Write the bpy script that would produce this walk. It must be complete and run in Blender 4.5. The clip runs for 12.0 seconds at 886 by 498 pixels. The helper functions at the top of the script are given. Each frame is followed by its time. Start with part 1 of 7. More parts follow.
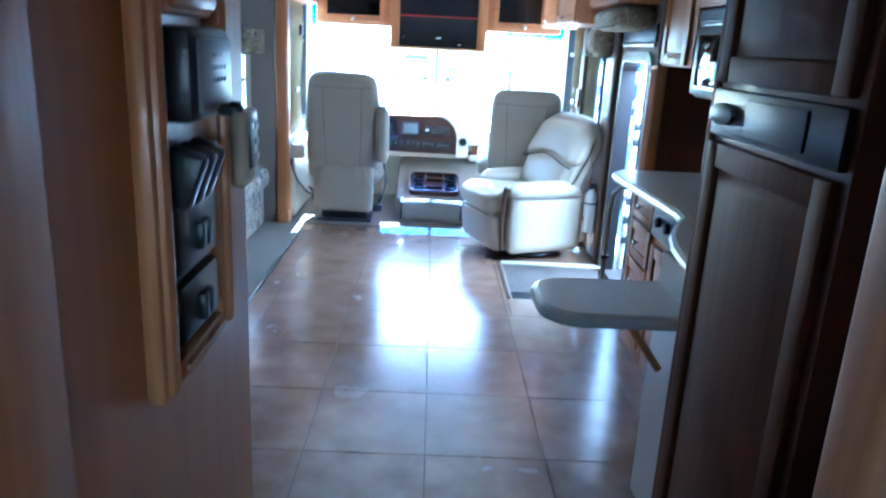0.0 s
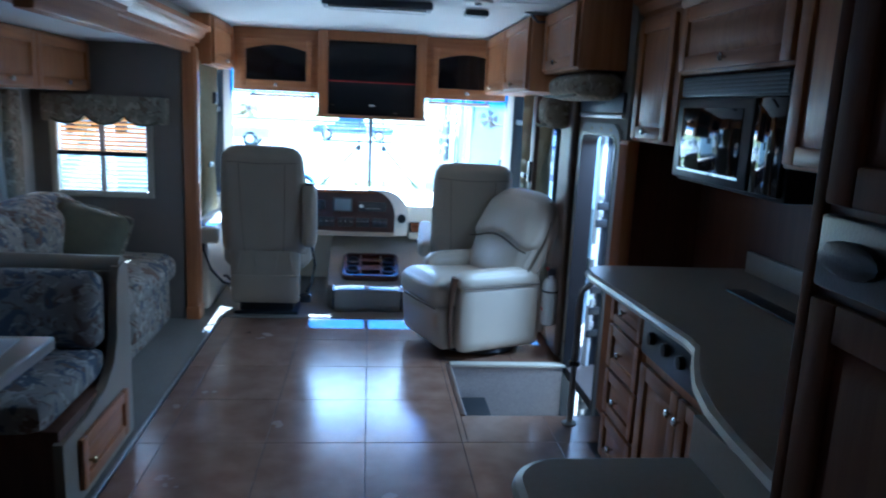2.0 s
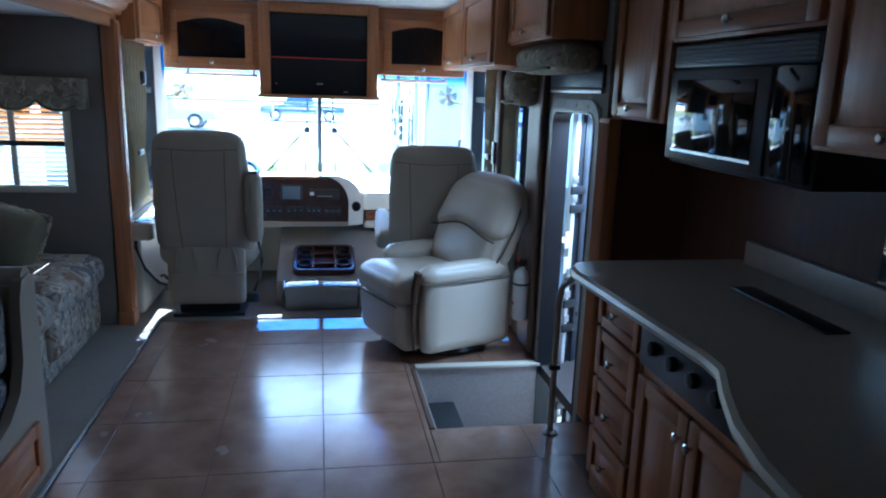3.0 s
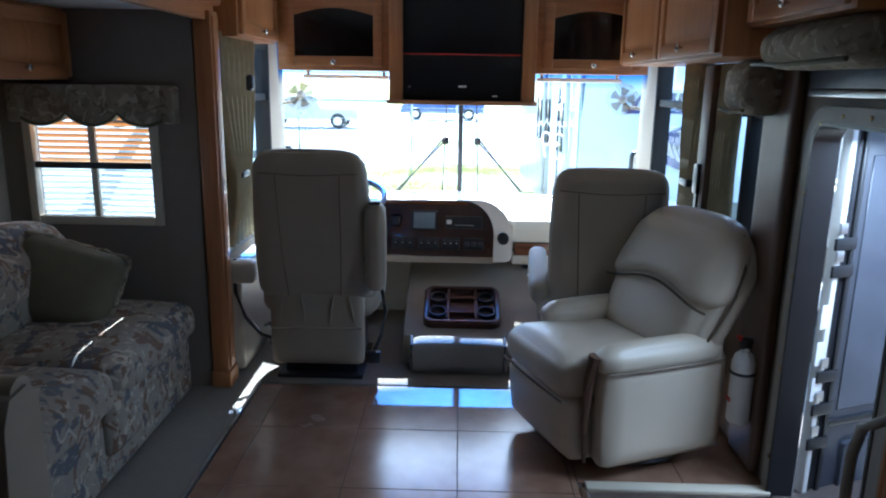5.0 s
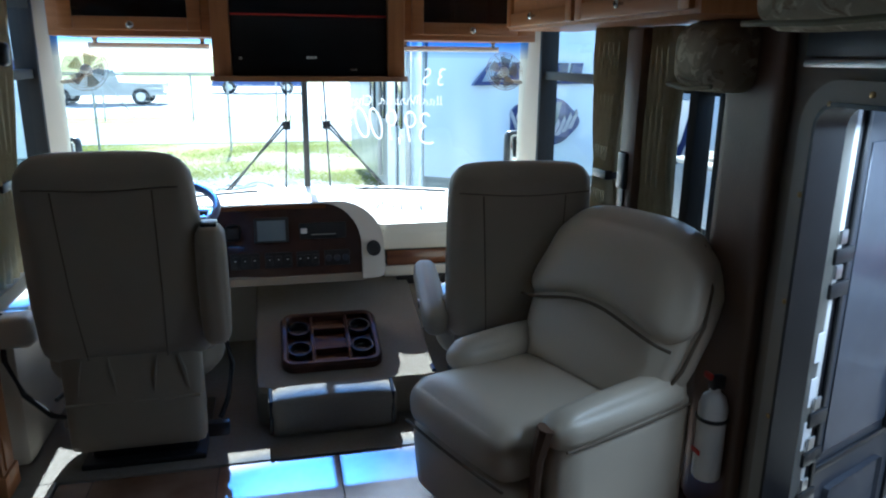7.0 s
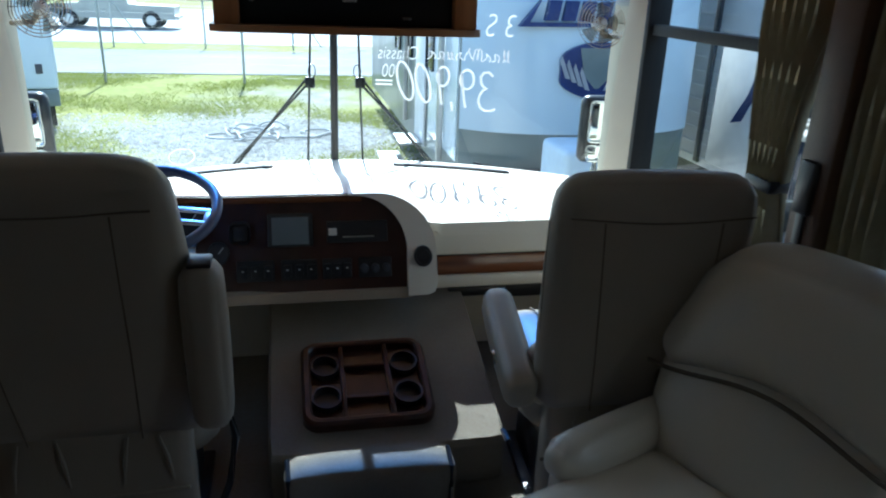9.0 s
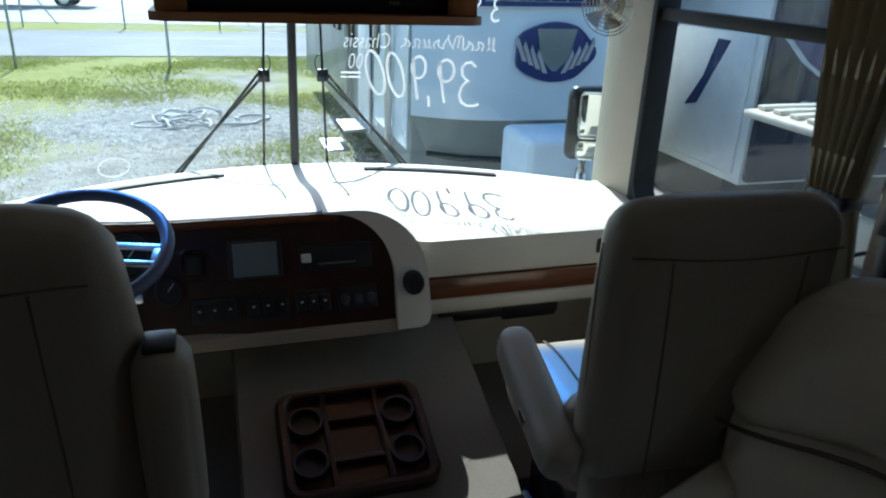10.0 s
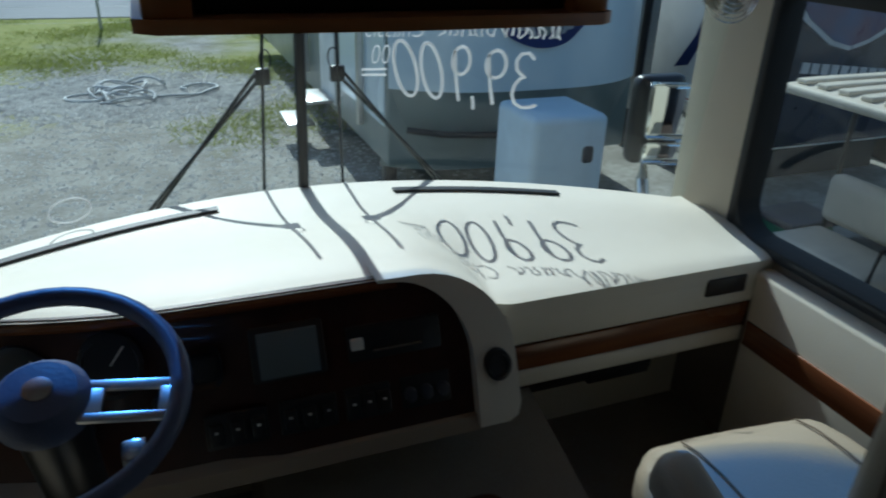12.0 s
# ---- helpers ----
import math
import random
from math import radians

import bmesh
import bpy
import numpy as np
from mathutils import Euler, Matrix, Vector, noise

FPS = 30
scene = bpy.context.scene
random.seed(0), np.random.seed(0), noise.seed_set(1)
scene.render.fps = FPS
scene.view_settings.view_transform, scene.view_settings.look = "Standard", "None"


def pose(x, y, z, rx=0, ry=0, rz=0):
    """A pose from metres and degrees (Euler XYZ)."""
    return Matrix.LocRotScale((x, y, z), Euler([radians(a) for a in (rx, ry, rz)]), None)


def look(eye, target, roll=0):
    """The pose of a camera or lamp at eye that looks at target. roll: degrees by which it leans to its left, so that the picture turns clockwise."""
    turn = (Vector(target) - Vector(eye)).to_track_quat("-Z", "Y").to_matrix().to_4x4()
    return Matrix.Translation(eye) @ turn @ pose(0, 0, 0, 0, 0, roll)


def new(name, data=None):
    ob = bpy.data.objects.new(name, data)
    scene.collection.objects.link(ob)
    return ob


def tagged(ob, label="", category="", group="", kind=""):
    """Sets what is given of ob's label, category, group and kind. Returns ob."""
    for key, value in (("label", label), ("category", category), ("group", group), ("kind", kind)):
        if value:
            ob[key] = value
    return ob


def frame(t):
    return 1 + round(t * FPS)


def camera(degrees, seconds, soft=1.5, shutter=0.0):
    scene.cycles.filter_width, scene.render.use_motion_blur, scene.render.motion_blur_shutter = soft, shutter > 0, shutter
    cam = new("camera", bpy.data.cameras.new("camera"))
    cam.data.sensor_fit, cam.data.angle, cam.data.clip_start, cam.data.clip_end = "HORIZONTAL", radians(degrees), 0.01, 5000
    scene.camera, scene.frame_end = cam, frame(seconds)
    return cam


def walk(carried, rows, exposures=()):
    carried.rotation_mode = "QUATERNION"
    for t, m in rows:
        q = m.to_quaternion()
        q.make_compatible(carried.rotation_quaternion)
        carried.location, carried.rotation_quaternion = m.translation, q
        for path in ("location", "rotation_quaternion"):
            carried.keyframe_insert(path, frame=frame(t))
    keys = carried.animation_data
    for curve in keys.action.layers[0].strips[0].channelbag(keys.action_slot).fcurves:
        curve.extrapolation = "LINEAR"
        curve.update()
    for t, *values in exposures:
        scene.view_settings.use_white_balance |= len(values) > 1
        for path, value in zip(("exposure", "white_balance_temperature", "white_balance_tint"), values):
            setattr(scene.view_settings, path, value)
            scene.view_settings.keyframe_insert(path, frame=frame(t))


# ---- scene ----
cam = camera(63.5, 12.0, soft=2.0, shutter=0.4)
PATH = [
    (0, (0.08, 0.318, 1.435), (0.127, 2.24, 0.885), 3.0),
    (0.5, (0.072, 0.413, 1.487), (0.203, 2.361, 1.052), 1.5),
    (1, (0.124, 0.633, 1.492), (0.199, 2.598, 1.129), 0.4),
    (1.5, (0.164, 0.836, 1.502), (0.223, 2.807, 1.164), 1.2),
    (2, (0.091, 1.042, 1.489), (0.303, 2.993, 1.103), 2.7),
    (2.5, (0.106, 1.226, 1.49), (0.442, 3.15, 1.06), 1.9),
    (4.5, (0.071, 2.269, 1.446), (0.358, 4.196, 0.994), 0.3),
    (5, (0.086, 2.566, 1.508), (0.049, 4.513, 1.052), 0.9),
    (5.5, (-0.021, 2.801, 1.489), (0.158, 4.734, 1.01), 1.7),
    (6, (-0.113, 2.978, 1.506), (0.311, 4.868, 1.007), 1.5),
    (6.5, (-0.064, 3.207, 1.5), (0.353, 5.096, 0.991), 0.4),
    (8.5, (-0.063, 4.097, 1.528), (0.468, 5.911, 0.875), 2.2),
    (9, (-0.084, 4.331, 1.547), (0.312, 6.162, 0.847), 2.2),
    (9.5, (-0.181, 4.549, 1.567), (0.361, 6.338, 0.858), 3.0),
    (10, (-0.175, 4.77, 1.541), (0.39, 6.537, 0.793), 2.4),
    (10.5, (-0.14, 5.032, 1.54), (0.237, 6.828, 0.745), 1.5),
    (11, (-0.176, 5.211, 1.553), (0.347, 6.954, 0.722), 2.1),
    (11.5, (-0.254, 5.354, 1.557), (0.546, 6.992, 0.736), 2.6),
    (12, (-0.303, 5.49, 1.566), (0.385, 7.161, 0.708), 2.1),
]
EXPOSURES = [(0, 5.1, 4100, -4), (0.5, 4.35, 4000, -6), (1, 3.9, 4050, -6), (1.5, 3.4, 4100, -3), (2.5, 3.05, 4250, 0), (4.5, 2.75, 4750, 4), (5.5, 2.4, 5050, 3), (6.5, 2.05, 5050, 1), (8.5, 1.35, 5100, -2), (9.5, 1.1, 5250, -2), (10.5, 0.45, 5350, -3), (11.5, -0.15, 5400, -5), (12, -0.3, 5350, -5)]
walk(cam, [(t, look(eye, target, roll)) for t, eye, target, roll in PATH], EXPOSURES)

# ---- light ----
SUN_ELEVATION = radians(43)
world = bpy.data.worlds.new("sky_world")
scene.world = world
world.use_nodes = True
wn = world.node_tree
sky = wn.nodes.new("ShaderNodeTexSky")
sky.sky_type, sky.sun_disc = "NISHITA", False
sky.sun_elevation, sky.sun_rotation = SUN_ELEVATION, 0.0
wn.nodes["Background"].inputs["Strength"].default_value = 0.15
wn.links.new(sky.outputs["Color"], wn.nodes["Background"].inputs["Color"])
sun_data = bpy.data.lights.new("sun", "SUN")
sun_data.energy, sun_data.angle, sun_data.color = 5.0, radians(0.5), (1.0, 0.95, 0.88)
sun = new("sun", sun_data)
sun.matrix_world = look((0.1, 40, 40 * math.tan(SUN_ELEVATION)), (0.1, 0, 0))
# unseen lamp added at the open entry door's head, standing in for daylight
door_fill = bpy.data.lights.new("door_daylight", "AREA")
door_fill.shape, door_fill.size, door_fill.size_y = "RECTANGLE", 0.5, 0.5
door_fill.energy, door_fill.color = 3.0, (0.86, 0.93, 1.0)
new("door_daylight", door_fill).matrix_world = Matrix.Translation((1.66, 4.75, 1.335))

# ---- building helpers ----
ORIGIN = {}


def box(bm, x0, x1, y0, y1, z0, z1, r=0.0, seg=2):
    """A box with rounded edges, added to bm."""
    vs = [bm.verts.new((x, y, z)) for x in (x0, x1) for y in (y0, y1) for z in (z0, z1)]
    fs = [bm.faces.new([vs[i] for i in f]) for f in ((0, 1, 3, 2), (4, 6, 7, 5), (0, 4, 5, 1), (2, 3, 7, 6), (0, 2, 6, 4), (1, 5, 7, 3))]
    if r > 0:
        es = list({e for f in fs for e in f.edges})
        bmesh.ops.bevel(bm, geom=es, offset=r, segments=seg, profile=0.5, affect="EDGES")
    return bm


def boxm(*a, **k):
    return box(bmesh.new(), *a, **k)


def cushion(bm, x0, x1, y0, y1, z0, z1, r=0.05, puff=(0, 0, 0), cuts=9, warp=None):
    """A padded block: a finely divided rounded box that bulges by puff metres along each axis. warp maps each point."""
    c = Vector(((x0 + x1) / 2, (y0 + y1) / 2, (z0 + z1) / 2))
    h = Vector(((x1 - x0) / 2, (y1 - y0) / 2, (z1 - z0) / 2))
    r = min(r, min(h) * 0.98)
    tmp = bmesh.new()
    bmesh.ops.create_cube(tmp, size=2)
    bmesh.ops.subdivide_edges(tmp, edges=tmp.edges[:], cuts=cuts, use_grid_fill=True)
    for v in tmp.verts:
        n = v.co.copy()
        q = Vector([math.copysign(abs(n[i]) ** 0.75, n[i]) * h[i] for i in range(3)])
        inner = Vector([max(-(h[i] - r), min(h[i] - r, q[i])) for i in range(3)])
        d = q - inner
        if d.length > 1e-6:
            q = inner + d.normalized() * r if d.length > 1e-6 and max(abs(a) for a in n) > 0.999 else q
        for i in range(3):
            j, k = (i + 1) % 3, (i + 2) % 3
            q[i] += puff[i] * n[i] * (1 - n[j] ** 2) * (1 - n[k] ** 2)
        q = q + c
        v.co = warp(q) if warp else q
    me = bpy.data.meshes.new("tmp")
    tmp.to_mesh(me)
    tmp.free()
    bm.from_mesh(me)
    bpy.data.meshes.remove(me)
    return bm


def cushm(*a, **k):
    return cushion(bmesh.new(), *a, **k)


def tube(bm, points, radius, sides=8, closed=False):
    """A round bar along points."""
    pts = [Vector(p) for p in points]
    rings = []
    up = Vector((0, 0, 1))
    for i, p in enumerate(pts):
        a = pts[i - 1] if (i > 0 or closed) else p
        b = pts[(i + 1) % len(pts)] if (i < len(pts) - 1 or closed) else p
        d = (b - a).normalized()
        s = d.cross(up if abs(d.z) < 0.95 else Vector((0, 1, 0))).normalized()
        w = s.cross(d)
        rad = radius[i] if isinstance(radius, (list, tuple)) else radius
        rings.append([bm.verts.new(p + (s * math.cos(2 * math.pi * k / sides) + w * math.sin(2 * math.pi * k / sides)) * rad) for k in range(sides)])
    n = len(rings)
    for i in range(n if closed else n - 1):
        A, B = rings[i], rings[(i + 1) % n]
        for k in range(sides):
            bm.faces.new((A[k], A[(k + 1) % sides], B[(k + 1) % sides], B[k]))
    if not closed:
        bm.faces.new(rings[0][::-1]), bm.faces.new(rings[-1])
    return bm


def tubem(*a, **k):
    return tube(bmesh.new(), *a, **k)


def prism(bm, outline, a, b, axis="z"):
    """An outline of (u, v) pairs drawn out from a to b along axis; (u, v) are the other two axes in order."""
    def P(u, v, w):
        return {"x": (w, u, v), "y": (u, w, v), "z": (u, v, w)}[axis]
    lo = [bm.verts.new(P(u, v, a)) for u, v in outline]
    hi = [bm.verts.new(P(u, v, b)) for u, v in outline]
    n = len(outline)
    bm.faces.new(lo[::-1]), bm.faces.new(hi)
    for i in range(n):
        bm.faces.new((lo[i], lo[(i + 1) % n], hi[(i + 1) % n], hi[i]))
    bmesh.ops.recalc_face_normals(bm, faces=bm.faces[:])
    return bm


def prismm(*a, **k):
    return prism(bmesh.new(), *a, **k)


def lathe(bm, profile, cx=0, cy=0, cz=0, sides=20):
    """A turned body about the upright through (cx, cy): profile of (radius, z)."""
    rings = [[bm.verts.new((cx + r * math.cos(2 * math.pi * k / sides), cy + r * math.sin(2 * math.pi * k / sides), cz + z)) for k in range(sides)] for r, z in profile]
    for A, B in zip(rings, rings[1:]):
        for k in range(sides):
            bm.faces.new((A[k], A[(k + 1) % sides], B[(k + 1) % sides], B[k]))
    bm.faces.new(rings[0][::-1]), bm.faces.new(rings[-1])
    return bm


def finish(name, bm, material, smooth=True):
    bmesh.ops.recalc_face_normals(bm, faces=bm.faces[:])
    me = bpy.data.meshes.new(name)
    bm.to_mesh(me)
    bm.free()
    me.materials.append(material)
    if smooth:
        me.shade_smooth()
        me.set_sharp_from_angle(angle=radians(38))
    return new(name, me)


def thing(name, at, label, category, group="", kind="", turn=None):
    """An Empty at a thing's base. With turn, the parts are drawn round the origin and then turned about the upright."""
    ob = new(name)
    ob.empty_display_size = 0.1
    if turn is None:
        ob.location = at
        ORIGIN[ob.name] = Vector(at)
    else:
        ob.matrix_world = pose(at[0], at[1], at[2], 0, 0, turn)
    return tagged(ob, label, category, group, kind)


def part(name, bm, material, parent, label=""):
    shift = ORIGIN.get(parent.name)
    if shift is not None:
        bmesh.ops.translate(bm, verts=bm.verts[:], vec=-shift)
    ob = finish(name, bm, material)
    ob.parent = parent
    return tagged(ob, label)


def sub(name, bm, material, parent, root, label=""):
    """A part of a part; root is the thing that both belong to."""
    shift = ORIGIN.get(root.name)
    if shift is not None:
        bmesh.ops.translate(bm, verts=bm.verts[:], vec=-shift)
    ob = finish(name, bm, material)
    ob.parent = parent
    return tagged(ob, label)


def solid(name, bm, material, label, category, group="", kind=""):
    return tagged(finish(name, bm, material), label, category, group, kind)


def structure(name, bm, material, label="", category=""):
    return tagged(finish(name, bm, material), label, category, "", "structure")


# ---- materials ----
def material(name, base, rough=0.5, metal=0.0, grain=8.0, amount=0.15, bump=0.1, fine=60.0, stretch=(1, 1, 1), second=None, blotch=1.5, blotch_amount=0.12, coat=0.0, spec=0.5, rough_var=0.1):
    """A surface with grain and larger stains, in real-world size. stretch squeezes the grain along an axis; second is the colour that it drifts to."""
    m = bpy.data.materials.new(name)
    m.use_nodes = True
    t = m.node_tree
    N, L = t.nodes, t.links
    bs = N["Principled BSDF"]
    geo = N.new("ShaderNodeNewGeometry")
    mp = N.new("ShaderNodeMapping")
    mp.inputs["Scale"].default_value = stretch
    L.new(geo.outputs["Position"], mp.inputs["Vector"])
    a, b, c = N.new("ShaderNodeTexNoise"), N.new("ShaderNodeTexNoise"), N.new("ShaderNodeTexNoise")
    a.inputs["Scale"].default_value, a.inputs["Detail"].default_value = grain, 6
    b.inputs["Scale"].default_value, b.inputs["Detail"].default_value = blotch, 4
    c.inputs["Scale"].default_value, c.inputs["Detail"].default_value = fine, 3
    L.new(mp.outputs["Vector"], a.inputs["Vector"]), L.new(geo.outputs["Position"], b.inputs["Vector"]), L.new(mp.outputs["Vector"], c.inputs["Vector"])
    dark = second or tuple(max(0, v * 0.55) for v in base)
    r1 = N.new("ShaderNodeMix")
    r1.data_type = "RGBA"
    r1.inputs[6].default_value, r1.inputs[7].default_value = (*base, 1), (*dark, 1)
    mr = N.new("ShaderNodeMapRange")
    mr.inputs["From Min"].default_value, mr.inputs["From Max"].default_value = 0.35, 0.75
    mr.inputs["To Max"].default_value = min(1, amount * 3)
    L.new(a.outputs["Fac"], mr.inputs["Value"]), L.new(mr.outputs["Result"], r1.inputs[0])
    r2 = N.new("ShaderNodeMix")
    r2.data_type = "RGBA"
    r2.inputs[7].default_value = (*[v * 0.6 for v in dark], 1)
    mr2 = N.new("ShaderNodeMapRange")
    mr2.inputs["From Min"].default_value, mr2.inputs["From Max"].default_value = 0.42, 0.8
    mr2.inputs["To Max"].default_value = min(1, blotch_amount * 3)
    L.new(b.outputs["Fac"], mr2.inputs["Value"]), L.new(mr2.outputs["Result"], r2.inputs[0]), L.new(r1.outputs[2], r2.inputs[6])
    L.new(r2.outputs[2], bs.inputs["Base Color"])
    rr = N.new("ShaderNodeMapRange")
    rr.inputs["To Min"].default_value, rr.inputs["To Max"].default_value = max(0.02, rough - rough_var), min(1, rough + rough_var)
    L.new(b.outputs["Fac"], rr.inputs["Value"]), L.new(rr.outputs["Result"], bs.inputs["Roughness"])
    bs.inputs["Metallic"].default_value, bs.inputs["Coat Weight"].default_value = metal, coat
    bs.inputs["Specular IOR Level"].default_value = spec
    if bump:
        bp = N.new("ShaderNodeBump")
        bp.inputs["Strength"].default_value, bp.inputs["Distance"].default_value = bump, 0.01
        L.new(c.outputs["Fac"], bp.inputs["Height"]), L.new(bp.outputs["Normal"], bs.inputs["Normal"])
    return m


def tune(m):
    return m.node_tree.nodes, m.node_tree.links, m.node_tree.nodes["Principled BSDF"]


def glass(name, tint=(0.9, 0.94, 0.93), graded=None):
    """Clear or tinted glass; graded gives the two heights between which the tint sets in."""
    m = bpy.data.materials.new(name)
    m.use_nodes = True
    N, L = m.node_tree.nodes, m.node_tree.links
    N.remove(N["Principled BSDF"])
    tr, gl, mx = N.new("ShaderNodeBsdfTransparent"), N.new("ShaderNodeBsdfGlossy"), N.new("ShaderNodeMixShader")
    lw, pw, mr = N.new("ShaderNodeLayerWeight"), N.new("ShaderNodeMath"), N.new("ShaderNodeMapRange")
    pw.operation, pw.inputs[1].default_value = "POWER", 5.0
    mr.inputs["To Min"].default_value, mr.inputs["To Max"].default_value = 0.04, 0.7
    L.new(lw.outputs["Facing"], pw.inputs[0]), L.new(pw.outputs[0], mr.inputs["Value"])
    tr.inputs["Color"].default_value, gl.inputs["Roughness"].default_value = (*tint, 1), 0.01
    if graded:
        geo, sep, up, mc = N.new("ShaderNodeNewGeometry"), N.new("ShaderNodeSeparateXYZ"), N.new("ShaderNodeMapRange"), N.new("ShaderNodeMix")
        up.interpolation_type = "SMOOTHSTEP"
        up.inputs["From Min"].default_value, up.inputs["From Max"].default_value = graded
        mc.data_type = "RGBA"
        mc.inputs[6].default_value, mc.inputs[7].default_value = (0.9, 0.94, 0.93, 1), (*tint, 1)
        L.new(geo.outputs["Position"], sep.inputs[0]), L.new(sep.outputs["Z"], up.inputs["Value"]), L.new(up.outputs[0], mc.inputs[0]), L.new(mc.outputs[2], tr.inputs["Color"])
    L.new(mr.outputs[0], mx.inputs[0]), L.new(tr.outputs[0], mx.inputs[1]), L.new(gl.outputs[0], mx.inputs[2])
    L.new(mx.outputs[0], N["Material Output"].inputs["Surface"])
    return m


def emitter(name, colour, strength):
    m = bpy.data.materials.new(name)
    m.use_nodes = True
    bs = m.node_tree.nodes["Principled BSDF"]
    bs.inputs["Base Color"].default_value = (*colour, 1)
    bs.inputs["Emission Color"].default_value, bs.inputs["Emission Strength"].default_value = (*colour, 1), strength
    return m


def wood(name, base, second, axis, rough=0.42, coat=0.12):
    st = {"x": (0.5, 9, 9), "y": (9, 0.5, 9), "z": (9, 9, 0.5)}[axis]
    return material(name, base, rough, 0, 5, 0.3, 0.06, 40, st, second, 1.2, 0.06, coat)


def floral(name, base, leaf, leaf2):
    """Woven upholstery with a scattered leaf print."""
    m = material(name, base, 0.85, 0, 25, 0.12, 0.35, 350, blotch_amount=0.05, spec=0.2)
    N, L, bs = tune(m)
    prev = bs.inputs["Base Color"].links[0].from_socket
    geo = N.new("ShaderNodeNewGeometry")
    for scale, colour, lo, hi, off in ((7.0, leaf, 0.54, 0.57, 0.0), (11.0, leaf2, 0.57, 0.6, 5.3), (16.0, tuple(min(1, v * 1.5) for v in base), 0.58, 0.62, 9.1)):
        mp = N.new("ShaderNodeMapping")
        mp.inputs["Location"].default_value = (off, off, off)
        wv = N.new("ShaderNodeTexNoise")
        wv.inputs["Scale"].default_value, wv.inputs["Detail"].default_value, wv.inputs["Distortion"].default_value = scale, 3.5, 1.6
        rng = N.new("ShaderNodeMapRange")
        rng.inputs["From Min"].default_value, rng.inputs["From Max"].default_value = lo, hi
        rng.inputs["To Max"].default_value = 0.85
        mx = N.new("ShaderNodeMix")
        mx.data_type = "RGBA"
        mx.inputs[7].default_value = (*colour, 1)
        L.new(geo.outputs["Position"], mp.inputs["Vector"]), L.new(mp.outputs["Vector"], wv.inputs["Vector"])
        L.new(wv.outputs["Fac"], rng.inputs["Value"]), L.new(rng.outputs["Result"], mx.inputs[0]), L.new(prev, mx.inputs[6])
        prev = mx.outputs[2]
    L.new(prev, bs.inputs["Base Color"])
    return m


OAK, OAK_DARK = (0.46, 0.20, 0.07), (0.33, 0.125, 0.04)
oak_z = wood("honey_oak_upright", OAK, OAK_DARK, "z")
oak_x = wood("honey_oak_across", OAK, OAK_DARK, "x")
oak_y = wood("honey_oak_along", OAK, OAK_DARK, "y")
panel_wood = wood("cherry_wall_panel", (0.15, 0.062, 0.03), (0.105, 0.043, 0.02), "z", 0.5, 0.05)
burl = material("dark_burl_laminate", (0.055, 0.022, 0.014), 0.34, 0, 14, 0.35, 0.0, 60, (1, 1, 1), (0.03, 0.012, 0.008), 3, 0.1, 0.25, 0.35)
hall_wood = wood("warm_hall_panel", (0.50, 0.215, 0.085), (0.40, 0.16, 0.058), "z", 0.5, 0.0)
hall_wood.node_tree.nodes["Principled BSDF"].inputs["Specular IOR Level"].default_value = 0.4
cherry = wood("cherry_cabinet_door", (0.135, 0.05, 0.021), (0.09, 0.032, 0.013), "z", 0.6, 0.0)
cherry.node_tree.nodes["Principled BSDF"].inputs["Specular IOR Level"].default_value = 0.12
strip_wood = wood("walnut_trim", (0.20, 0.075, 0.03), (0.10, 0.035, 0.015), "x", 0.25, 0.5)
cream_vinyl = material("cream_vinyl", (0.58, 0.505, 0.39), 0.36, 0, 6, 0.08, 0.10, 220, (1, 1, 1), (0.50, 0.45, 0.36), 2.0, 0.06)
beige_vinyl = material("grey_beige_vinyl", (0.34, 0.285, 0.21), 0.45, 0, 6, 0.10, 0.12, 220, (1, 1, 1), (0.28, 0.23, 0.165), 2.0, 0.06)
seam_dark = material("seam_shadow_piping", (0.16, 0.12, 0.08), 0.7, 0, 20, 0.1, 0.0)
dash_vinyl = material("ivory_dash_vinyl", (0.74, 0.70, 0.60), 0.5, 0, 10, 0.05, 0.12, 260, (1, 1, 1), (0.66, 0.61, 0.50), 2.5, 0.05)
pillar_vinyl = material("tan_pillar_vinyl", (0.50, 0.45, 0.35), 0.5, 0, 10, 0.05, 0.12, 260, (1, 1, 1), (0.44, 0.39, 0.30), 2.5, 0.05)
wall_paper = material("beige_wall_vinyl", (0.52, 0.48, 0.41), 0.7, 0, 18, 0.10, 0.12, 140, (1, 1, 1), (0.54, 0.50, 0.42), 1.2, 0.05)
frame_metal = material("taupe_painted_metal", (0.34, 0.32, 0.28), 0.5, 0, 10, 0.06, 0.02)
# wall vinyl again, with the shade of back-lit walls put into its colour
shaded_paper = material("shaded_wall_vinyl", (0.235, 0.205, 0.168), 0.75, 0, 18, 0.10, 0.12, 140, (1, 1, 1), (0.20, 0.175, 0.142), 1.2, 0.05)
ceiling_vinyl = material("white_ceiling_vinyl", (0.80, 0.80, 0.79), 0.6, 0, 14, 0.04, 0.10, 120, (1, 1, 1), (0.74, 0.74, 0.72), 1.0, 0.03)
carpet = material("grey_beige_carpet", (0.34, 0.31, 0.27), 0.95, 0, 90, 0.25, 0.9, 420, (1, 1, 1), (0.30, 0.26, 0.21), 2.5, 0.10, spec=0.1)
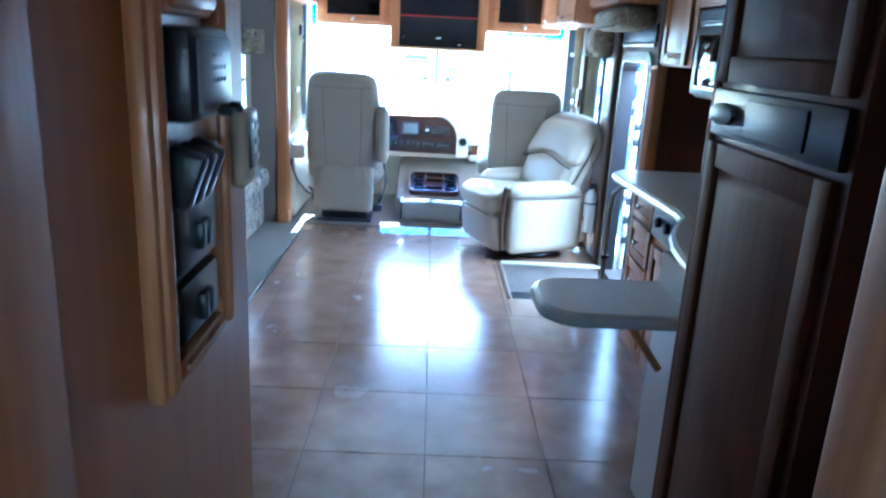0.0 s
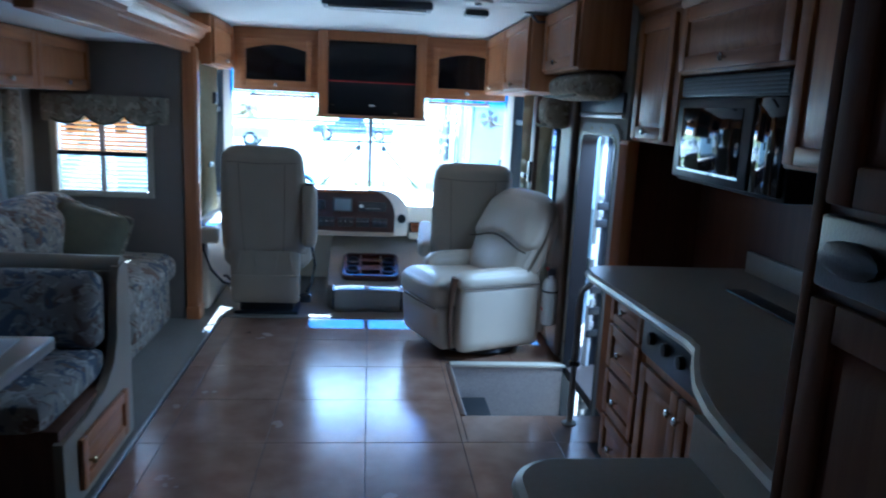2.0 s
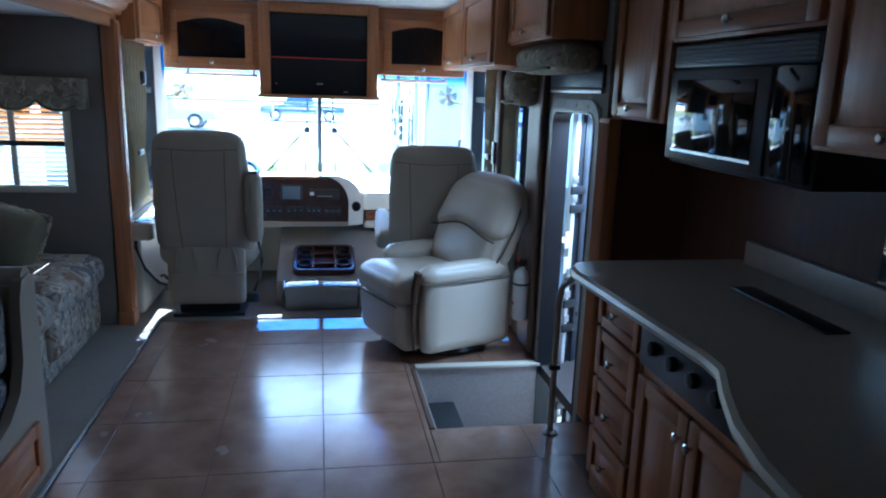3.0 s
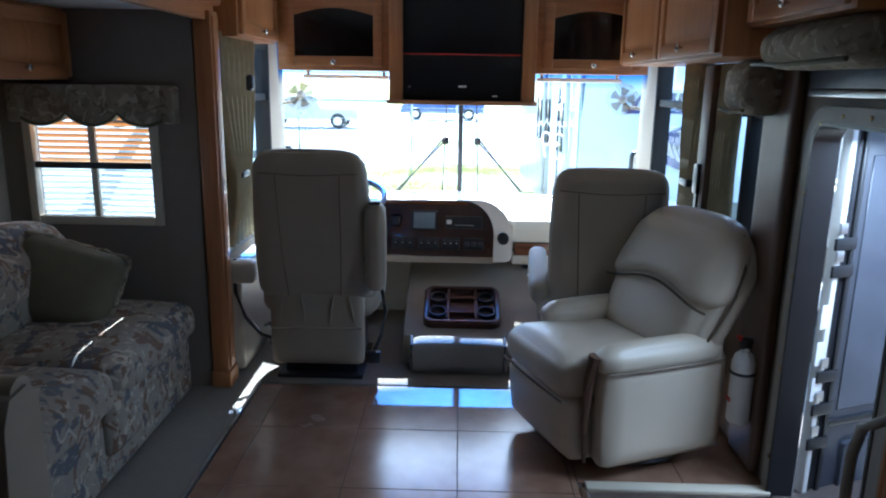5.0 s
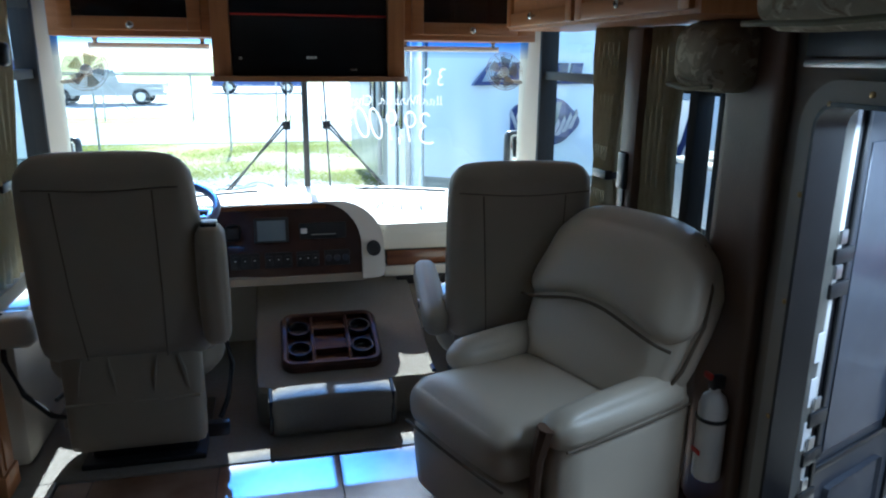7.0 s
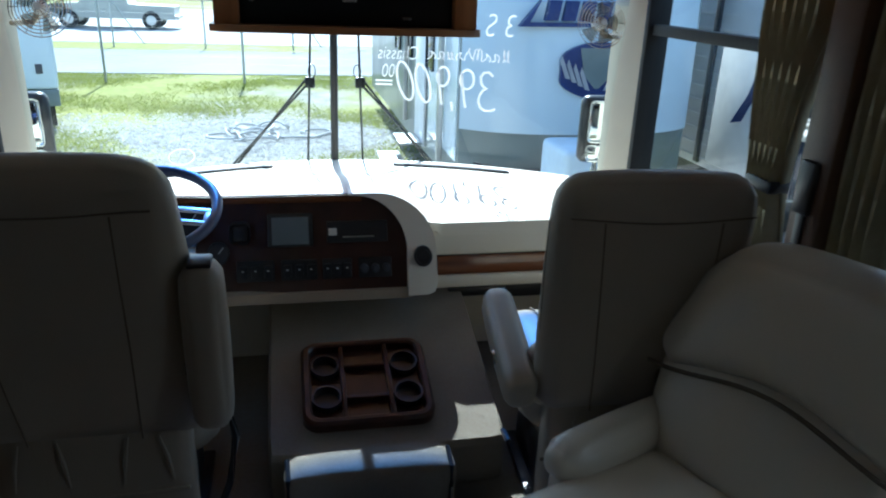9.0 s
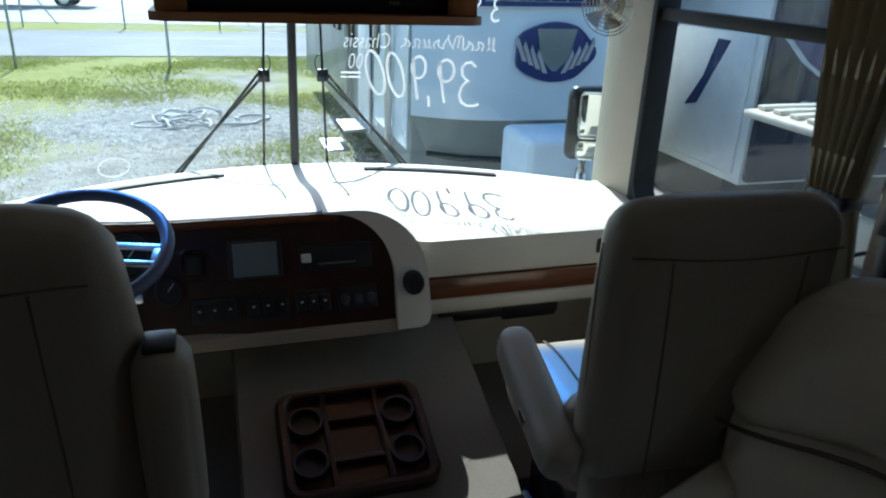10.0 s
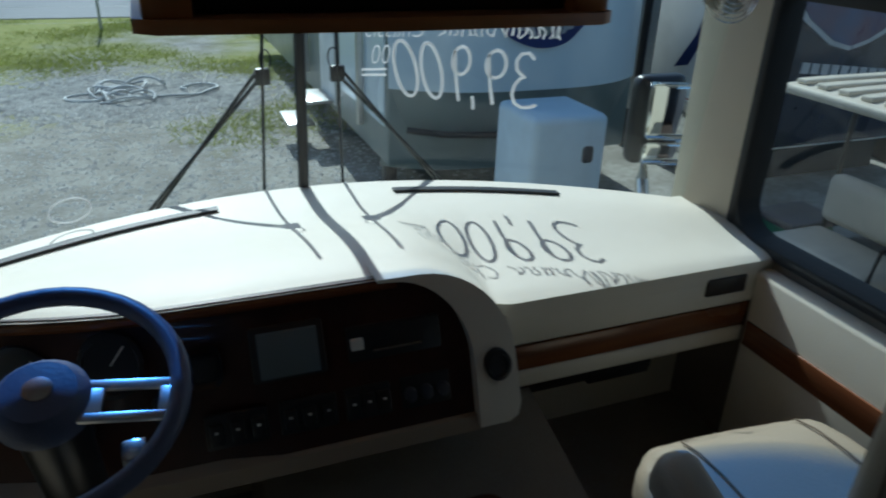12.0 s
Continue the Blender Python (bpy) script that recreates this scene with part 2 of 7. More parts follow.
hump_carpet = material("sand_pile_carpet", (0.40, 0.36, 0.30), 0.95, 0, 120, 0.25, 1.0, 500, (1, 1, 1), (0.36, 0.31, 0.25), 3.0, 0.12, spec=0.1)
tile_mat = material("brown_stone_vinyl_tile", (0.30, 0.188, 0.125), 0.24, 0, 7, 0.30, 0.05, 90, (1, 1, 1), (0.19, 0.10, 0.06), 2.2, 0.14, 0.5)
tile_mat.node_tree.nodes["Principled BSDF"].inputs["Coat Roughness"].default_value = 0.16
grout = material("dark_tile_joint", (0.07, 0.05, 0.04), 0.7, 0, 30, 0.1, 0.0)
black_plastic = material("black_plastic", (0.018, 0.018, 0.02), 0.35, 0, 20, 0.1, 0.05, 200)
dark_grey = material("charcoal_painted_door", (0.055, 0.058, 0.072), 0.4, 0, 12, 0.1, 0.08, 160)
tv_glass = material("dark_smoked_glass", (0.008, 0.008, 0.010), 0.06, 0, 10, 0.1, 0.0, spec=0.5, rough_var=0.03)
tv_black = material("matte_black_screen", (0.008, 0.008, 0.010), 0.38, 0, 10, 0.1, 0.0, spec=0.3, rough_var=0.03)
screen_mat = material("grey_lcd_screen", (0.17, 0.21, 0.23), 0.15, 0, 6, 0.05, 0.0)
chrome = material("brushed_nickel", (0.62, 0.60, 0.56), 0.25, 1.0, 30, 0.1, 0.0)
brass = material("antique_brass", (0.45, 0.33, 0.16), 0.3, 1.0, 30, 0.1, 0.0)
aluminium = material("satin_aluminium", (0.60, 0.60, 0.60), 0.35, 1.0, 30, 0.08, 0.0)
white_plastic = material("white_plastic", (0.78, 0.77, 0.73), 0.4, 0, 10, 0.05, 0.0)
beige_plastic = material("beige_plastic", (0.60, 0.54, 0.42), 0.45, 0, 10, 0.05, 0.0)
counter_mat = material("tan_speckled_laminate", (0.43, 0.38, 0.31), 0.35, 0, 60, 0.2, 0.02, 200, (1, 1, 1), (0.40, 0.33, 0.25), 1.5, 0.06, 0.1)
curtain_mat = material("olive_tan_curtain", (0.42, 0.37, 0.24), 0.8, 0, 30, 0.15, 0.4, 300, (1, 1, 1), (0.30, 0.26, 0.16), 2, 0.1, spec=0.2)
brown_leather = material("brown_padded_trim", (0.13, 0.075, 0.045), 0.45, 0, 15, 0.1, 0.1, 150)
sofa_fabric = floral("floral_tapestry", (0.37, 0.33, 0.27), (0.12, 0.13, 0.16), (0.20, 0.12, 0.08))
bench_fabric = floral("blue_leaf_tapestry", (0.36, 0.34, 0.31), (0.10, 0.12, 0.17), (0.18, 0.13, 0.11))
valance_fabric = floral("tan_leaf_valance", (0.35, 0.31, 0.225), (0.24, 0.22, 0.15), (0.20, 0.15, 0.10))
olive_cloth = material("olive_satin_pillow", (0.13, 0.12, 0.07), 0.7, 0, 20, 0.1, 0.15, 200, (1, 1, 1), (0.2, 0.18, 0.09))
# dark vinyl whose blue is the tint band's sunlight, mixed into the colour
wheel_vinyl = material("blue_lit_wheel_vinyl", (0.10, 0.12, 0.20), 0.4, 0, 12, 0.1, 0.1, 150, (1, 1, 1), (0.07, 0.08, 0.14))
rubber = material("black_rubber", (0.02, 0.02, 0.02), 0.7, 0, 20, 0.1, 0.1)
red_plastic = material("red_plastic", (0.5, 0.03, 0.02), 0.4, 0, 10, 0.05, 0.0)
clear_glass = glass("clear_glass")
tint_glass = glass("blue_tint_glass", (0.08, 0.25, 0.74), (1.45, 1.57))
paint_white = material("white_window_paint", (0.9, 0.9, 0.9), 0.7, 0, 20, 0.03, 0.0)
mirror_mat = material("mirror", (0.85, 0.87, 0.87), 0.03, 1.0, 5, 0.02, 0.0, rough_var=0.01)


def translucent(name, colour, amount=0.6):
    """Thin cloth or paper that lets some daylight through."""
    m = material(name, colour, 0.85, 0, 40, 0.06, 0.0)
    N, L, bs = tune(m)
    tl, mx = N.new("ShaderNodeBsdfTranslucent"), N.new("ShaderNodeMixShader")
    tl.inputs["Color"].default_value, mx.inputs[0].default_value = (*colour, 1), amount
    L.new(bs.outputs[0], mx.inputs[1]), L.new(tl.outputs[0], mx.inputs[2]), L.new(mx.outputs[0], N["Material Output"].inputs["Surface"])
    return m


shade_white = translucent("white_pleated_shade_cloth", (0.74, 0.80, 0.86), 0.25)
shade_tan = translucent("tan_pleated_shade_cloth", (0.66, 0.44, 0.22), 0.25)
slat_white = translucent("white_blind_slat", (0.74, 0.77, 0.80), 0.28)
slat_tan = translucent("tan_blind_slat", (0.66, 0.42, 0.20), 0.28)

# ---- structure: floor, walls, ceiling ----
CEIL = 2.03
WELL = (0.60, 1.30, 4.34, 5.05)


def cut(rect, hole):
    """The pieces of rect (x0, x1, y0, y1) that lie outside hole."""
    x0, x1, y0, y1 = rect
    a, b, c, d = hole
    if a >= x1 or b <= x0 or c >= y1 or d <= y0:
        return [rect]
    out = []
    if x0 < a: out.append((x0, a, y0, y1))
    if x1 > b: out.append((b, x1, y0, y1))
    m0, m1 = max(x0, a), min(x1, b)
    if y0 < c: out.append((m0, m1, y0, c))
    if y1 > d: out.append((m0, m1, d, y1))
    return out


bm = bmesh.new()
for r in cut((-0.89, 1.75, -1.0, 5.94), WELL):
    box(bm, *r, -0.06, -0.004)
floor = structure("floor", bm, grout, "brown stone-look vinyl tile floor with thin dark joints", "floor")
bm = bmesh.new()
box(bm, -2.10, -0.89, 1.3, 5.94, -0.06, 0.004), box(bm, -1.16, 1.36, 5.94, 7.75, -0.06, 0.006)
structure("floor_carpet", bm, carpet, "worn grey-beige carpet beside the tiles and in the cab", "carpet")
structure("trim_1", boxm(-0.905, -0.89, 1.64, 5.94, -0.01, 0.009, 0.002, 1), aluminium, "thin metal strip between carpet and tiles", "threshold strip")

bm = bmesh.new()
box(bm, 0.608, 1.36, 5.028, 5.09, -0.66, -0.008), box(bm, 0.56, 0.608, 4.30, 5.09, -0.66, -0.008), box(bm, 0.60, 1.36, 4.30, 4.34, -0.66, -0.008)
well_walls = structure("stairwell_lining", bm, material("pale_speckled_carpet", (0.46, 0.41, 0.38), 0.95, 0, 90, 0.2, 0.6, 300, (1, 1, 1), (0.33, 0.29, 0.27), 2.5, 0.08, spec=0.1), "carpeted side walls of the sunken entry step", "stairwell")
bm = boxm(0.56, 1.36, 4.30, 5.09, -0.70, -0.66)
structure("stairwell_steps", bm, carpet, "carpeted entry steps below the floor", "steps")
structure("stairwell_mat", boxm(0.62, 0.82, 4.50, 5.045, -0.66, -0.20, 0.01), rubber, "black rubber-covered inner step in the stairwell", "step mat")
structure("trim_2", boxm(0.60, 1.295, 5.018, 5.075, -0.0075, 0.012, 0.006), beige_plastic, "pale worn edge strip along the stairwell", "edge strip")
structure("trim_3", boxm(0.575, 0.60, 4.33, 5.035, -0.008, 0.006, 0.004), brown_leather, "brown edge strip along the stairwell", "edge strip")

def wall_with_hole(bm, axis, at, thick, a0, a1, z0, z1, holes):
    """A wall across axis from at to at + thick; holes are (a0, a1, z0, z1) in its own plane."""
    rects = [(a0, a1, z0, z1)]
    for h in holes:
        rects = [q for r in rects for q in cut(r, h)]
    for p0, p1, q0, q1 in rects:
        if axis == "x": box(bm, at, at + thick, p0, p1, q0, q1)
        else: box(bm, p0, p1, at, at + thick, q0, q1)
    return bm


WIN_R = (5.42, 7.06, 0.68, 1.80)
DOOR = (4.42, 5.06, -0.70, 1.42)
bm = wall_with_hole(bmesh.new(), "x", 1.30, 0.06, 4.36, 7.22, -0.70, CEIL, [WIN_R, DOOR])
structure("wall_right", bm, shaded_paper, "vinyl side wall in a shade-darkened colour, with entry door and cab window", "wall")
WIN_L = (6.20, 7.06, 0.72, 1.80)
bm = wall_with_hole(bmesh.new(), "x", -1.16, 0.06, 5.95, 7.22, -0.70, CEIL, [WIN_L])
structure("wall_left", bm, wall_paper, "beige vinyl cab side wall with window", "wall")
structure("wall_kitchen", boxm(1.70, 1.76, 1.1, 4.42, -0.06, CEIL), panel_wood, "dark cherry-stained panel wall behind the kitchen", "wall")
structure("wall_kitchen_end", boxm(1.36, 1.76, 4.36, 4.42, -0.06, CEIL), panel_wood, "dark cherry-stained end panel of the kitchen", "wall")
SIDE_WIN = (3.0, 5.45, 0.74, 1.42)
END_WIN = (-1.90, -1.33, 0.84, 1.44)
bm = wall_with_hole(bmesh.new(), "x", -2.10, 0.06, 1.3, 5.94, -0.06, 1.85, [SIDE_WIN])
structure("wall_slide_side", bm, wall_paper, "beige vinyl slide-out side wall with wide window", "wall")
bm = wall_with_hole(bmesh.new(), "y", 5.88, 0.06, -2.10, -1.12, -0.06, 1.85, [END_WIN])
structure("wall_slide_end", bm, shaded_paper, "beige vinyl slide-out end wall, darkened as in back-light, with small window", "wall")
structure("wall_slide_header", boxm(-1.16, -1.093, 1.3, 6.0, 1.862, CEIL + 0.03), wall_paper, "beige wall strip above the slide-out opening", "wall")
structure("ceiling_slide", boxm(-2.10, -1.092, 1.3, 5.94, 1.80, 1.86), ceiling_vinyl, "white ceiling of the slide-out", "ceiling")
bm = boxm(-1.16, 1.76, -1.0, 7.6, CEIL, CEIL + 0.06)
for y in (1.35, 3.6, 4.78):
    box(bm, -1.1, 1.7, y - 0.012, y + 0.012, CEIL - 0.003, CEIL + 0.01)
structure("ceiling", bm, ceiling_vinyl, "white padded vinyl ceiling with thin seams", "ceiling")
# hall and rear
structure("wall_partition", boxm(-0.26, -0.20, -1.0, 1.40, 0, CEIL, 0.004), hall_wood, "warm brown wood partition panel beside the hall", "wall")
structure("wall_rear_left", boxm(-2.10, -0.26, 1.30, 1.36, 0, CEIL), panel_wood, "cherry-stained wall behind the dinette", "wall")
structure("wall_hall_right", boxm(0.62, 0.68, -1.0, 1.12, 0, CEIL), hall_wood, "warm brown wood hall wall", "wall")
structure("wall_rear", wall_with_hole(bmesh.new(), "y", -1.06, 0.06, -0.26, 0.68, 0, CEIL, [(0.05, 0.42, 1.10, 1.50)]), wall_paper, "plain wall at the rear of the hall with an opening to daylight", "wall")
structure("wall_behind_fridge", boxm(0.62, 1.76, 1.06, 1.12, 0, CEIL), panel_wood, "cherry-stained panel behind the refrigerator", "wall")
for i, (x, y0, y1) in enumerate(((0.575, 1.00, 1.10), (0.60, 0.86, 0.96))):
    structure("trim_4" if i == 0 else "trim_5", boxm(x, 0.64, y0, y1, 0, CEIL, 0.018, 3), oak_z, "rounded oak door casing in the hall", "door casing")
structure("trim_10", boxm(-0.20, -0.184, 0.66, 0.812, 0, CEIL, 0.007, 3), oak_z, "honey oak casing on the hall partition", "door casing")
# front cap below and above the windscreen
bm = prismm([(-1.16, 7.16), (1.36, 7.16), (1.36, 7.30), (0.9, 7.66), (0.1, 7.78), (-0.7, 7.66), (-1.16, 7.30)], -0.7, 0.66)
structure("wall_front_cap", bm, dash_vinyl, "cream front cap below the windscreen", "wall")
structure("wall_front_header", prismm([(-1.16, 7.0), (1.36, 7.0), (1.36, 7.24), (0.9, 7.50), (0.1, 7.60), (-0.7, 7.50), (-1.16, 7.24)], 1.90, 2.09), dash_vinyl, "cream header above the windscreen", "wall")


def wind(x, z):
    """Where the windscreen's glass stands."""
    return 7.67 - 0.42 * ((x - 0.10) / 1.10) ** 2 - 0.10 * (z - 0.74)


def pane(name, x0, x1, z0, z1, mat, label, parent, nx=14, nz=4, off=0.0):
    bm = bmesh.new()
    grid = [[[bm.verts.new((x0 + (x1 - x0) * i / nx, wind(x0 + (x1 - x0) * i / nx, z0 + (z1 - z0) * j / nz) + off + d, z0 + (z1 - z0) * j / nz)) for j in range(nz + 1)] for i in range(nx + 1)] for d in (0, 0.006)]
    for i in range(nx):
        for j in range(nz):
            for g in grid[:1]:
                bm.faces.new((g[i][j], g[i + 1][j], g[i + 1][j + 1], g[i][j + 1]))
    ob = part(name, bm, mat, parent, label)
    ob.visible_shadow = mat is tint_glass
    return ob


windscreen = thing("window_1", (0.10, 7.66, 0.70), "wide curved two-piece windscreen with blue tint band", "windscreen", kind="structure")
pane("pane", -1.045, 0.085, 0.62, 1.48, clear_glass, "clear glass", windscreen)
pane("pane", 0.115, 1.245, 0.62, 1.48, clear_glass, "clear glass", windscreen)
pane("tint_band", -1.045, 0.085, 1.48, 1.98, tint_glass, "blue tinted glass band", windscreen)
pane("tint_band", 0.115, 1.245, 1.48, 1.98, tint_glass, "blue tinted glass band", windscreen)
part("centre_post", tubem([(0.10, wind(0.1, z) - 0.005, z) for z in (0.70, 1.0, 1.3, 1.6, 1.95)], 0.017, 8), black_plastic, windscreen, "slim black centre post")
for s in (-1, 1):
    xe = 0.10 + s * 1.13
    bm = prismm([(0.10 + s * 1.14, 7.17), (0.10 + s * 1.15, 7.28), (0.10 + s * 1.26, 7.24), (0.10 + s * 1.26, 7.06), (0.10 + s * 1.185, 7.04)], 0.60, 1.95)
    part("pillar", bm, pillar_vinyl, windscreen, "tan windscreen pillar")


def side_window(name, x, y0, y1, z0, z1, rail, div, label, out):
    w = thing(name, (x, (y0 + y1) / 2, z0), label, "window", kind="structure")
    fr = 0.035
    bm = bmesh.new()
    xa, xb = (x - 0.02, x + 0.075) if out > 0 else (x - 0.075, x + 0.02)
    box(bm, xa, xb, y0, y0 + fr, z0, z1, 0.008), box(bm, xa, xb, y1 - fr, y1, z0, z1, 0.008)
    box(bm, xa, xb, y0 + fr, y1 - fr, z0, z0 + fr, 0.008), box(bm, xa, xb, y0 + fr, y1 - fr, z1 - fr, z1, 0.008)
    for cy, sy in ((y0 + fr, 1), (y1 - fr, -1)):
        for cz, sz in ((z0 + fr, 1), (z1 - fr, -1)):
            r = 0.09
            arc = [(cy + sy * r * (1 - math.sin(a)), cz + sz * r * (1 - math.cos(a))) for a in [math.pi / 2 * i / 6 for i in range(7)]]
            prism(bm, [(cy - sy * 0.004, cz - sz * 0.004)] + arc, xa + 0.004, xb - 0.004, "x")
    part("window_frame", bm, rubber, w, "black window frame")
    part("rail", boxm(xa + 0.02, xb - 0.02, y0 + fr, y1 - fr, rail - 0.02, rail + 0.02, 0.004), rubber, w)
    if div:
        part("mullion", boxm(xa + 0.01, xb - 0.02, 5.585, 5.635, z0 + fr, z1 - fr, 0.004), rubber, w)
        part("mullion", boxm(xa + 0.02, xb - 0.02, div - 0.018, div + 0.018, z0 + fr, rail - 0.02, 0.004), rubber, w)
    for a, b in ((z0 + fr, rail - 0.02), (rail + 0.02, z1 - fr)):
        bm = bmesh.new()
        bm.faces.new([bm.verts.new((x + 0.03 * out, yy, zz)) for yy, zz in ((y0 + fr, a), (y1 - fr, a), (y1 - fr, b), (y0 + fr, b))])
        p = part("pane", bm, clear_glass, w)
        p.visible_shadow = False
    return w


side_window("window_2", 1.30, *WIN_R, 1.40, 6.22, "black-framed sliding cab window on the passenger side", 1)
side_window("window_3", -1.10, *WIN_L, 1.40, None, "black-framed cab window on the driver side", -1)


# ---- cabinet parts ----
def frame_matrix(o, u, v, n):
    m = Matrix((Vector(u), Vector(v), Vector(n))).transposed().to_4x4()
    m.translation = Vector(o)
    return m


def raised_door(parent, root, o, u, v, n, w, h, mat_v, mat_h, knob=None, name="door", metal=chrome, glass_mat=None):
    """A framed cabinet door, w by h, whose lower corner is o; u runs along it, v up and n out. A raised panel, or glass."""
    M = frame_matrix(o, u, v, n)
    s = min(0.055, w * 0.22, h * 0.24)
    bm = bmesh.new()
    stiles, rails = ((0, s), (w - s, w)), ((0, s), (h - s, h))
    if glass_mat is not None:
        k = 10
        for a, b in stiles:
            box(bm, a, b, 0, h, 0, 0.02, 0.005)
        box(bm, s, w - s, 0, s, 0, 0.0195, 0.005)
        prism(bm, [(s, h - s * 1.5), *[(s + (w - 2 * s) * i / k, h - s * 1.5 + 0.04 * math.sin(math.pi * i / k)) for i in range(1, k)], (w - s, h - s * 1.5), (w - s, h), (s, h)], 0, 0.0195)
    else:
        g, e = 0.022, 0.004
        vs = [[bm.verts.new((x, y, z)) for x, y in ((s - e + i, s - e + i), (w - s + e - i, s - e + i), (w - s + e - i, h - s + e - i), (s - e + i, h - s + e - i))] for i, z in ((0, 0.001), (0, 0.006), (0.016, 0.006), (0.016 + g, 0.017))]
        for A, B in zip(vs, vs[1:]):
            for q in range(4):
                bm.faces.new((A[q], A[(q + 1) % 4], B[(q + 1) % 4], B[q]))
        bm.faces.new(vs[-1]), bm.faces.new(vs[0][::-1])
    bm.transform(M)
    d = part(name, bm, mat_v, parent)
    if glass_mat is None:
        for piece, spans in (("stile", [(a, b, 0, h, 0.02) for a, b in stiles]), ("rail", [(s, w - s, a, b, 0.0195) for a, b in rails])):
            for x0, x1, y0, y1, z1 in spans:
                pb = boxm(x0, x1, y0, y1, 0, z1, 0.005)
                pb.transform(M)
                sub(piece, pb, mat_v if piece == "stile" else mat_h, d, root)
    if glass_mat is not None:
        gb = boxm(s - 0.005, w - s + 0.005, s - 0.005, h - s + 0.03, 0.004, 0.010)
        gb.transform(M)
        sub("pane", gb, glass_mat, d, root, "dark smoked glass")
    if knob:
        kb = bmesh.new()
        lathe(kb, [(0.005, 0), (0.005, 0.012), (0.014, 0.018), (0.015, 0.024), (0.009, 0.029)], knob[0], knob[1], 0.018, 10)
        kb.transform(M)
        sub("knob", kb, metal, d, root, "small metal knob")
    return d


X, Y, Z = Vector((1, 0, 0)), Vector((0, 1, 0)), Vector((0, 0, 1))

# ---- overhead front cabinets ----
ov = thing("overhead_cabinet", (-0.66, 6.95, 1.555), "honey oak overhead cabinet with arched smoked-glass door", "cabinet", "cab overhead cabinets")
part("body", boxm(-0.96, -0.315, 6.80, 7.26, 1.56, CEIL - 0.004, 0.004), oak_x, ov)
raised_door(ov, ov, (-0.915, 6.80, 1.585), X, Z, -Y, 0.56, 0.36, oak_x, oak_x, (0.28, 0.022), glass_mat=tv_glass)
ov2 = thing("overhead_cabinet", (0.84, 6.95, 1.555), "honey oak overhead cabinet with arched smoked-glass door", "cabinet", "cab overhead cabinets")
part("body", boxm(0.515, 1.16, 6.80, 7.26, 1.56, CEIL - 0.004, 0.004), oak_x, ov2)
raised_door(ov2, ov2, (0.56, 6.80, 1.585), X, Z, -Y, 0.56, 0.36, oak_x, oak_x, (0.28, 0.022), glass_mat=tv_glass)
tvc = thing("television_cabinet", (0.10, 6.9, 1.385), "honey oak television cabinet with dark recess", "cabinet")
bm = bmesh.new()
box(bm, -0.31, -0.235, 6.69, 7.20, 1.40, CEIL - 0.004, 0.006), box(bm, 0.435, 0.51, 6.69, 7.20, 1.40, CEIL - 0.004, 0.006)
box(bm, -0.235, 0.435, 6.69, 7.20, 1.955, CEIL - 0.004, 0.004), box(bm, -0.235, 0.435, 7.0, 7.2, 1.40, 1.955)
part("body", bm, oak_z, tvc)
part("shelf", prismm([(-0.325, 7.20), (-0.325, 6.70), (-0.29, 6.672), (0.1, 6.655), (0.49, 6.672), (0.525, 6.70), (0.525, 7.20)], 1.38, 1.402), oak_x, tvc, "bowed oak shelf edge")
tv = thing("television", (0.10, 6.8, 1.402), "black flat television in the oak cabinet", "television")
part("screen", boxm(-0.233, 0.433, 6.715, 6.74, 1.66, 1.953, 0.003), tv_black, tv, "matte black screen")
part("red_strip", boxm(-0.233, 0.433, 6.712, 6.725, 1.652, 1.660), red_plastic, tv, "thin red line below the screen")
part("lower_panel", boxm(-0.233, 0.433, 6.72, 6.75, 1.404, 1.652, 0.003), tv_black, tv, "black lower panel")
part("badge", boxm(0.08, 0.125, 6.716, 6.722, 1.475, 1.487), chrome, tv, "small silver badge")
part("button", boxm(0.27, 0.30, 6.716, 6.722, 1.425, 1.435), chrome, tv)
part("button", boxm(-0.205, -0.19, 6.716, 6.722, 1.47, 1.482), chrome, tv)


def wall_cabinet(name, x0, x1, y0, y1, z0, z1, front, doors, label, group, knob_low=True, mats=(oak_z, oak_y), handle=True):
    """A hanging cabinet along a side wall; front is 'x-' (faces -x), 'x+' or 'y-'. doors are (a0, a1) spans."""
    c = thing(name, ((x0 + x1) / 2, (y0 + y1) / 2, z0), label, "cabinet", group)
    part("body", boxm(x0, x1, y0, y1, z0, z1, 0.004), mats[0], c)
    for a0, a1 in doors:
        w, h = a1 - a0 - 0.012, z1 - z0 - 0.03
        k = (w / 2, 0.035) if handle else None
        if front == "x-": raised_door(c, c, (x0, a1 - 0.006, z0 + 0.012), -Y, Z, -X, w, h, mats[0], mats[1], k)
        elif front == "x+": raised_door(c, c, (x1, a0 + 0.006, z0 + 0.012), Y, Z, X, w, h, mats[0], mats[1], k)
        else: raised_door(c, c, (a0 + 0.006, y0, z0 + 0.012), X, Z, -Y, w, h, mats[0], mats[1], k)
    return c


wall_cabinet("corner_cabinet", -1.10, -0.965, 6.06, 6.79, 1.70, CEIL - 0.004, "x+", [(6.08, 6.78)], "small honey oak cabinet above the driver's window", "cab side cabinets")
wall_cabinet("side_cabinet", 0.98, 1.298, 5.12, 6.66, 1.605, CEIL - 0.004, "x-", [(5.90, 6.64), (5.14, 5.88)], "honey oak cabinet above the passenger window", "cab side cabinets")
wall_cabinet("door_cabinet", 1.06, 1.298, 4.44, 5.118, 1.70, CEIL - 0.004, "x-", [(4.46, 5.10)], "honey oak cabinet above the entry door", "cab side cabinets")

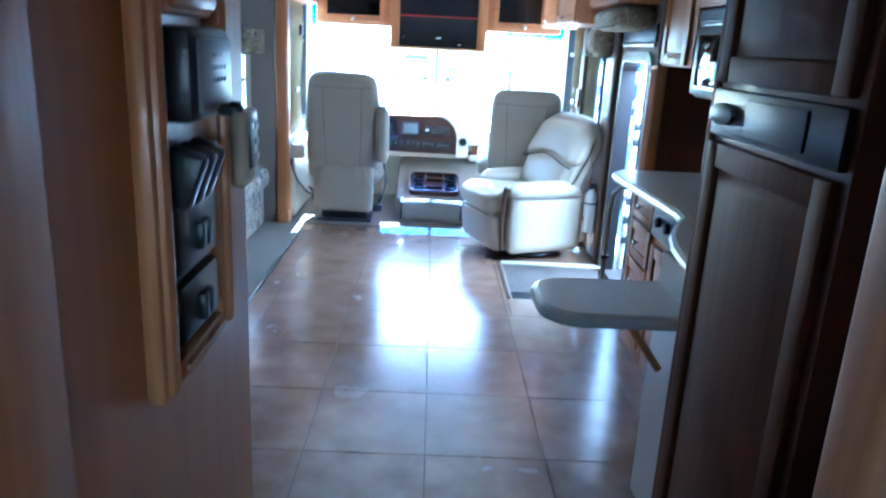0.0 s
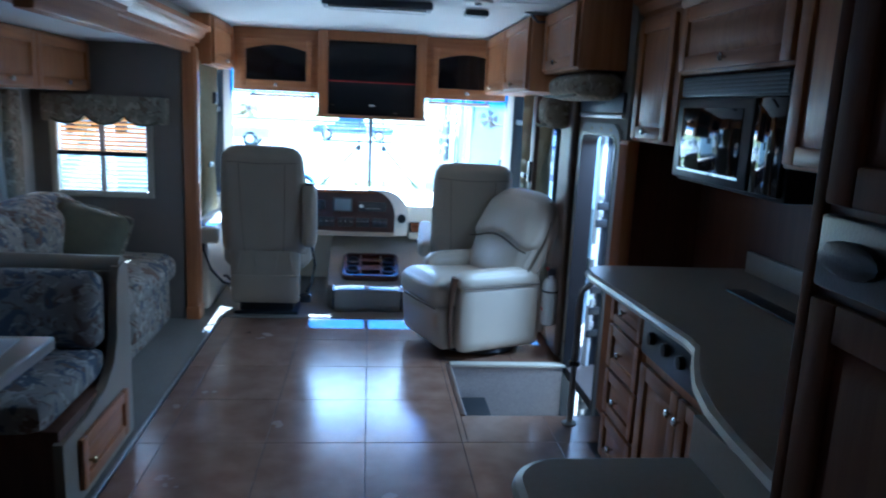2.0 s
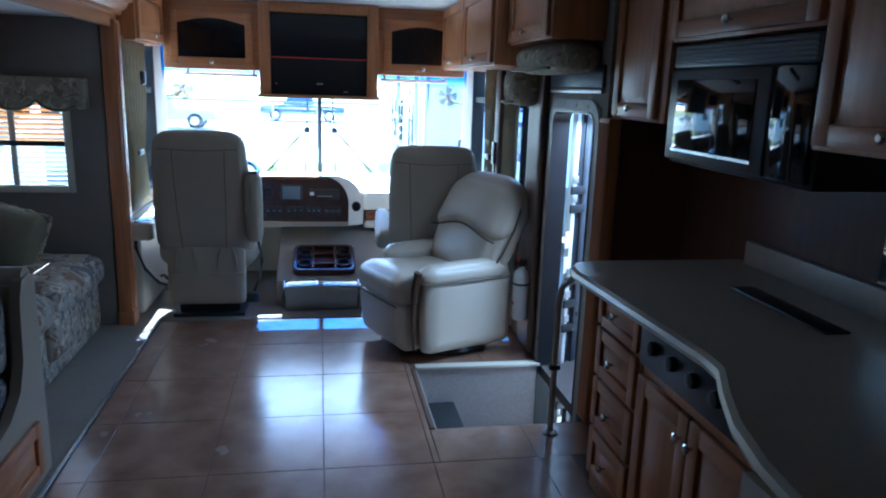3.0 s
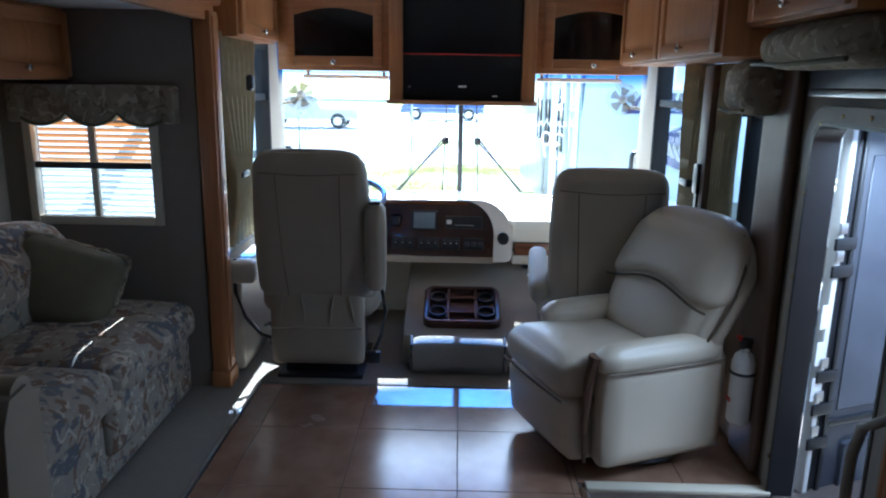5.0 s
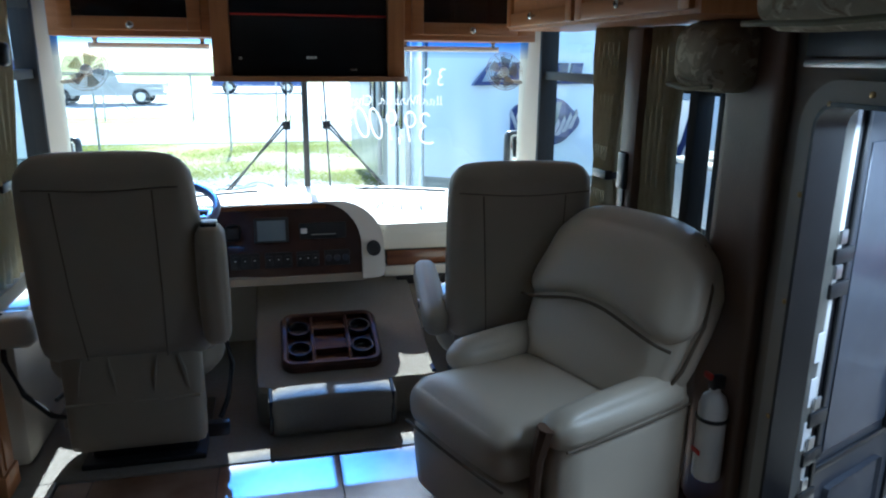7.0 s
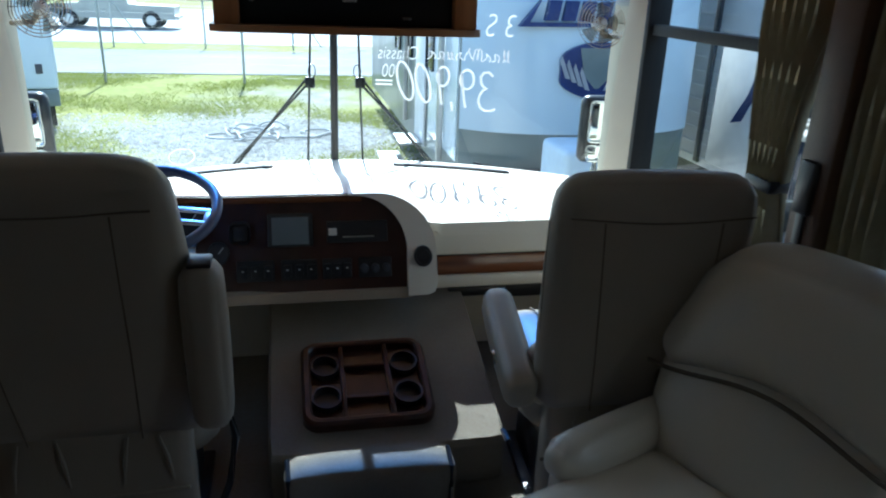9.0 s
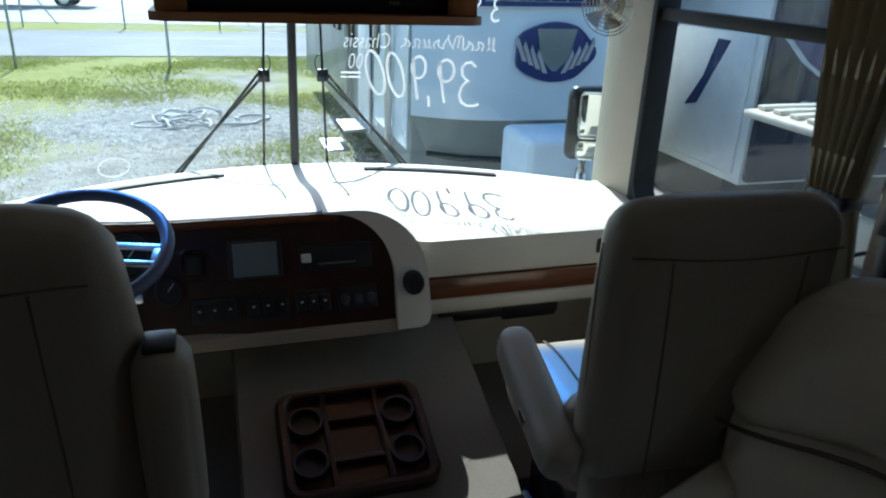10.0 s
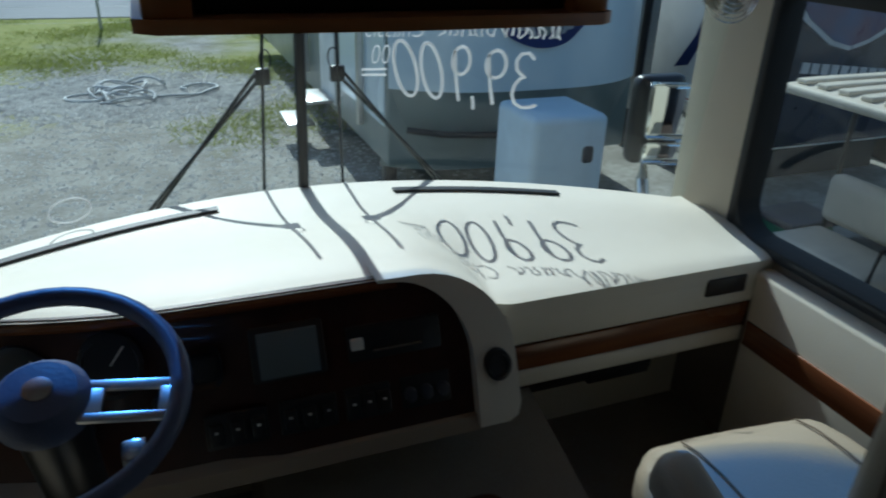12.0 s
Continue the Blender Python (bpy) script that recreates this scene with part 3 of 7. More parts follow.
# ---- dashboard ----
dash = thing("dashboard", (0.10, 7.1, 0.40), "ivory motorhome dashboard with dark burl instrument pod", "dashboard")
DX0, DX1 = -1.09, 1.29
bm = bmesh.new()
nx, ny = 200, 24
def shoulder(x):
    """The dash's height along its front edge: a tall pod that rounds down to the glovebox wing."""
    if x <= 0.20:
        return 0.818
    return max(0.705, 0.623 + 0.195 * math.sqrt(max(0, 1 - ((x - 0.20) / 0.22) ** 2)))


def deck(x, s):
    """A point of the dash top; s runs from the front edge to the windscreen."""
    pod = 1 / (1 + math.exp((x - 0.425) / 0.008))
    yf = 6.85 + 0.018 * pod + 0.42 * max(0, -0.3 - x) ** 2
    yb = wind(max(-1.02, min(1.21, x)), 0.74) - 0.01
    wide = sum(shoulder(x + d * 0.35 * s) for d in (-0.5, -0.25, 0, 0.25, 0.5)) / 5
    k = max(0, min(1, (s - 0.10) * 1.4))
    k = k * k * (3 - 2 * k)
    return (x, yf + (yb - yf) * s, wide + (0.745 - wide) * k - 0.016 * (1 - s) ** 14)
top = [[bm.verts.new(deck(DX0 + (DX1 - DX0) * i / nx, j / ny)) for j in range(ny + 1)] for i in range(nx + 1)]
for i in range(nx):
    for j in range(ny):
        bm.faces.new((top[i][j], top[i + 1][j], top[i + 1][j + 1], top[i][j + 1]))
low = [bm.verts.new((v[0].co.x, v[0].co.y + (0.02 if v[0].co.x < 0.18 else 0.002), v[0].co.z - (0.012 if v[0].co.x < 0.42 else 0.052))) for v in top]
for i in range(nx):
    bm.faces.new((top[i][0], low[i], low[i + 1], top[i + 1][0]))
part("top", bm, dash_vinyl, dash, "sunlit ivory vinyl dash top")
# glovebox wing
bm = boxm(0.42, 1.26, 6.853, 7.16, 0.555, 0.66, 0.012, 3)
part("glovebox", bm, dash_vinyl, dash, "ivory glovebox front")
part("wood_strip", boxm(0.445, 1.25, 6.862, 7.0, 0.47, 0.548, 0.006), strip_wood, dash, "walnut trim strip")
part("strip_reveal", boxm(0.45, 1.24, 6.87, 7.0, 0.546, 0.556), black_plastic, dash)
part("lower_panel", boxm(0.43, 1.255, 6.865, 7.05, 0.41, 0.468, 0.012, 3), dash_vinyl, dash)
part("side_vent", boxm(1.06, 1.20, 6.845, 6.87, 0.60, 0.655, 0.006), black_plastic, dash, "black air vent")
bracket = boxm(0.50, 0.96, 6.90, 6.96, 0.355, 0.395, 0.006)
box(bracket, 0.74, 0.95, 6.895, 6.97, 0.345, 0.405, 0.006)
part("under_tray", bracket, black_plastic, dash, "black cable tray under the glovebox")
# instrument pod
k = 12
bow = [-0.95 + 0.1 * i for i in range(11)]
out = [*[(x, 0.485) for x in bow[::-1]], *[(x, 0.806) for x in bow], *[(0.135 + 0.185 * math.sin(a), 0.613 + 0.193 * math.cos(a)) for a in [math.pi / 2 * i / k for i in range(k + 1)]], (0.31, 0.485)]
part("instrument_pod", prismm(out, 6.845, 6.865, "y"), burl, dash, "dark burl instrument panel")
arc = [math.pi / 2 * i / 10 for i in range(11)]
out = [(0.305, 0.468), *[(0.13 + 0.18 * math.cos(a), 0.613 + 0.193 * math.sin(a)) for a in arc], (0.10, 0.8075), (0.10, 0.814), (0.15, 0.8142), *[(0.20 + 0.216 * math.sin(a), 0.620 + 0.194 * math.cos(a)) for a in arc], (0.416, 0.505), (0.405, 0.478), (0.38, 0.468)]
part("pod_lip", prismm([(x, 6.83) for x in bow] + [(0.32, 6.83), (0.32, 6.90)] + [(x, 6.90) for x in bow[::-1]], 0.456, 0.487), beige_vinyl, dash, "tan padded lower lip")
part("pod_surround", prismm(out, 6.8145, 6.96, "y"), dash_vinyl, dash, "rounded ivory pod surround")
bm = lathe(bmesh.new(), [(0.001, 0), (0.034, 0.0), (0.034, 0.012), (0.026, 0.014), (0.024, 0.006), (0.001, 0.006)], sides=20)
bm.transform(Matrix.Translation((0.364, 6.8145, 0.60)) @ Matrix.Rotation(radians(90), 4, "X"))
part("pod_hood", tubem([(x, deck(x, 0)[1] + 0.004, deck(x, 0)[2] - 0.016) for x in [-0.95 + 0.05 * i for i in range(23)]], 0.011, 8), strip_wood, dash, "walnut lip under the dash edge")
part("round_vent", bm, black_plastic, dash, "round black air vent")
part("screen", boxm(-0.19, -0.03, 6.838, 6.85, 0.635, 0.745, 0.006), black_plastic, dash, "black monitor bezel")
part("display", boxm(-0.175, -0.045, 6.832, 6.842, 0.645, 0.735, 0.002), screen_mat, dash, "pale grey monitor screen")
part("speaker", boxm(-0.32, -0.25, 6.838, 6.85, 0.65, 0.72, 0.02, 3), black_plastic, dash, "dark round grille")
part("radio", boxm(0.02, 0.24, 6.836, 6.85, 0.645, 0.715, 0.004), black_plastic, dash, "black radio face")
part("ignition_plate", boxm(0.025, 0.055, 6.828, 6.84, 0.672, 0.695, 0.003), white_plastic, dash, "small white label plate")
part("radio_trim", boxm(0.075, 0.19, 6.830, 6.84, 0.664, 0.669), chrome, dash)
for x0, x1 in ((-0.30, -0.17), (-0.145, -0.02), (0.0, 0.105), (0.13, 0.25)):
    sw = part("switch_plate", boxm(x0, x1, 6.8405, 6.85, 0.525, 0.592, 0.004), black_plastic, dash, "black switch plate")
    for i in range(3):
        xs = x0 + (x1 - x0) * (i + 0.5) / 3
        if x0 > 0.12:
            bm = lathe(bmesh.new(), [(0.015, 0), (0.014, 0.012), (0.007, 0.015)], sides=14)
            bm.transform(Matrix.Translation((xs, 6.8405, 0.558)) @ Matrix.Rotation(radians(90), 4, "X"))
            sub("dial", bm, dark_grey, sw, dash, "round control dial")
        else:
            sub("switch", boxm(xs - 0.014, xs + 0.014, 6.831, 6.842, 0.538, 0.578, 0.003), black_plastic, sw, dash, "small rocker switch")
        sub("marking", boxm(xs - 0.004, xs + 0.004, 6.8292, 6.8312, 0.562, 0.566), white_plastic, sw, dash, "tiny white marking")
for x, z, r in ((-0.63, 0.70, 0.062), (-0.46, 0.715, 0.062), (-0.75, 0.62, 0.04), (-0.36, 0.62, 0.038), (-0.54, 0.60, 0.036)):
    bm = lathe(bmesh.new(), [(r, 0), (r, 0.010), (r * 0.86, 0.012), (r * 0.82, 0.005), (0.001, 0.005)], sides=24)
    bm.transform(Matrix.Translation((x, 6.848, z)) @ Matrix.Rotation(radians(90), 4, "X"))
    g = part("gauge", bm, black_plastic, dash, "round black-faced gauge")
    bm = boxm(-0.0015, 0.0015, 0, r * 0.7, -0.001, 0.001)
    bm.transform(Matrix.Translation((x, 6.842, z)) @ Matrix.Rotation(radians(40), 4, "Y") @ Matrix.Rotation(radians(90), 4, "X"))
    sub("needle", bm, white_plastic, g, dash, "white needle")
for x0, x1 in ((-0.75, -0.18), (0.36, 0.86)):
    xm = (x0 + x1) / 2
    bm = bmesh.new()
    for i in range(12):
        a, b = x0 + (x1 - x0) * i / 12, x0 + (x1 - x0) * (i + 1) / 12
        ya, yb = wind(a, 0.74) - 0.11, wind(b, 0.74) - 0.11
        q = [bm.verts.new((x, y + dy, 0.7465 + dz)) for dz in (0, 0.008) for x, y, dy in ((a, ya, -0.014), (b, yb, -0.014), (b, yb, 0.014), (a, ya, 0.014))]
        for f in ((0, 1, 5, 4), (2, 3, 7, 6), (4, 5, 6, 7), (0, 3, 7, 4), (1, 2, 6, 5)):
            bm.faces.new([q[j] for j in f])
    part("defrost_vent", bm, black_plastic, dash, "long black defroster slot")
for x in (-0.75, -0.45, -0.2, 0.16):
    part("screw", lathe(bmesh.new(), [(0.006, 0), (0.006, 0.004), (0.003, 0.006)], x, 7.0, 0.775, 8), aluminium, dash)

# the pod's face leans away from the driver towards its top and bows round him
for ob in list(dash.children_recursive):
    if ob.name.split(".")[0] in ("instrument_pod", "pod_lip", "pod_surround", "round_vent", "screen", "display", "gauge", "needle", "speaker", "radio", "ignition_plate", "radio_trim", "switch_plate", "switch", "dial", "marking"):
        for v in ob.data.vertices:
            v.co.y += 0.45 * (v.co.z - 0.40) + 0.025 + 0.42 * max(0, -0.4 - v.co.x) ** 2

# steering wheel
wheel = thing("steering_wheel", (-0.52, 6.50, 0.86), "dark padded steering wheel, coloured as in blue light, with silver slotted spokes", "steering wheel", turn=0)
wheel.matrix_world = pose(-0.53, 6.545, 0.865, 21, 0, 0)
part("rim", tubem([(0.205 * math.cos(a), 0.205 * math.sin(a), 0) for a in [2 * math.pi * i / 40 for i in range(40)]], 0.017, 10, True), wheel_vinyl, wheel, "dark padded rim coloured as in blue light")
part("hub", lathe(bmesh.new(), [(0.075, -0.03), (0.072, 0.0), (0.055, 0.018), (0.02, 0.022)], sides=24), wheel_vinyl, wheel, "dark centre hub coloured as in blue light")
part("emblem", lathe(bmesh.new(), [(0.022, 0.020), (0.022, 0.025), (0.016, 0.026)], sides=16), chrome, wheel, "round silver emblem")
for a in (-10, 190):
    bm = boxm(0.055, 0.198, 0.012, 0.030, -0.012, 0.0, 0.004)
    box(bm, 0.055, 0.198, -0.046, -0.030, -0.012, 0.0, 0.004), box(bm, 0.055, 0.09, -0.032, 0.014, -0.012, 0.0, 0.003), box(bm, 0.172, 0.198, -0.032, 0.014, -0.012, 0.0, 0.003)
    bm.transform(Matrix.Rotation(radians(a), 4, "Z"))
    part("spoke", bm, aluminium, wheel, "silver slotted spoke")
part("column", lathe(bmesh.new(), [(0.05, -0.38), (0.055, -0.08), (0.045, -0.03)], sides=16), black_plastic, wheel, "black steering column")
part("key", boxm(0.10, 0.14, -0.10, -0.06, -0.11, -0.07, 0.006), chrome, wheel, "ignition key in the column")

# engine cover and its tray
hump = thing("engine_cover", (0.15, 6.6, 0.0), "carpeted engine cover sloping up to the dash", "engine cover")
bm = bmesh.new()
cushion(bm, -0.20, 0.56, 6.20, 7.15, -0.01, 0.40, 0.035, (0, 0, 0), 9, lambda q: Vector((q.x, q.y, q.z if q.z < 0.05 else min(q.z, 0.150 + 0.30 * (q.y - 6.20) + (0.02 if q.z > 0.38 else 0)))))
part("cover", bm, hump_carpet, hump, "sand-coloured pile carpet cover")
part("front_pad", cushm(-0.15, 0.37, 6.09, 6.23, 0.0, 0.172, 0.03, (0, 0.01, 0.008)), hump_carpet, hump, "padded carpet front edge")
for x in (-0.14, 0.35):
    part("strap", tubem([(x, 6.085, 0.03), (x, 6.078, 0.10), (x + 0.002, 6.10, 0.16), (x, 6.16, 0.19)], 0.008, 6), black_plastic, hump, "black elastic strap")
tray = thing("console_tray", (0.125, 6.45, 0.2), "dark burl cup-holder console on the engine cover", "console")
slope = Matrix.Translation((0.125, 6.455, 0.250)) @ Matrix.Rotation(math.atan(0.30), 4, "X")
bm = bmesh.new()
W, H = 0.215, 0.185


def rounded(w, h, r, n=6):
    """Points round a rectangle with round corners."""
    return [(sx * (w - r) + r * math.cos(a0 + math.pi / 2 * i / n), sy * (h - r) + r * math.sin(a0 + math.pi / 2 * i / n)) for sx, sy, a0 in ((1, 1, 0), (-1, 1, math.pi / 2), (-1, -1, math.pi), (1, -1, 3 * math.pi / 2)) for i in range(n + 1)]


rings = [[bm.verts.new((x, y, z)) for x, y in rounded(w, h, r)] for w, h, r, z in ((W, H, 0.055, -0.01), (W, H, 0.055, 0.028), (W - 0.010, H - 0.010, 0.048, 0.040), (W - 0.024, H - 0.022, 0.038, 0.040), (W - 0.030, H - 0.028, 0.034, 0.034), (W - 0.032, H - 0.030, 0.034, 0.006))]
for a, b in zip(rings, rings[1:]):
    for q in range(len(a)):
        bm.faces.new((a[q], a[(q + 1) % len(a)], b[(q + 1) % len(a)], b[q]))
bm.faces.new(rings[-1])
bm.transform(slope)
part("body", bm, burl, tray)
for dv in ((-0.085, -0.07, -H + 0.02, H - 0.02), (0.07, 0.085, -H + 0.02, H - 0.02), (-0.07, 0.07, 0.06, 0.075), (-0.07, 0.07, -0.08, -0.065)):
    b4 = boxm(*dv, 0, 0.032, 0.004)
    b4.transform(slope)
    part("divider", b4, burl, tray)
for x in (-0.135, 0.135):
    for y in (0.07, -0.07):
        b2 = bmesh.new()
        n = 20
        lathe(b2, [(0.048, 0.008), (0.05, 0.037), (0.042, 0.037), (0.038, 0.010), (0.001, 0.009)], x, y, 0, n)
        b2.transform(slope)
        part("cup_holder", b2, black_plastic, tray, "round black cup holder")

# ---- seats ----
def captain_chair(name, at, turn, label, arm_side, arm_up, mat, top, pivot, taper, drop, hinge, deep, half, arms, recline):
    c = thing(name, at, label, "captain chair", "captain chairs", turn=turn)
    def back(q):
        up = max(0, min(1, (q.z - top + 0.30) / 0.30))
        return Vector((q.x * (1 - taper * max(0, q.z - 0.72)), q.y - recline * (q.z - 0.5), q.z - drop * up * max(0, abs(q.x) - 0.13) ** 2))
    part("backrest", cushm(-half, half, 0.05, deep, 0.45, top, 0.062, (0.006, 0.022, 0.012), 14, back), mat, c)
    face = lambda x, z: back(Vector((x, 0.046 - 0.020 * (1 - (x / 0.27) ** 2) * max(0, 1 - ((z - (top + 0.45) / 2) / ((top - 0.45) / 2)) ** 2), z)))
    for s in (-1, 1):
        part("piping", tubem([face(s * (0.13 + 0.05 * (z - 0.5)), z) for z in [0.47 + (top - 0.575) * i / 9 for i in range(10)]], 0.0024, 6), seam_dark, c, "dark stitched seam")
        part("side_seam", tubem([back(Vector((s * (0.272 + 0.004 * math.sin(9 * z)), 0.11 + 0.012 * math.sin(7 * z), z))) for z in [0.52 + (top - 0.60) * i / 8 for i in range(9)]], 0.0024, 6), seam_dark, c, "dark stitched seam")
    part("top_piping", tubem([face(x, top - 0.105 + 0.02 * (x / 0.27) ** 2) for x in [-0.245 + 0.049 * i for i in range(11)]], 0.0024, 6), seam_dark, c, "dark stitched seam")
    part("seat", cushm(-half - 0.01, half + 0.01, 0.14, 0.68, 0.32, 0.50, 0.085, (0.012, 0.03, 0.035), 14, lambda q: Vector((q.x * (1 - 0.10 * max(0, (q.y - 0.45) / 0.2) ** 2), q.y, q.z - 0.10 * max(0, q.y - 0.52) + 0.10 * max(0, abs(q.x) - 0.16) * (1 if q.z > 0.42 else 0)))), mat, c, "padded seat cushion")
    for s in (-1, 1):
        part("seat_seam", tubem([(s * 0.155, y, 0.534 - 0.14 * max(0, y - 0.50) - 0.5 * max(0, y - 0.6)) for y in (0.24, 0.32, 0.40, 0.48, 0.56, 0.62)], 0.0024, 6), seam_dark, c, "dark stitched seam")
    part("lower_skirt", cushm(-0.235, 0.235, 0.07, 0.16, 0.10, 0.52, 0.03, (0, 0.012, 0)), mat, c, "soft vinyl skirt pocket")
    part("skirt_fold", tubem([(x, 0.062, 0.30 + 0.004 * math.sin(x * 30)) for x in (-0.225, -0.11, 0, 0.11, 0.225)], 0.006, 6), mat, c)
    for x, sl in ((-0.17, 0.5), (-0.06, -0.3), (0.08, 0.4), (0.18, -0.5)):
        part("skirt_crease", tubem([(x + 0.03 * sl, 0.056, 0.47), (x, 0.0535, 0.41), (x - 0.02 * sl, 0.058, 0.335)], [0.002, 0.006, 0.002], 6), mat, c, "soft crease in the skirt")
    part("pedestal", boxm(-0.19, 0.19, 0.16, 0.56, 0.02, 0.29, 0.02), black_plastic, c, "black swivel pedestal")
    part("base_plate", boxm(-0.22, 0.22, 0.12, 0.60, 0.006, 0.03, 0.006), black_plastic, c)
    for s in arms:
        up = arm_up
        bm = cushm(-0.045, 0.045, -0.06, 0.37, -0.055, 0.055, 0.036, (0.006, 0, 0.004), 10)
        bm.transform(Matrix.Translation((s * arm_side, hinge, pivot)) @ Matrix.Rotation(radians(up), 4, "X"))
        a = part("armrest", bm, mat, c, "fold-up padded armrest")
        b2 = boxm(-0.055, -0.045, 0.08, 0.12, -0.012, 0.012, 0.004)
        b2.transform(Matrix.Translation((s * arm_side, hinge, pivot)) @ Matrix.Rotation(radians(up), 4, "X"))
        sub("arm_button", b2, chrome, a, c, "small chrome recline button")
        if up > 60:
            b2 = boxm(-0.027, 0.027, 0.366, 0.379, -0.03, 0.03, 0.006)
            b2.transform(Matrix.Translation((s * arm_side, hinge, pivot)) @ Matrix.Rotation(radians(up), 4, "X"))
            sub("arm_recess", b2, black_plastic, a, c, "dark hollow end of the armrest")
    for s in (-1, 1):
        part("bolster", cushm(min(s * (half - 0.10), s * half), max(s * (half - 0.10), s * half), deep - 0.05, deep + 0.045, 0.42, 0.62, 0.045, (0.01, 0.01, 0), 8), mat, c, "padded side bolster")
    part("lever", tubem([(-0.285, 0.34, 0.20), (-0.30, 0.30, 0.24), (-0.30, 0.22, 0.255)], 0.009, 6), black_plastic, c, "black seat lever")
    return c


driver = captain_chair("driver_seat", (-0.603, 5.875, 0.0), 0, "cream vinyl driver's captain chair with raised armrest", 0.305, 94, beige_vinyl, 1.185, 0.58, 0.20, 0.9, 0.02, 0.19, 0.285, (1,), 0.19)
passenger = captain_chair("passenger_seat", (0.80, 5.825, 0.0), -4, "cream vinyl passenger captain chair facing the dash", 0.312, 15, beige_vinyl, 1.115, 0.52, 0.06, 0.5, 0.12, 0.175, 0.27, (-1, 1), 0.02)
belt = thing("seat_belt", (-0.85, 6.0, 0.02), "black seat belt with bright buckle hanging beside the driver's seat", "seat belt")
part("strap", tubem([(-1.03, 6.05, 0.62), (-1.03, 6.03, 0.45), (-0.98, 6.02, 0.32), (-0.90, 6.02, 0.23), (-0.84, 6.03, 0.205)], 0.010, 6), black_plastic, belt)
part("buckle", boxm(-0.865, -0.79, 6.015, 6.045, 0.175, 0.215, 0.006), chrome, belt, "bright metal buckle")
bl2 = thing("seat_belt", (-0.30, 6.03, 0.1), "black seat belt buckle beside the driver's seat", "seat belt")
part("strap", tubem([(-0.30, 6.10, 0.50), (-0.27, 6.06, 0.36), (-0.29, 6.02, 0.24), (-0.32, 6.0, 0.17)], 0.011, 6), black_plastic, bl2)
part("buckle", boxm(-0.37, -0.29, 5.98, 6.02, 0.10, 0.16, 0.01), black_plastic, bl2)

rec = thing("recliner", (0.81, 5.47, 0.0), "cream leather swivel recliner with a wavy padded back", "recliner", turn=-68)
part("swivel_base", lathe(bmesh.new(), [(0.27, 0.008), (0.28, 0.02), (0.27, 0.04), (0.10, 0.05), (0.10, 0.09)], sides=28), black_plastic, rec, "round black swivel base")
part("body", cushm(-0.29, 0.29, -0.28, 0.25, 0.05, 0.36, 0.04), cream_vinyl, rec)
sag = lambda q: Vector((q.x, q.y + 0.10 * max(0, 0.30 - q.z), q.z))
part("footrest", cushm(-0.285, 0.245, -0.415, -0.26, 0.055, 0.335, 0.05, (0, 0.015, 0.0), 10, sag), cream_vinyl, rec, "padded front footrest panel")
part("seat", cushm(-0.285, 0.24, -0.435, 0.17, 0.30, 0.455, 0.075, (0, 0.012, 0.032), 12, lambda q: Vector((q.x, q.y, q.z + 0.10 * max(0, -q.y - 0.1) * (1 if q.z > 0.38 else 0.4)))), cream_vinyl, rec, "thick padded seat cushion")
for s, y0 in ((-1, -0.22), (1, -0.30)):
    a = part("arm", cushm(min(s * 0.235, s * 0.33), max(s * 0.235, s * 0.33), y0, 0.27, 0.055, 0.49, 0.04, (0.012, 0.01, 0.0), 9), cream_vinyl, rec, "padded arm panel")
    sub("arm_pad", cushm(min(s * 0.222, s * 0.342), max(s * 0.222, s * 0.342), y0 - 0.015, 0.24, 0.435, 0.545, 0.052, (0.004, 0.012, 0.014), 10), cream_vinyl, a, rec, "rolled arm pad")
    sub("arm_welt", tubem([(s * 0.343, y, 0.462 - 0.01 * math.sin((y - y0) * 5)) for y in [y0 + (0.23 - y0) * i / 8 for i in range(9)]], 0.0045, 6), seam_dark, a, rec, "stitched welt under the arm pad")
bk = lambda q: Vector((q.x * (1 + 0.20 * math.sin(math.pi * max(0, min(1, (q.z - 0.4) / 0.6)))), q.y + 0.44 * max(0, q.z - 0.45), q.z - 1.1 * max(0, abs(q.x) - 0.10) ** 2 * max(0, min(1, (q.z - 0.70) / 0.15))))
curl = lambda x: 0.030 * math.cos(x * 10.5) - 0.012
part("lower_back", cushm(-0.27, 0.27, 0.05, 0.18, 0.43, 0.75, 0.06, (0.01, 0.04, 0.0), 12, bk), cream_vinyl, rec, "padded lumbar cushion")
part("upper_back", cushm(-0.285, 0.285, 0.015, 0.18, 0.68, 0.975, 0.075, (0.01, 0.032, 0.02), 14, lambda q: bk(Vector((q.x, q.y, q.z + curl(q.x) * max(0, min(1, (0.84 - q.z) / 0.12)))))), cream_vinyl, rec, "padded head cushion with a wavy lower edge")
part("back_shell", cushm(-0.30, 0.30, 0.13, 0.205, 0.30, 0.94, 0.05, (0, 0.015, 0), 10, bk), cream_vinyl, rec, "plain back shell")
for s in (-1, 1):
    part("back_piping", tubem([bk(Vector((s * x, y, z))) for x, y, z in ((0.272, 0.125, 0.46), (0.294, 0.115, 0.58), (0.30, 0.115, 0.72), (0.295, 0.11, 0.86), (0.25, 0.11, 0.96))], 0.006, 6), seam_dark, rec, "dark piping")
# the crease's shade, drawn as a dark cord along the fold
part("back_crease", tubem([bk(Vector((x, 0.030 - 0.026 * (1 - (x / 0.285) ** 2), 0.693 + curl(x)))) for x in [-0.28 + 0.028 * i for i in range(21)]], 0.0055, 6), seam_dark, rec, "dark cord drawn as the shade in the wavy crease")
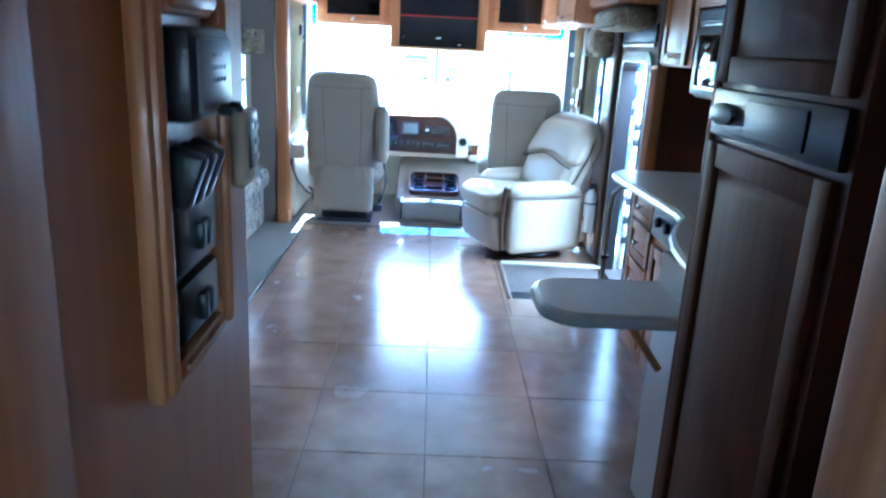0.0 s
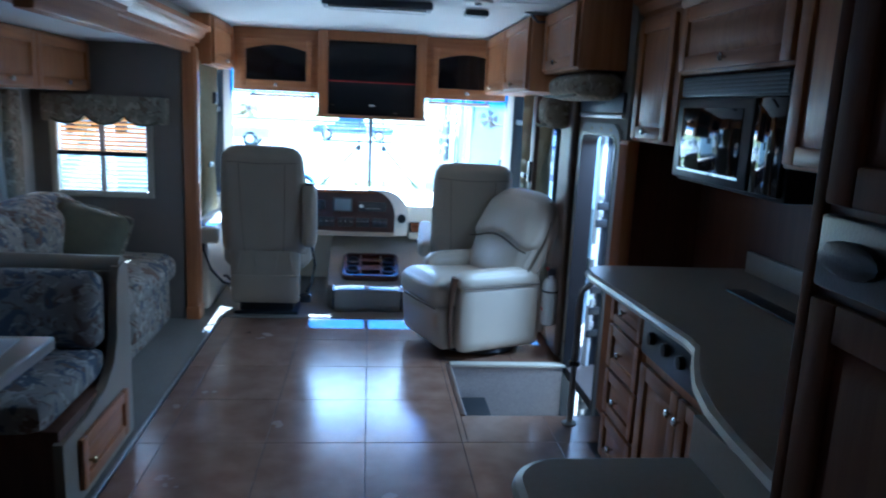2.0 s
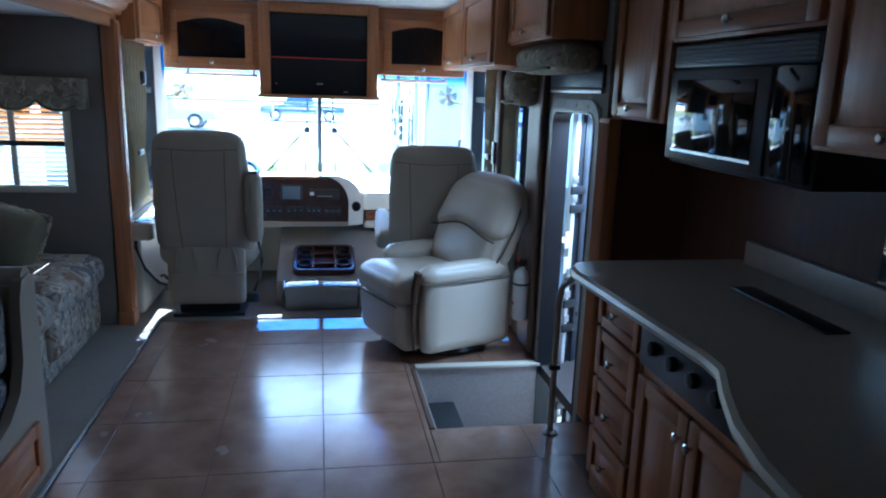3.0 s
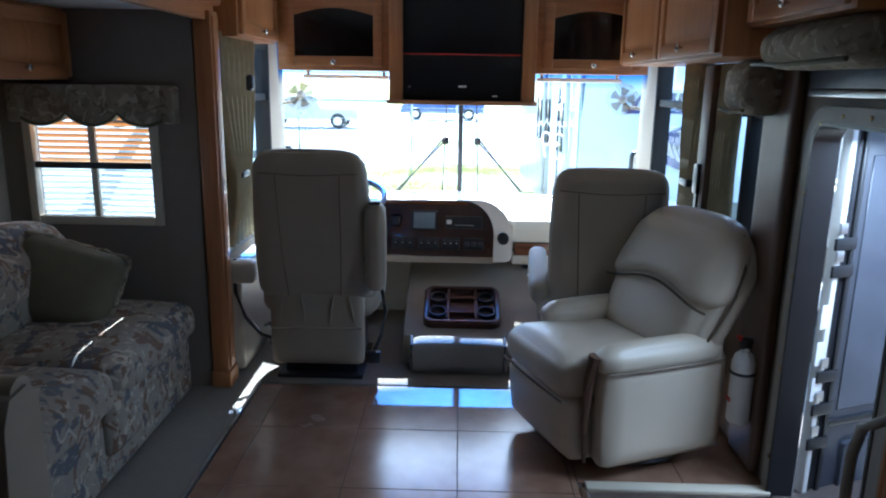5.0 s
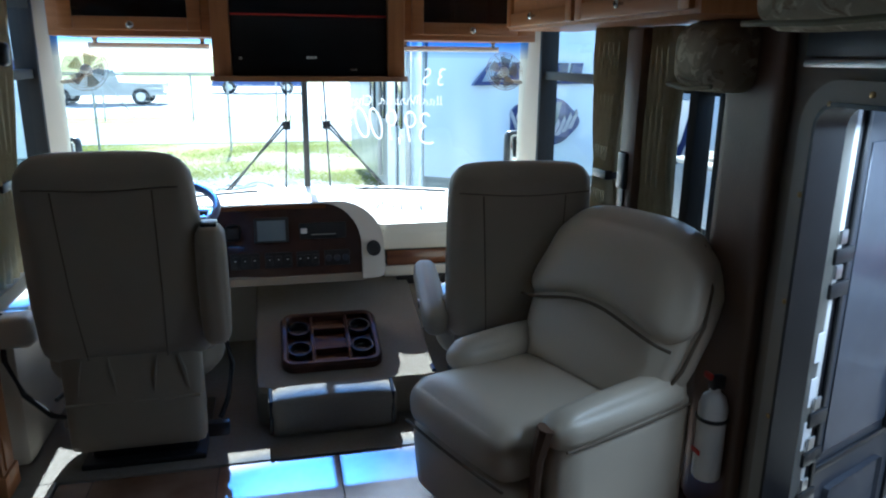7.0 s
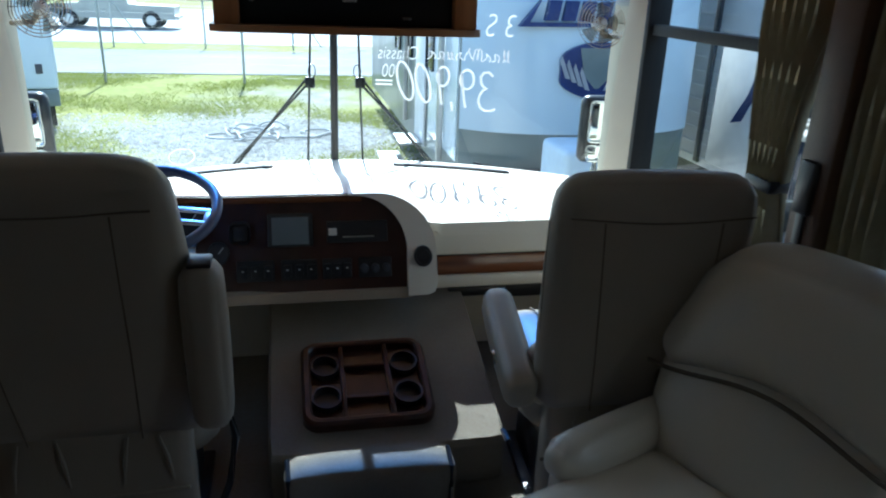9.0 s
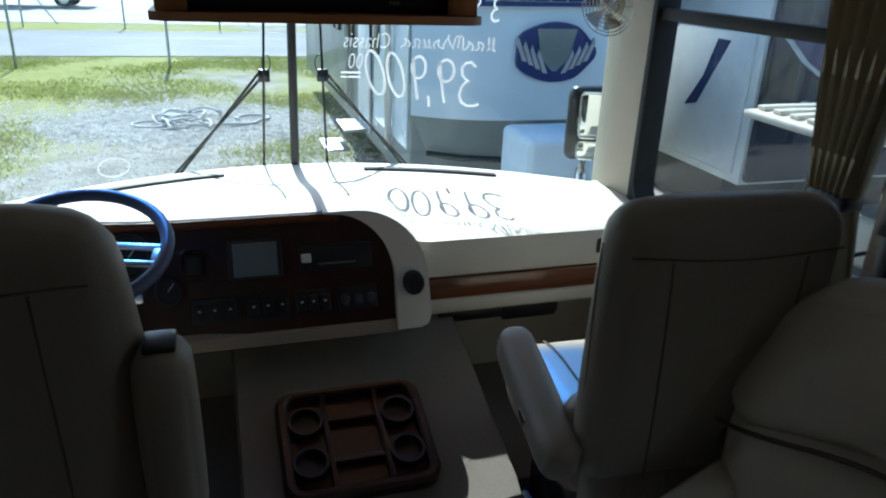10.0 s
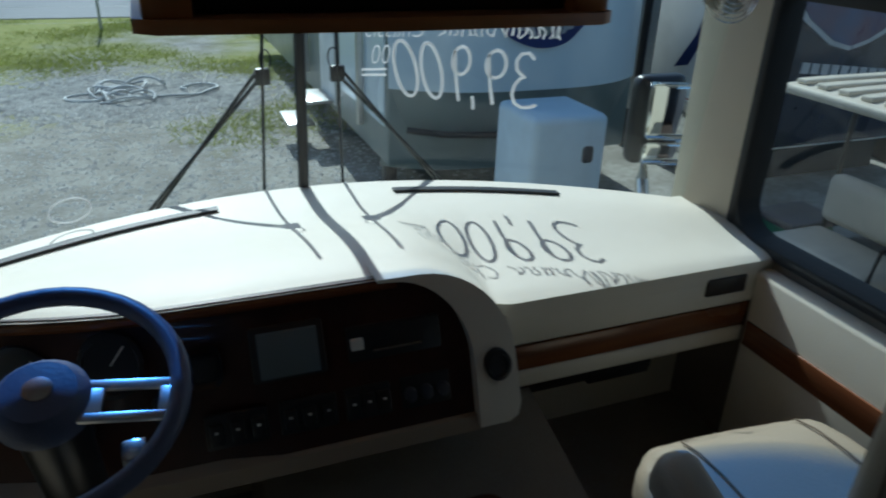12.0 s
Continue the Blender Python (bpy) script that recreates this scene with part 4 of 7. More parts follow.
part("seat_welt", tubem([(x, -0.430 - 0.010 * (1 - (x / 0.27) ** 2), 0.328) for x in [-0.265 + 0.05 * i for i in range(11)]], 0.005, 6), seam_dark, rec, "seam under the seat cushion")
part("recline_lever", tubem([(0.262, -0.335, 0.075), (0.266, -0.345, 0.25), (0.27, -0.34, 0.42), (0.285, -0.325, 0.52)], [0.008, 0.013, 0.020, 0.028], 8), brown_leather, rec, "dark brown hanging recline strap")

# ---- dinette and sofa ----
sofa = thing("sofa", (-1.6, 5.0, 0.0), "floral tapestry sofa along the slide-out wall", "sofa")
part("base", cushm(-2.0, -1.20, 4.20, 5.84, 0.005, 0.32, 0.03, (0, 0, 0)), sofa_fabric, sofa, "floral skirted base")
for y0, y1 in ((4.22, 5.02), (5.02, 5.84)):
    part("seat_cushion", cushm(-1.95, -1.155, y0, y1, 0.29, 0.47, 0.07, (0.01, 0, 0.03)), sofa_fabric, sofa)
    part("back_cushion", cushm(-2.02, -1.72, y0, y1, 0.42, 0.83, 0.10, (0.05, 0, 0.05), 10), sofa_fabric, sofa, "rounded floral back cushion")
part("front_fold", cushm(-1.24, -1.165, 4.95, 5.20, 0.12, 0.36, 0.03, (0.02, 0, 0)), sofa_fabric, sofa)
pil = thing("throw_pillow", (-1.62, 5.45, 0.49), "olive satin throw pillow with a tasselled edge", "pillow")
bm = cushm(-0.215, 0.215, -0.065, 0.065, -0.185, 0.185, 0.06, (0, 0.045, 0), 10, lambda q: Vector((q.x * (1 - 0.5 * q.z ** 2), q.y, q.z * (1 - 0.6 * q.x ** 2))))
tb_m = Matrix.Translation((-1.60, 5.50, 0.625)) @ Matrix.Rotation(radians(20), 4, "Z") @ Matrix.Rotation(radians(-25), 4, "X") @ Matrix.Rotation(radians(20), 4, "Y")
bm.transform(tb_m)
part("cushion", bm, olive_cloth, pil)
edge = [(-0.21, -0.18), (0.21, -0.18), (0.21, 0.18), (-0.21, 0.18)]
loop = [(a[0] + (b[0] - a[0]) * i / 12, a[1] + (b[1] - a[1]) * i / 12) for a, b in zip(edge, edge[1:] + edge[:1]) for i in range(12)]
bm = tubem([(x * (1 - 0.5 * z * z) * (1.03 + 0.03 * (i % 2)), 0.008 * (i % 3 - 1), z * (1 - 0.6 * x * x) * (1.03 + 0.03 * (i % 2))) for i, (x, z) in enumerate(loop)], 0.012, 6, True)
bm.transform(tb_m)
part("fringe", bm, valance_fabric, pil, "tan fringe")

bench = thing("dinette_bench", (-1.45, 3.8, 0.0), "dinette bench with floral cushions and a beige padded frame", "bench")
BX = -0.93
part("base", boxm(-2.0, BX - 0.02, 3.46, 4.10, 0.005, 0.33, 0.006), panel_wood, bench, "dark wood bench base")
side = [(3.44, 0.005), (4.17, 0.005), (4.17, 0.76), (4.13, 0.79), (4.06, 0.78), (4.03, 0.72), (4.01, 0.50), (3.96, 0.40), (3.86, 0.335), (3.70, 0.30), (3.44, 0.29)]
part("end_panel", prismm(side, BX - 0.035, BX, "x"), beige_vinyl, bench, "beige curved end panel")
part("back_frame", boxm(-2.0, BX - 0.035, 4.07, 4.165, 0.005, 0.76, 0.01), beige_vinyl, bench)
part("top_roll", tubem([(-2.0, 4.12, 0.77), (-1.5, 4.12, 0.775), (BX - 0.01, 4.12, 0.77)], 0.045, 10), beige_vinyl, bench, "padded beige top roll")
part("seat_cushion", cushm(-2.0, BX - 0.045, 3.40, 4.02, 0.33, 0.46, 0.05, (0, 0.01, 0.02)), bench_fabric, bench)
for x0, x1 in ((-2.0, -1.45), (-1.45, BX - 0.05)):
    part("back_cushion", cushm(x0, x1, 3.92, 4.07, 0.45, 0.77, 0.06, (0, 0.03, 0.01)), bench_fabric, bench)
raised_door(bench, bench, (BX, 3.56, 0.05), Y, Z, X, 0.50, 0.20, oak_y, oak_y, (0.05, 0.10), name="drawer_front", metal=brass)
table = thing("dinette_table", (-1.42, 2.9, 0.0), "cream laminate dinette table on a slim post", "table")
part("tabletop", boxm(-2.0, -0.85, 2.53, 3.25, 0.705, 0.75, 0.012, 3), counter_mat, table)
for y in (2.72, 3.05):
    part("leg", lathe(bmesh.new(), [(0.07, 0.005), (0.03, 0.02), (0.025, 0.70)], -1.25, y, 0, 14), brass, table)
pap = thing("paper_stack", (-1.1, 2.9, 0.7505), "loose papers and a dark printed folder on the table", "papers")
bm = boxm(-0.14, 0.14, -0.11, 0.11, 0, 0.004)
bm.transform(Matrix.Translation((-1.06, 3.08, 0.752)) @ Matrix.Rotation(radians(6), 4, "Z"))
part("sheet", bm, paint_white, pap, "white sheet")
bm = boxm(-0.14, 0.14, -0.10, 0.10, 0, 0.006)
bm.transform(Matrix.Translation((-1.05, 2.80, 0.752)) @ Matrix.Rotation(radians(-4), 4, "Z"))
part("folder", bm, dark_grey, pap, "dark printed folder")

# slide-out trim, cabinets and windows
post = thing("slide_post", (-1.06, 5.95, 0), "oak corner post of the slide-out with a shoe block", "trim post", kind="structure")
part("post", boxm(-1.11, -1.03, 5.87, 5.98, 0.0, 1.80, 0.006), oak_z, post)
part("flute", boxm(-1.032, -1.022, 5.89, 5.96, 0.10, 1.78, 0.004), oak_z, post)
part("shoe", boxm(-1.115, -1.02, 5.86, 5.99, 0.0, 0.09, 0.008), oak_z, post)
fas = thing("slide_fascia", (-1.05, 3.9, 1.75), "oak fascia with stepped crown moulding over the slide-out", "trim", kind="structure")
part("board", boxm(-1.09, -1.05, 1.37, 5.99, 1.76, 1.92, 0.004), oak_y, fas)
crown = [(-1.05, 1.83), (-1.03, 1.835), (-1.025, 1.855), (-1.00, 1.87), (-0.985, 1.90), (-0.96, 1.91), (-0.955, 1.935), (-1.05, 1.94)]
part("crown", prismm(crown, 1.37, 6.03, "y"), oak_y, fas)
for y0, y1 in ((3.55, 4.35), ):
    part("breakfront", boxm(-1.05, -0.985, y0, y1, 1.74, 1.84, 0.006), oak_y, fas)
    crown2 = [(x + 0.07, z) for x, z in crown]
    part("breakfront_crown", prismm(crown2, y0 - 0.03, y1 + 0.03, "y"), oak_y, fas)
edges = [5.86, 5.13, 4.50, 3.85, 3.20, 2.55]
for a, b in zip(edges[1:], edges):
    wall_cabinet("slide_cabinet", -2.04, -1.68, a + 0.001, b - 0.001, 1.49, 1.797, "x+", [(a, b)], "honey oak overhead cabinet above the sofa", "slide-out cabinets")

w4 = thing("window_4", (-1.61, 5.9, 0.84), "small window with tan and white blind slats", "window", kind="structure")
bm = bmesh.new()
box(bm, -1.93, -1.89, 5.862, 5.91, 0.82, 1.46, 0.005), box(bm, -1.34, -1.30, 5.862, 5.91, 0.82, 1.46, 0.005), box(bm, -1.89, -1.34, 5.862, 5.91, 0.82, 0.86, 0.005)
part("window_frame", bm, beige_plastic, w4)
part("rail", boxm(-1.89, -1.34, 5.87, 5.90, 1.085, 1.115, 0.003), black_plastic, w4)
part("mullion", boxm(-1.63, -1.60, 5.872, 5.898, 0.86, 1.44, 0.003), beige_plastic, w4)
for i in range(20):
    z = 0.87 + 0.028 * i
    bm = boxm(-1.885, -1.345, -0.012, 0.012, -0.001, 0.001)
    bm.transform(Matrix.Translation((0, 5.915, z)) @ Matrix.Rotation(radians(-48), 4, "X"))
    part("slat", bm, slat_white if z < 1.10 else slat_tan, w4)
bm = bmesh.new()
bm.faces.new([bm.verts.new((x, 5.935, z)) for x, z in ((-1.89, 0.86), (-1.34, 0.86), (-1.34, 1.44), (-1.89, 1.44))])
part("pane", bm, clear_glass, w4).visible_shadow = False


def scalloped(name, o, u, n, length, top, drop, count, label, depth=0.07):
    """A padded valance with scalloped lower edge, along u from o."""
    v = thing(name, o, label, "valance", "window valances")
    M = frame_matrix(o, u, Z, n)
    m = 8 * count
    pts = [(0, top), (0, -drop * 0.5)] + [(length * i / m, -drop * 0.5 - drop * 0.5 * abs(math.sin(math.pi * count * i / m)) ** 0.7) for i in range(1, m)] + [(length, -drop * 0.5), (length, top)]
    bm = prismm(pts, 0, depth)
    bm.transform(M)
    part("panel", bm, valance_fabric, v)
    bm = tubem([(p[0], p[1], depth) for p in pts[1:-1]], 0.008, 6)
    bm.transform(M)
    part("cord", bm, olive_cloth, v, "tan edge cord")
    for a in (0.0, length):
        bm = boxm(a - 0.03, a + 0.03, -drop * 0.9, top, 0, depth + 0.012, 0.012)
        bm.transform(M)
        part("end_fold", bm, valance_fabric, v)
    return v


scalloped("valance", (-1.92, 5.878, 1.40), X, -Y, 0.70, 0.07, 0.11, 3, "tan leaf-print scalloped valance over the small window")
w5 = thing("window_5", (-2.06, 4.3, 0.74), "wide slide-out window with a half-lowered pleated shade", "window", kind="structure")
bm = bmesh.new()
y0, y1, z0, z1 = SIDE_WIN
box(bm, -2.06, -2.02, y0 - 0.04, y0, z0 - 0.04, z1 + 0.04, 0.005), box(bm, -2.06, -2.02, y1, y1 + 0.04, z0 - 0.04, z1 + 0.04, 0.005), box(bm, -2.06, -2.02, y0, y1, z0 - 0.04, z0, 0.005)
part("window_frame", bm, beige_plastic, w5)
def pleats(za, zb, mat):
    bm = bmesh.new()
    n = int((zb - za) / 0.018)
    prev = None
    for i in range(n + 1):
        z = za + (zb - za) * i / n
        x = -2.075 + (0.008 if i % 2 else 0)
        cur = [bm.verts.new((x, y0, z)), bm.verts.new((x, y1, z))]
        if prev: bm.faces.new((prev[0], prev[1], cur[1], cur[0]))
        prev = cur
    return bm
part("shade", pleats(z0, 1.24, shade_white), shade_white, w5, "white pleated shade")
part("shade", pleats(1.25, z1, shade_tan), shade_tan, w5, "tan pleated shade")
part("shade_rail", boxm(-2.085, -2.055, y0, y1, 1.235, 1.255, 0.003), beige_plastic, w5)
part("side_drape", boxm(-2.035, -1.97, y1 + 0.02, y1 + 0.16, 0.72, 1.48, 0.02), valance_fabric, w5, "tan padded side drape")

# ---- kitchen ----
fr = thing("refrigerator", (1.0, 1.7, 0.0), "wood-panelled refrigerator with a black control panel", "refrigerator")
FX, FY0, FY1 = 0.735, 1.41, 1.995
part("body", boxm(FX, 1.70, FY0, FY1, 0.0, CEIL - 0.004, 0.004), panel_wood, fr)
raised_door(fr, fr, (FX, FY1 - 0.03, 0.10), -Y, Z, -X, FY1 - FY0 - 0.05, 1.155, cherry, cherry, name="lower_door")
raised_door(fr, fr, (FX, FY1 - 0.03, 1.385), -Y, Z, -X, FY1 - FY0 - 0.05, 0.59, cherry, cherry, name="freezer_door")
part("control_panel", boxm(FX - 0.02, FX, FY0 + 0.01, FY1 - 0.03, 1.27, 1.372, 0.006), black_plastic, fr, "black control panel")
part("control_window", boxm(FX - 0.026, FX - 0.018, FY0 + 0.12, FY1 - 0.22, 1.285, 1.358, 0.003), dark_grey, fr, "dark grey display")
bm = lathe(bmesh.new(), [(0.03, 0), (0.03, 0.012), (0.02, 0.016)], sides=16)
bm.transform(Matrix.Translation((FX - 0.02, FY1 - 0.11, 1.32)) @ Matrix.Rotation(radians(-90), 4, "Y") @ Matrix.Diagonal((0.8, 2.0, 1, 1)))
part("handle", bm, black_plastic, fr, "black oval latch handle")
part("edge_strip", boxm(FX - 0.012, FX + 0.02, FY1 - 0.018, FY1 + 0.008, 0.0, CEIL - 0.004, 0.004), cherry, fr, "rounded wood edge strip")

BXF = 1.12
base = thing("drawer_cabinet", (1.4, 3.63, 0.0), "honey oak base cabinet with four drawers", "cabinet", "kitchen base cabinets")
part("body", boxm(BXF, 1.70, 3.46, 3.82, 0.0, 0.835, 0.004), oak_z, base)
for z0, z1 in ((0.665, 0.81), (0.47, 0.65), (0.27, 0.455), (0.07, 0.255)):
    raised_door(base, base, (BXF, 3.81, z0), -Y, Z, -X, 0.33, z1 - z0, oak_y, oak_y, (0.165, (z1 - z0) / 2), name="drawer_front")
base2 = thing("cooktop_cabinet", (1.4, 3.15, 0.0), "honey oak base cabinet with two doors under the cooktop", "cabinet", "kitchen base cabinets")
part("body", boxm(BXF + 0.001, 1.70, 2.78, 3.458, 0.0, 0.835, 0.004), oak_z, base2)
raised_door(base2, base2, (BXF, 3.452, 0.08), -Y, Z, -X, 0.325, 0.53, oak_z, oak_y, (0.30, 0.46))
raised_door(base2, base2, (BXF, 3.118, 0.08), -Y, Z, -X, 0.325, 0.53, oak_z, oak_y, (0.03, 0.46))
cook = thing("cooktop", (BXF - 0.01, 3.12, 0.66), "black cooktop control panel with round knobs", "cooktop")
part("panel", boxm(BXF - 0.03, BXF, 2.80, 3.44, 0.655, 0.80, 0.01), black_plastic, cook)
for y in (3.34, 3.22, 3.10, 2.98):
    bm = lathe(bmesh.new(), [(0.024, 0), (0.022, 0.018), (0.010, 0.022)], sides=14)
    bm.transform(Matrix.Translation((BXF - 0.03, y, 0.735)) @ Matrix.Rotation(radians(-90), 4, "Y"))
    part("knob", bm, black_plastic, cook, "black round knob")
part("handle", boxm(BXF - 0.05, BXF - 0.03, 2.84, 2.90, 0.70, 0.76, 0.008), chrome, cook, "small bright latch")
base3 = thing("sink_cabinet", (1.4, 2.4, 0.0), "honey oak base cabinet under the sink end of the counter", "cabinet", "kitchen base cabinets")
part("body", boxm(BXF + 0.002, 1.70, 2.006, 2.778, 0.0, 0.835, 0.004), oak_z, base3)
raised_door(base3, base3, (BXF, 2.772, 0.08), -Y, Z, -X, 0.325, 0.72, oak_z, oak_y, (0.03, 0.62))
raised_door(base3, base3, (BXF, 2.44, 0.08), -Y, Z, -X, 0.40, 0.72, oak_z, oak_y, (0.03, 0.62))
ctr = thing("countertop", (1.35, 2.95, 0.836), "tan laminate countertop with a curved front edge", "countertop")
ol = [(1.70, 3.90), (1.11, 3.90), (1.04, 3.88), (1.0, 3.82), (0.99, 3.74), (1.03, 2.95), (1.02, 2.86), (0.96, 2.74), (0.90, 2.60), (0.86, 2.45), (0.84, 2.30), (0.82, 2.01), (1.70, 2.01)]
part("slab", prismm(ol, 0.836, 0.872), counter_mat, ctr)
part("edge_band", tubem([(x, y, 0.852) for x, y in ol[1:12]], 0.019, 8), counter_mat, ctr, "rounded laminate edge")
part("backsplash", boxm(1.675, 1.70, 2.01, 3.84, 0.872, 0.96, 0.004), counter_mat, ctr)
leaf = thing("counter_leaf", (0.63, 2.28, 0.70), "drop-leaf counter extension with rounded corners", "counter leaf")
k = 6
R = 0.10
lo = [(0.86, 2.45), (0.42 + R, 2.45)] + [(0.42 + R - R * math.sin(a), 2.45 - R + R * math.cos(a)) for a in [math.pi / 2 * i / k for i in range(1, k + 1)]] + [(0.42 + R - R * math.cos(a), 2.14 + R - R * math.sin(a)) for a in [math.pi / 2 * i / k for i in range(k + 1)]] + [(0.86, 2.14)]
part("slab", prismm(lo, 0.708, 0.75), counter_mat, leaf)
part("edge_band", tubem([(x, y, 0.729) for x, y in lo], 0.0215, 8), counter_mat, leaf, "rounded laminate edge")
part("support_riser", prismm([(2.10, 0.0), (2.46, 0.0), (2.46, 0.85), (2.10, 0.85)], 0.82, 0.86, "x"), counter_mat, leaf)
part("brace", tubem([(0.66, 2.30, 0.705), (0.80, 2.30, 0.52)], 0.012, 8), oak_z, leaf, "wooden support brace")
mir = solid("mirror", boxm(1.688, 1.697, 2.2, 3.2, 0.97, 1.24, 0.002), mirror_mat, "mirrored backsplash panel above the counter", "mirror")
solid("cooktop_vent", boxm(1.42, 1.50, 3.05, 3.50, 0.8725, 0.880, 0.003), black_plastic, "black vent strip set in the countertop", "vent")
mw = thing("microwave", (1.5, 3.47, 1.25), "black over-the-range microwave oven with a glass door", "microwave")
part("body", boxm(1.34, 1.70, 3.08, 3.86, 1.25, 1.655, 0.01), black_plastic, mw)
part("grille", boxm(1.325, 1.345, 3.09, 3.85, 1.575, 1.65, 0.004), black_plastic, mw)
for i in range(5):
    part("louvre", boxm(1.318, 1.328, 3.10, 3.84, 1.583 + 0.013 * i, 1.589 + 0.013 * i), dark_grey, mw)
md = part("door", boxm(1.315, 1.34, 3.27, 3.85, 1.265, 1.57, 0.008), black_plastic, mw, "black door")
sub("window", boxm(1.310, 1.318, 3.33, 3.79, 1.305, 1.535, 0.003), tv_glass, md, mw, "reflective dark glass")
sub("door_frame", boxm(1.311, 1.316, 3.32, 3.80, 1.295, 1.305), chrome, md, mw)
part("keypad", boxm(1.318, 1.34, 3.09, 3.26, 1.265, 1.57, 0.006), tv_glass, mw, "glossy black keypad")
UC = 1.32
wall_cabinet("upper_cabinet", UC, 1.698, 3.88, 4.358, 1.38, 1.93, "x-", [(3.93, 4.33)], "tall narrow honey oak wall cabinet by the door", "kitchen wall cabinets")
wall_cabinet("upper_cabinet", UC, 1.698, 3.08, 3.875, 1.66, 1.93, "x-", [(3.08, 3.875)], "honey oak wall cabinet above the microwave", "kitchen wall cabinets")
wall_cabinet("upper_cabinet", UC, 1.698, 2.006, 3.075, 1.36, 1.93, "x-", [(2.55, 3.06), (2.03, 2.53)], "honey oak double-door wall cabinet over the counter", "kitchen wall cabinets")
kc = [(1.30, 1.91), (1.28, 1.915), (1.27, 1.94), (1.25, 1.95), (1.235, 1.985), (1.21, 1.995), (1.205, 2.024), (1.30, 2.025)]
part_k = thing("kitchen_crown", (1.27, 3.2, 1.91), "oak crown moulding above the kitchen cabinets", "trim", kind="structure")
part("crown", prismm([(x + 0.02, z) for x, z in kc], 2.006, 3.872, "y"), oak_y, part_k)
part("crown_return", prismm([(x + 0.06, z) for x, z in kc], 3.885, 4.36, "y"), oak_y, part_k)
part("filler", boxm(1.36, 1.69, 2.006, 4.355, 1.932, 2.024), oak_y, part_k)
structure("trim_6", boxm(1.285, 1.345, 4.30, 4.415, 0.0, 1.38, 0.01), oak_z, "fluted oak trim beside the entry door", "trim")
for i in range(4):
    structure("trim_7", tubem([(1.288, 4.315 + 0.024 * i, 0.02), (1.288, 4.315 + 0.024 * i, 1.36)], 0.009, 6), oak_z, "fluted oak bead beside the entry door", "trim")
solid("counter_latch", boxm(1.42, 1.52, 2.50, 2.56, 0.873, 0.90, 0.004), aluminium, "small metal latch lying on the counter", "latch")

# ---- cab fittings ----
def drape(name, x, y0, y1, z0, z1, label, tie=None, waves=6, depth=0.03):
    """A gathered curtain along y at x; tie is the height at which it is drawn in."""
    d = thing(name, (x, (y0 + y1) / 2, z0), label, "curtain", "cab curtains")
    bm = bmesh.new()
    n, m = waves * 8, 16
    ym = (y0 + y1) / 2
    rows = []
    for j in range(m + 1):
        z = z0 + (z1 - z0) * j / m
        pinch = 1.0 if tie is None else 0.45 + 0.55 * min(1, abs(z - tie) / 0.45)
        rows.append([bm.verts.new((x + depth * math.sin(2 * math.pi * waves * i / n + 0.6 * math.sin(j * 0.5)), ym + (y0 + (y1 - y0) * i / n - ym) * pinch, z)) for i in range(n + 1)])
    for A, B in zip(rows, rows[1:]):
        for i in range(n):
            bm.faces.new((A[i], A[i + 1], B[i + 1], B[i]))
    ob = part("cloth", bm, curtain_mat, d)
    mod = ob.modifiers.new("thickness", "SOLIDIFY")
    mod.thickness = 0.004
    if tie: part("tie", boxm(x - 0.035, x + 0.035, ym - 0.06, ym + 0.06, tie - 0.02, tie + 0.02, 0.012), black_plastic, d, "dark tie-back strap")
    return d


drape("curtain", 1.21, 5.93, 6.18, 0.70, 1.62, "olive-tan gathered curtain beside the passenger window", 1.05)
drape("curtain", 1.25, 5.65, 5.80, 0.62, 1.60, "narrow bunched curtain beside the passenger window", None, 4)
drape("curtain", -1.055, 6.0, 6.60, 0.68, 1.72, "olive-tan gathered curtain beside the driver's window", 1.02, 7, 0.032)
pb = thing("seat_belt", (1.26, 5.86, 0.5), "black shoulder belt on a dark pillar cover beside the curtain", "seat belt")
part("pillar_cover", boxm(1.19, 1.30, 5.805, 5.925, 0.60, 1.60, 0.02), brown_leather, pb)
part("guide", boxm(1.172, 1.195, 5.835, 5.895, 1.02, 1.16, 0.01), black_plastic, pb, "black belt guide")
part("webbing", boxm(1.182, 1.191, 5.85, 5.88, 0.60, 1.10, 0.002), black_plastic, pb)
column = solid("padded_column", cushm(1.255, 1.30, 5.14, 5.40, 0.02, 1.62, 0.05, (0, 0, 0)), brown_leather, "brown padded upholstered column beside the entry door", "padded column")
vb = thing("valance", (1.2, 5.3, 1.36), "tan leaf-print padded valance over the rear cab window", "valance", "window valances")
part("panel", cushm(1.14, 1.30, 5.25, 5.52, 1.40, 1.604, 0.06, (0.02, 0, 0)), valance_fabric, vb)
part("cord", tubem([(1.128, 5.27, 1.42), (1.12, 5.38, 1.41), (1.128, 5.50, 1.42)], 0.008, 6), olive_cloth, vb, "tan edge cord")
vd = thing("valance", (1.2, 4.85, 1.52), "tan leaf-print puffed valance over the entry door", "valance", "window valances")
part("panel", cushm(1.08, 1.298, 4.44, 5.08, 1.56, 1.70, 0.07, (0.03, 0, 0.0)), valance_fabric, vd)
part("cord", tubem([(1.062, 4.46, 1.58), (1.05, 4.78, 1.572), (1.062, 5.06, 1.58)], 0.008, 6), olive_cloth, vd, "tan edge cord")
structure("trim_8", boxm(1.278, 1.30, 4.40, 5.10, 1.478, 1.50, 0.005), aluminium, "silver roller rail above the entry door", "rail")
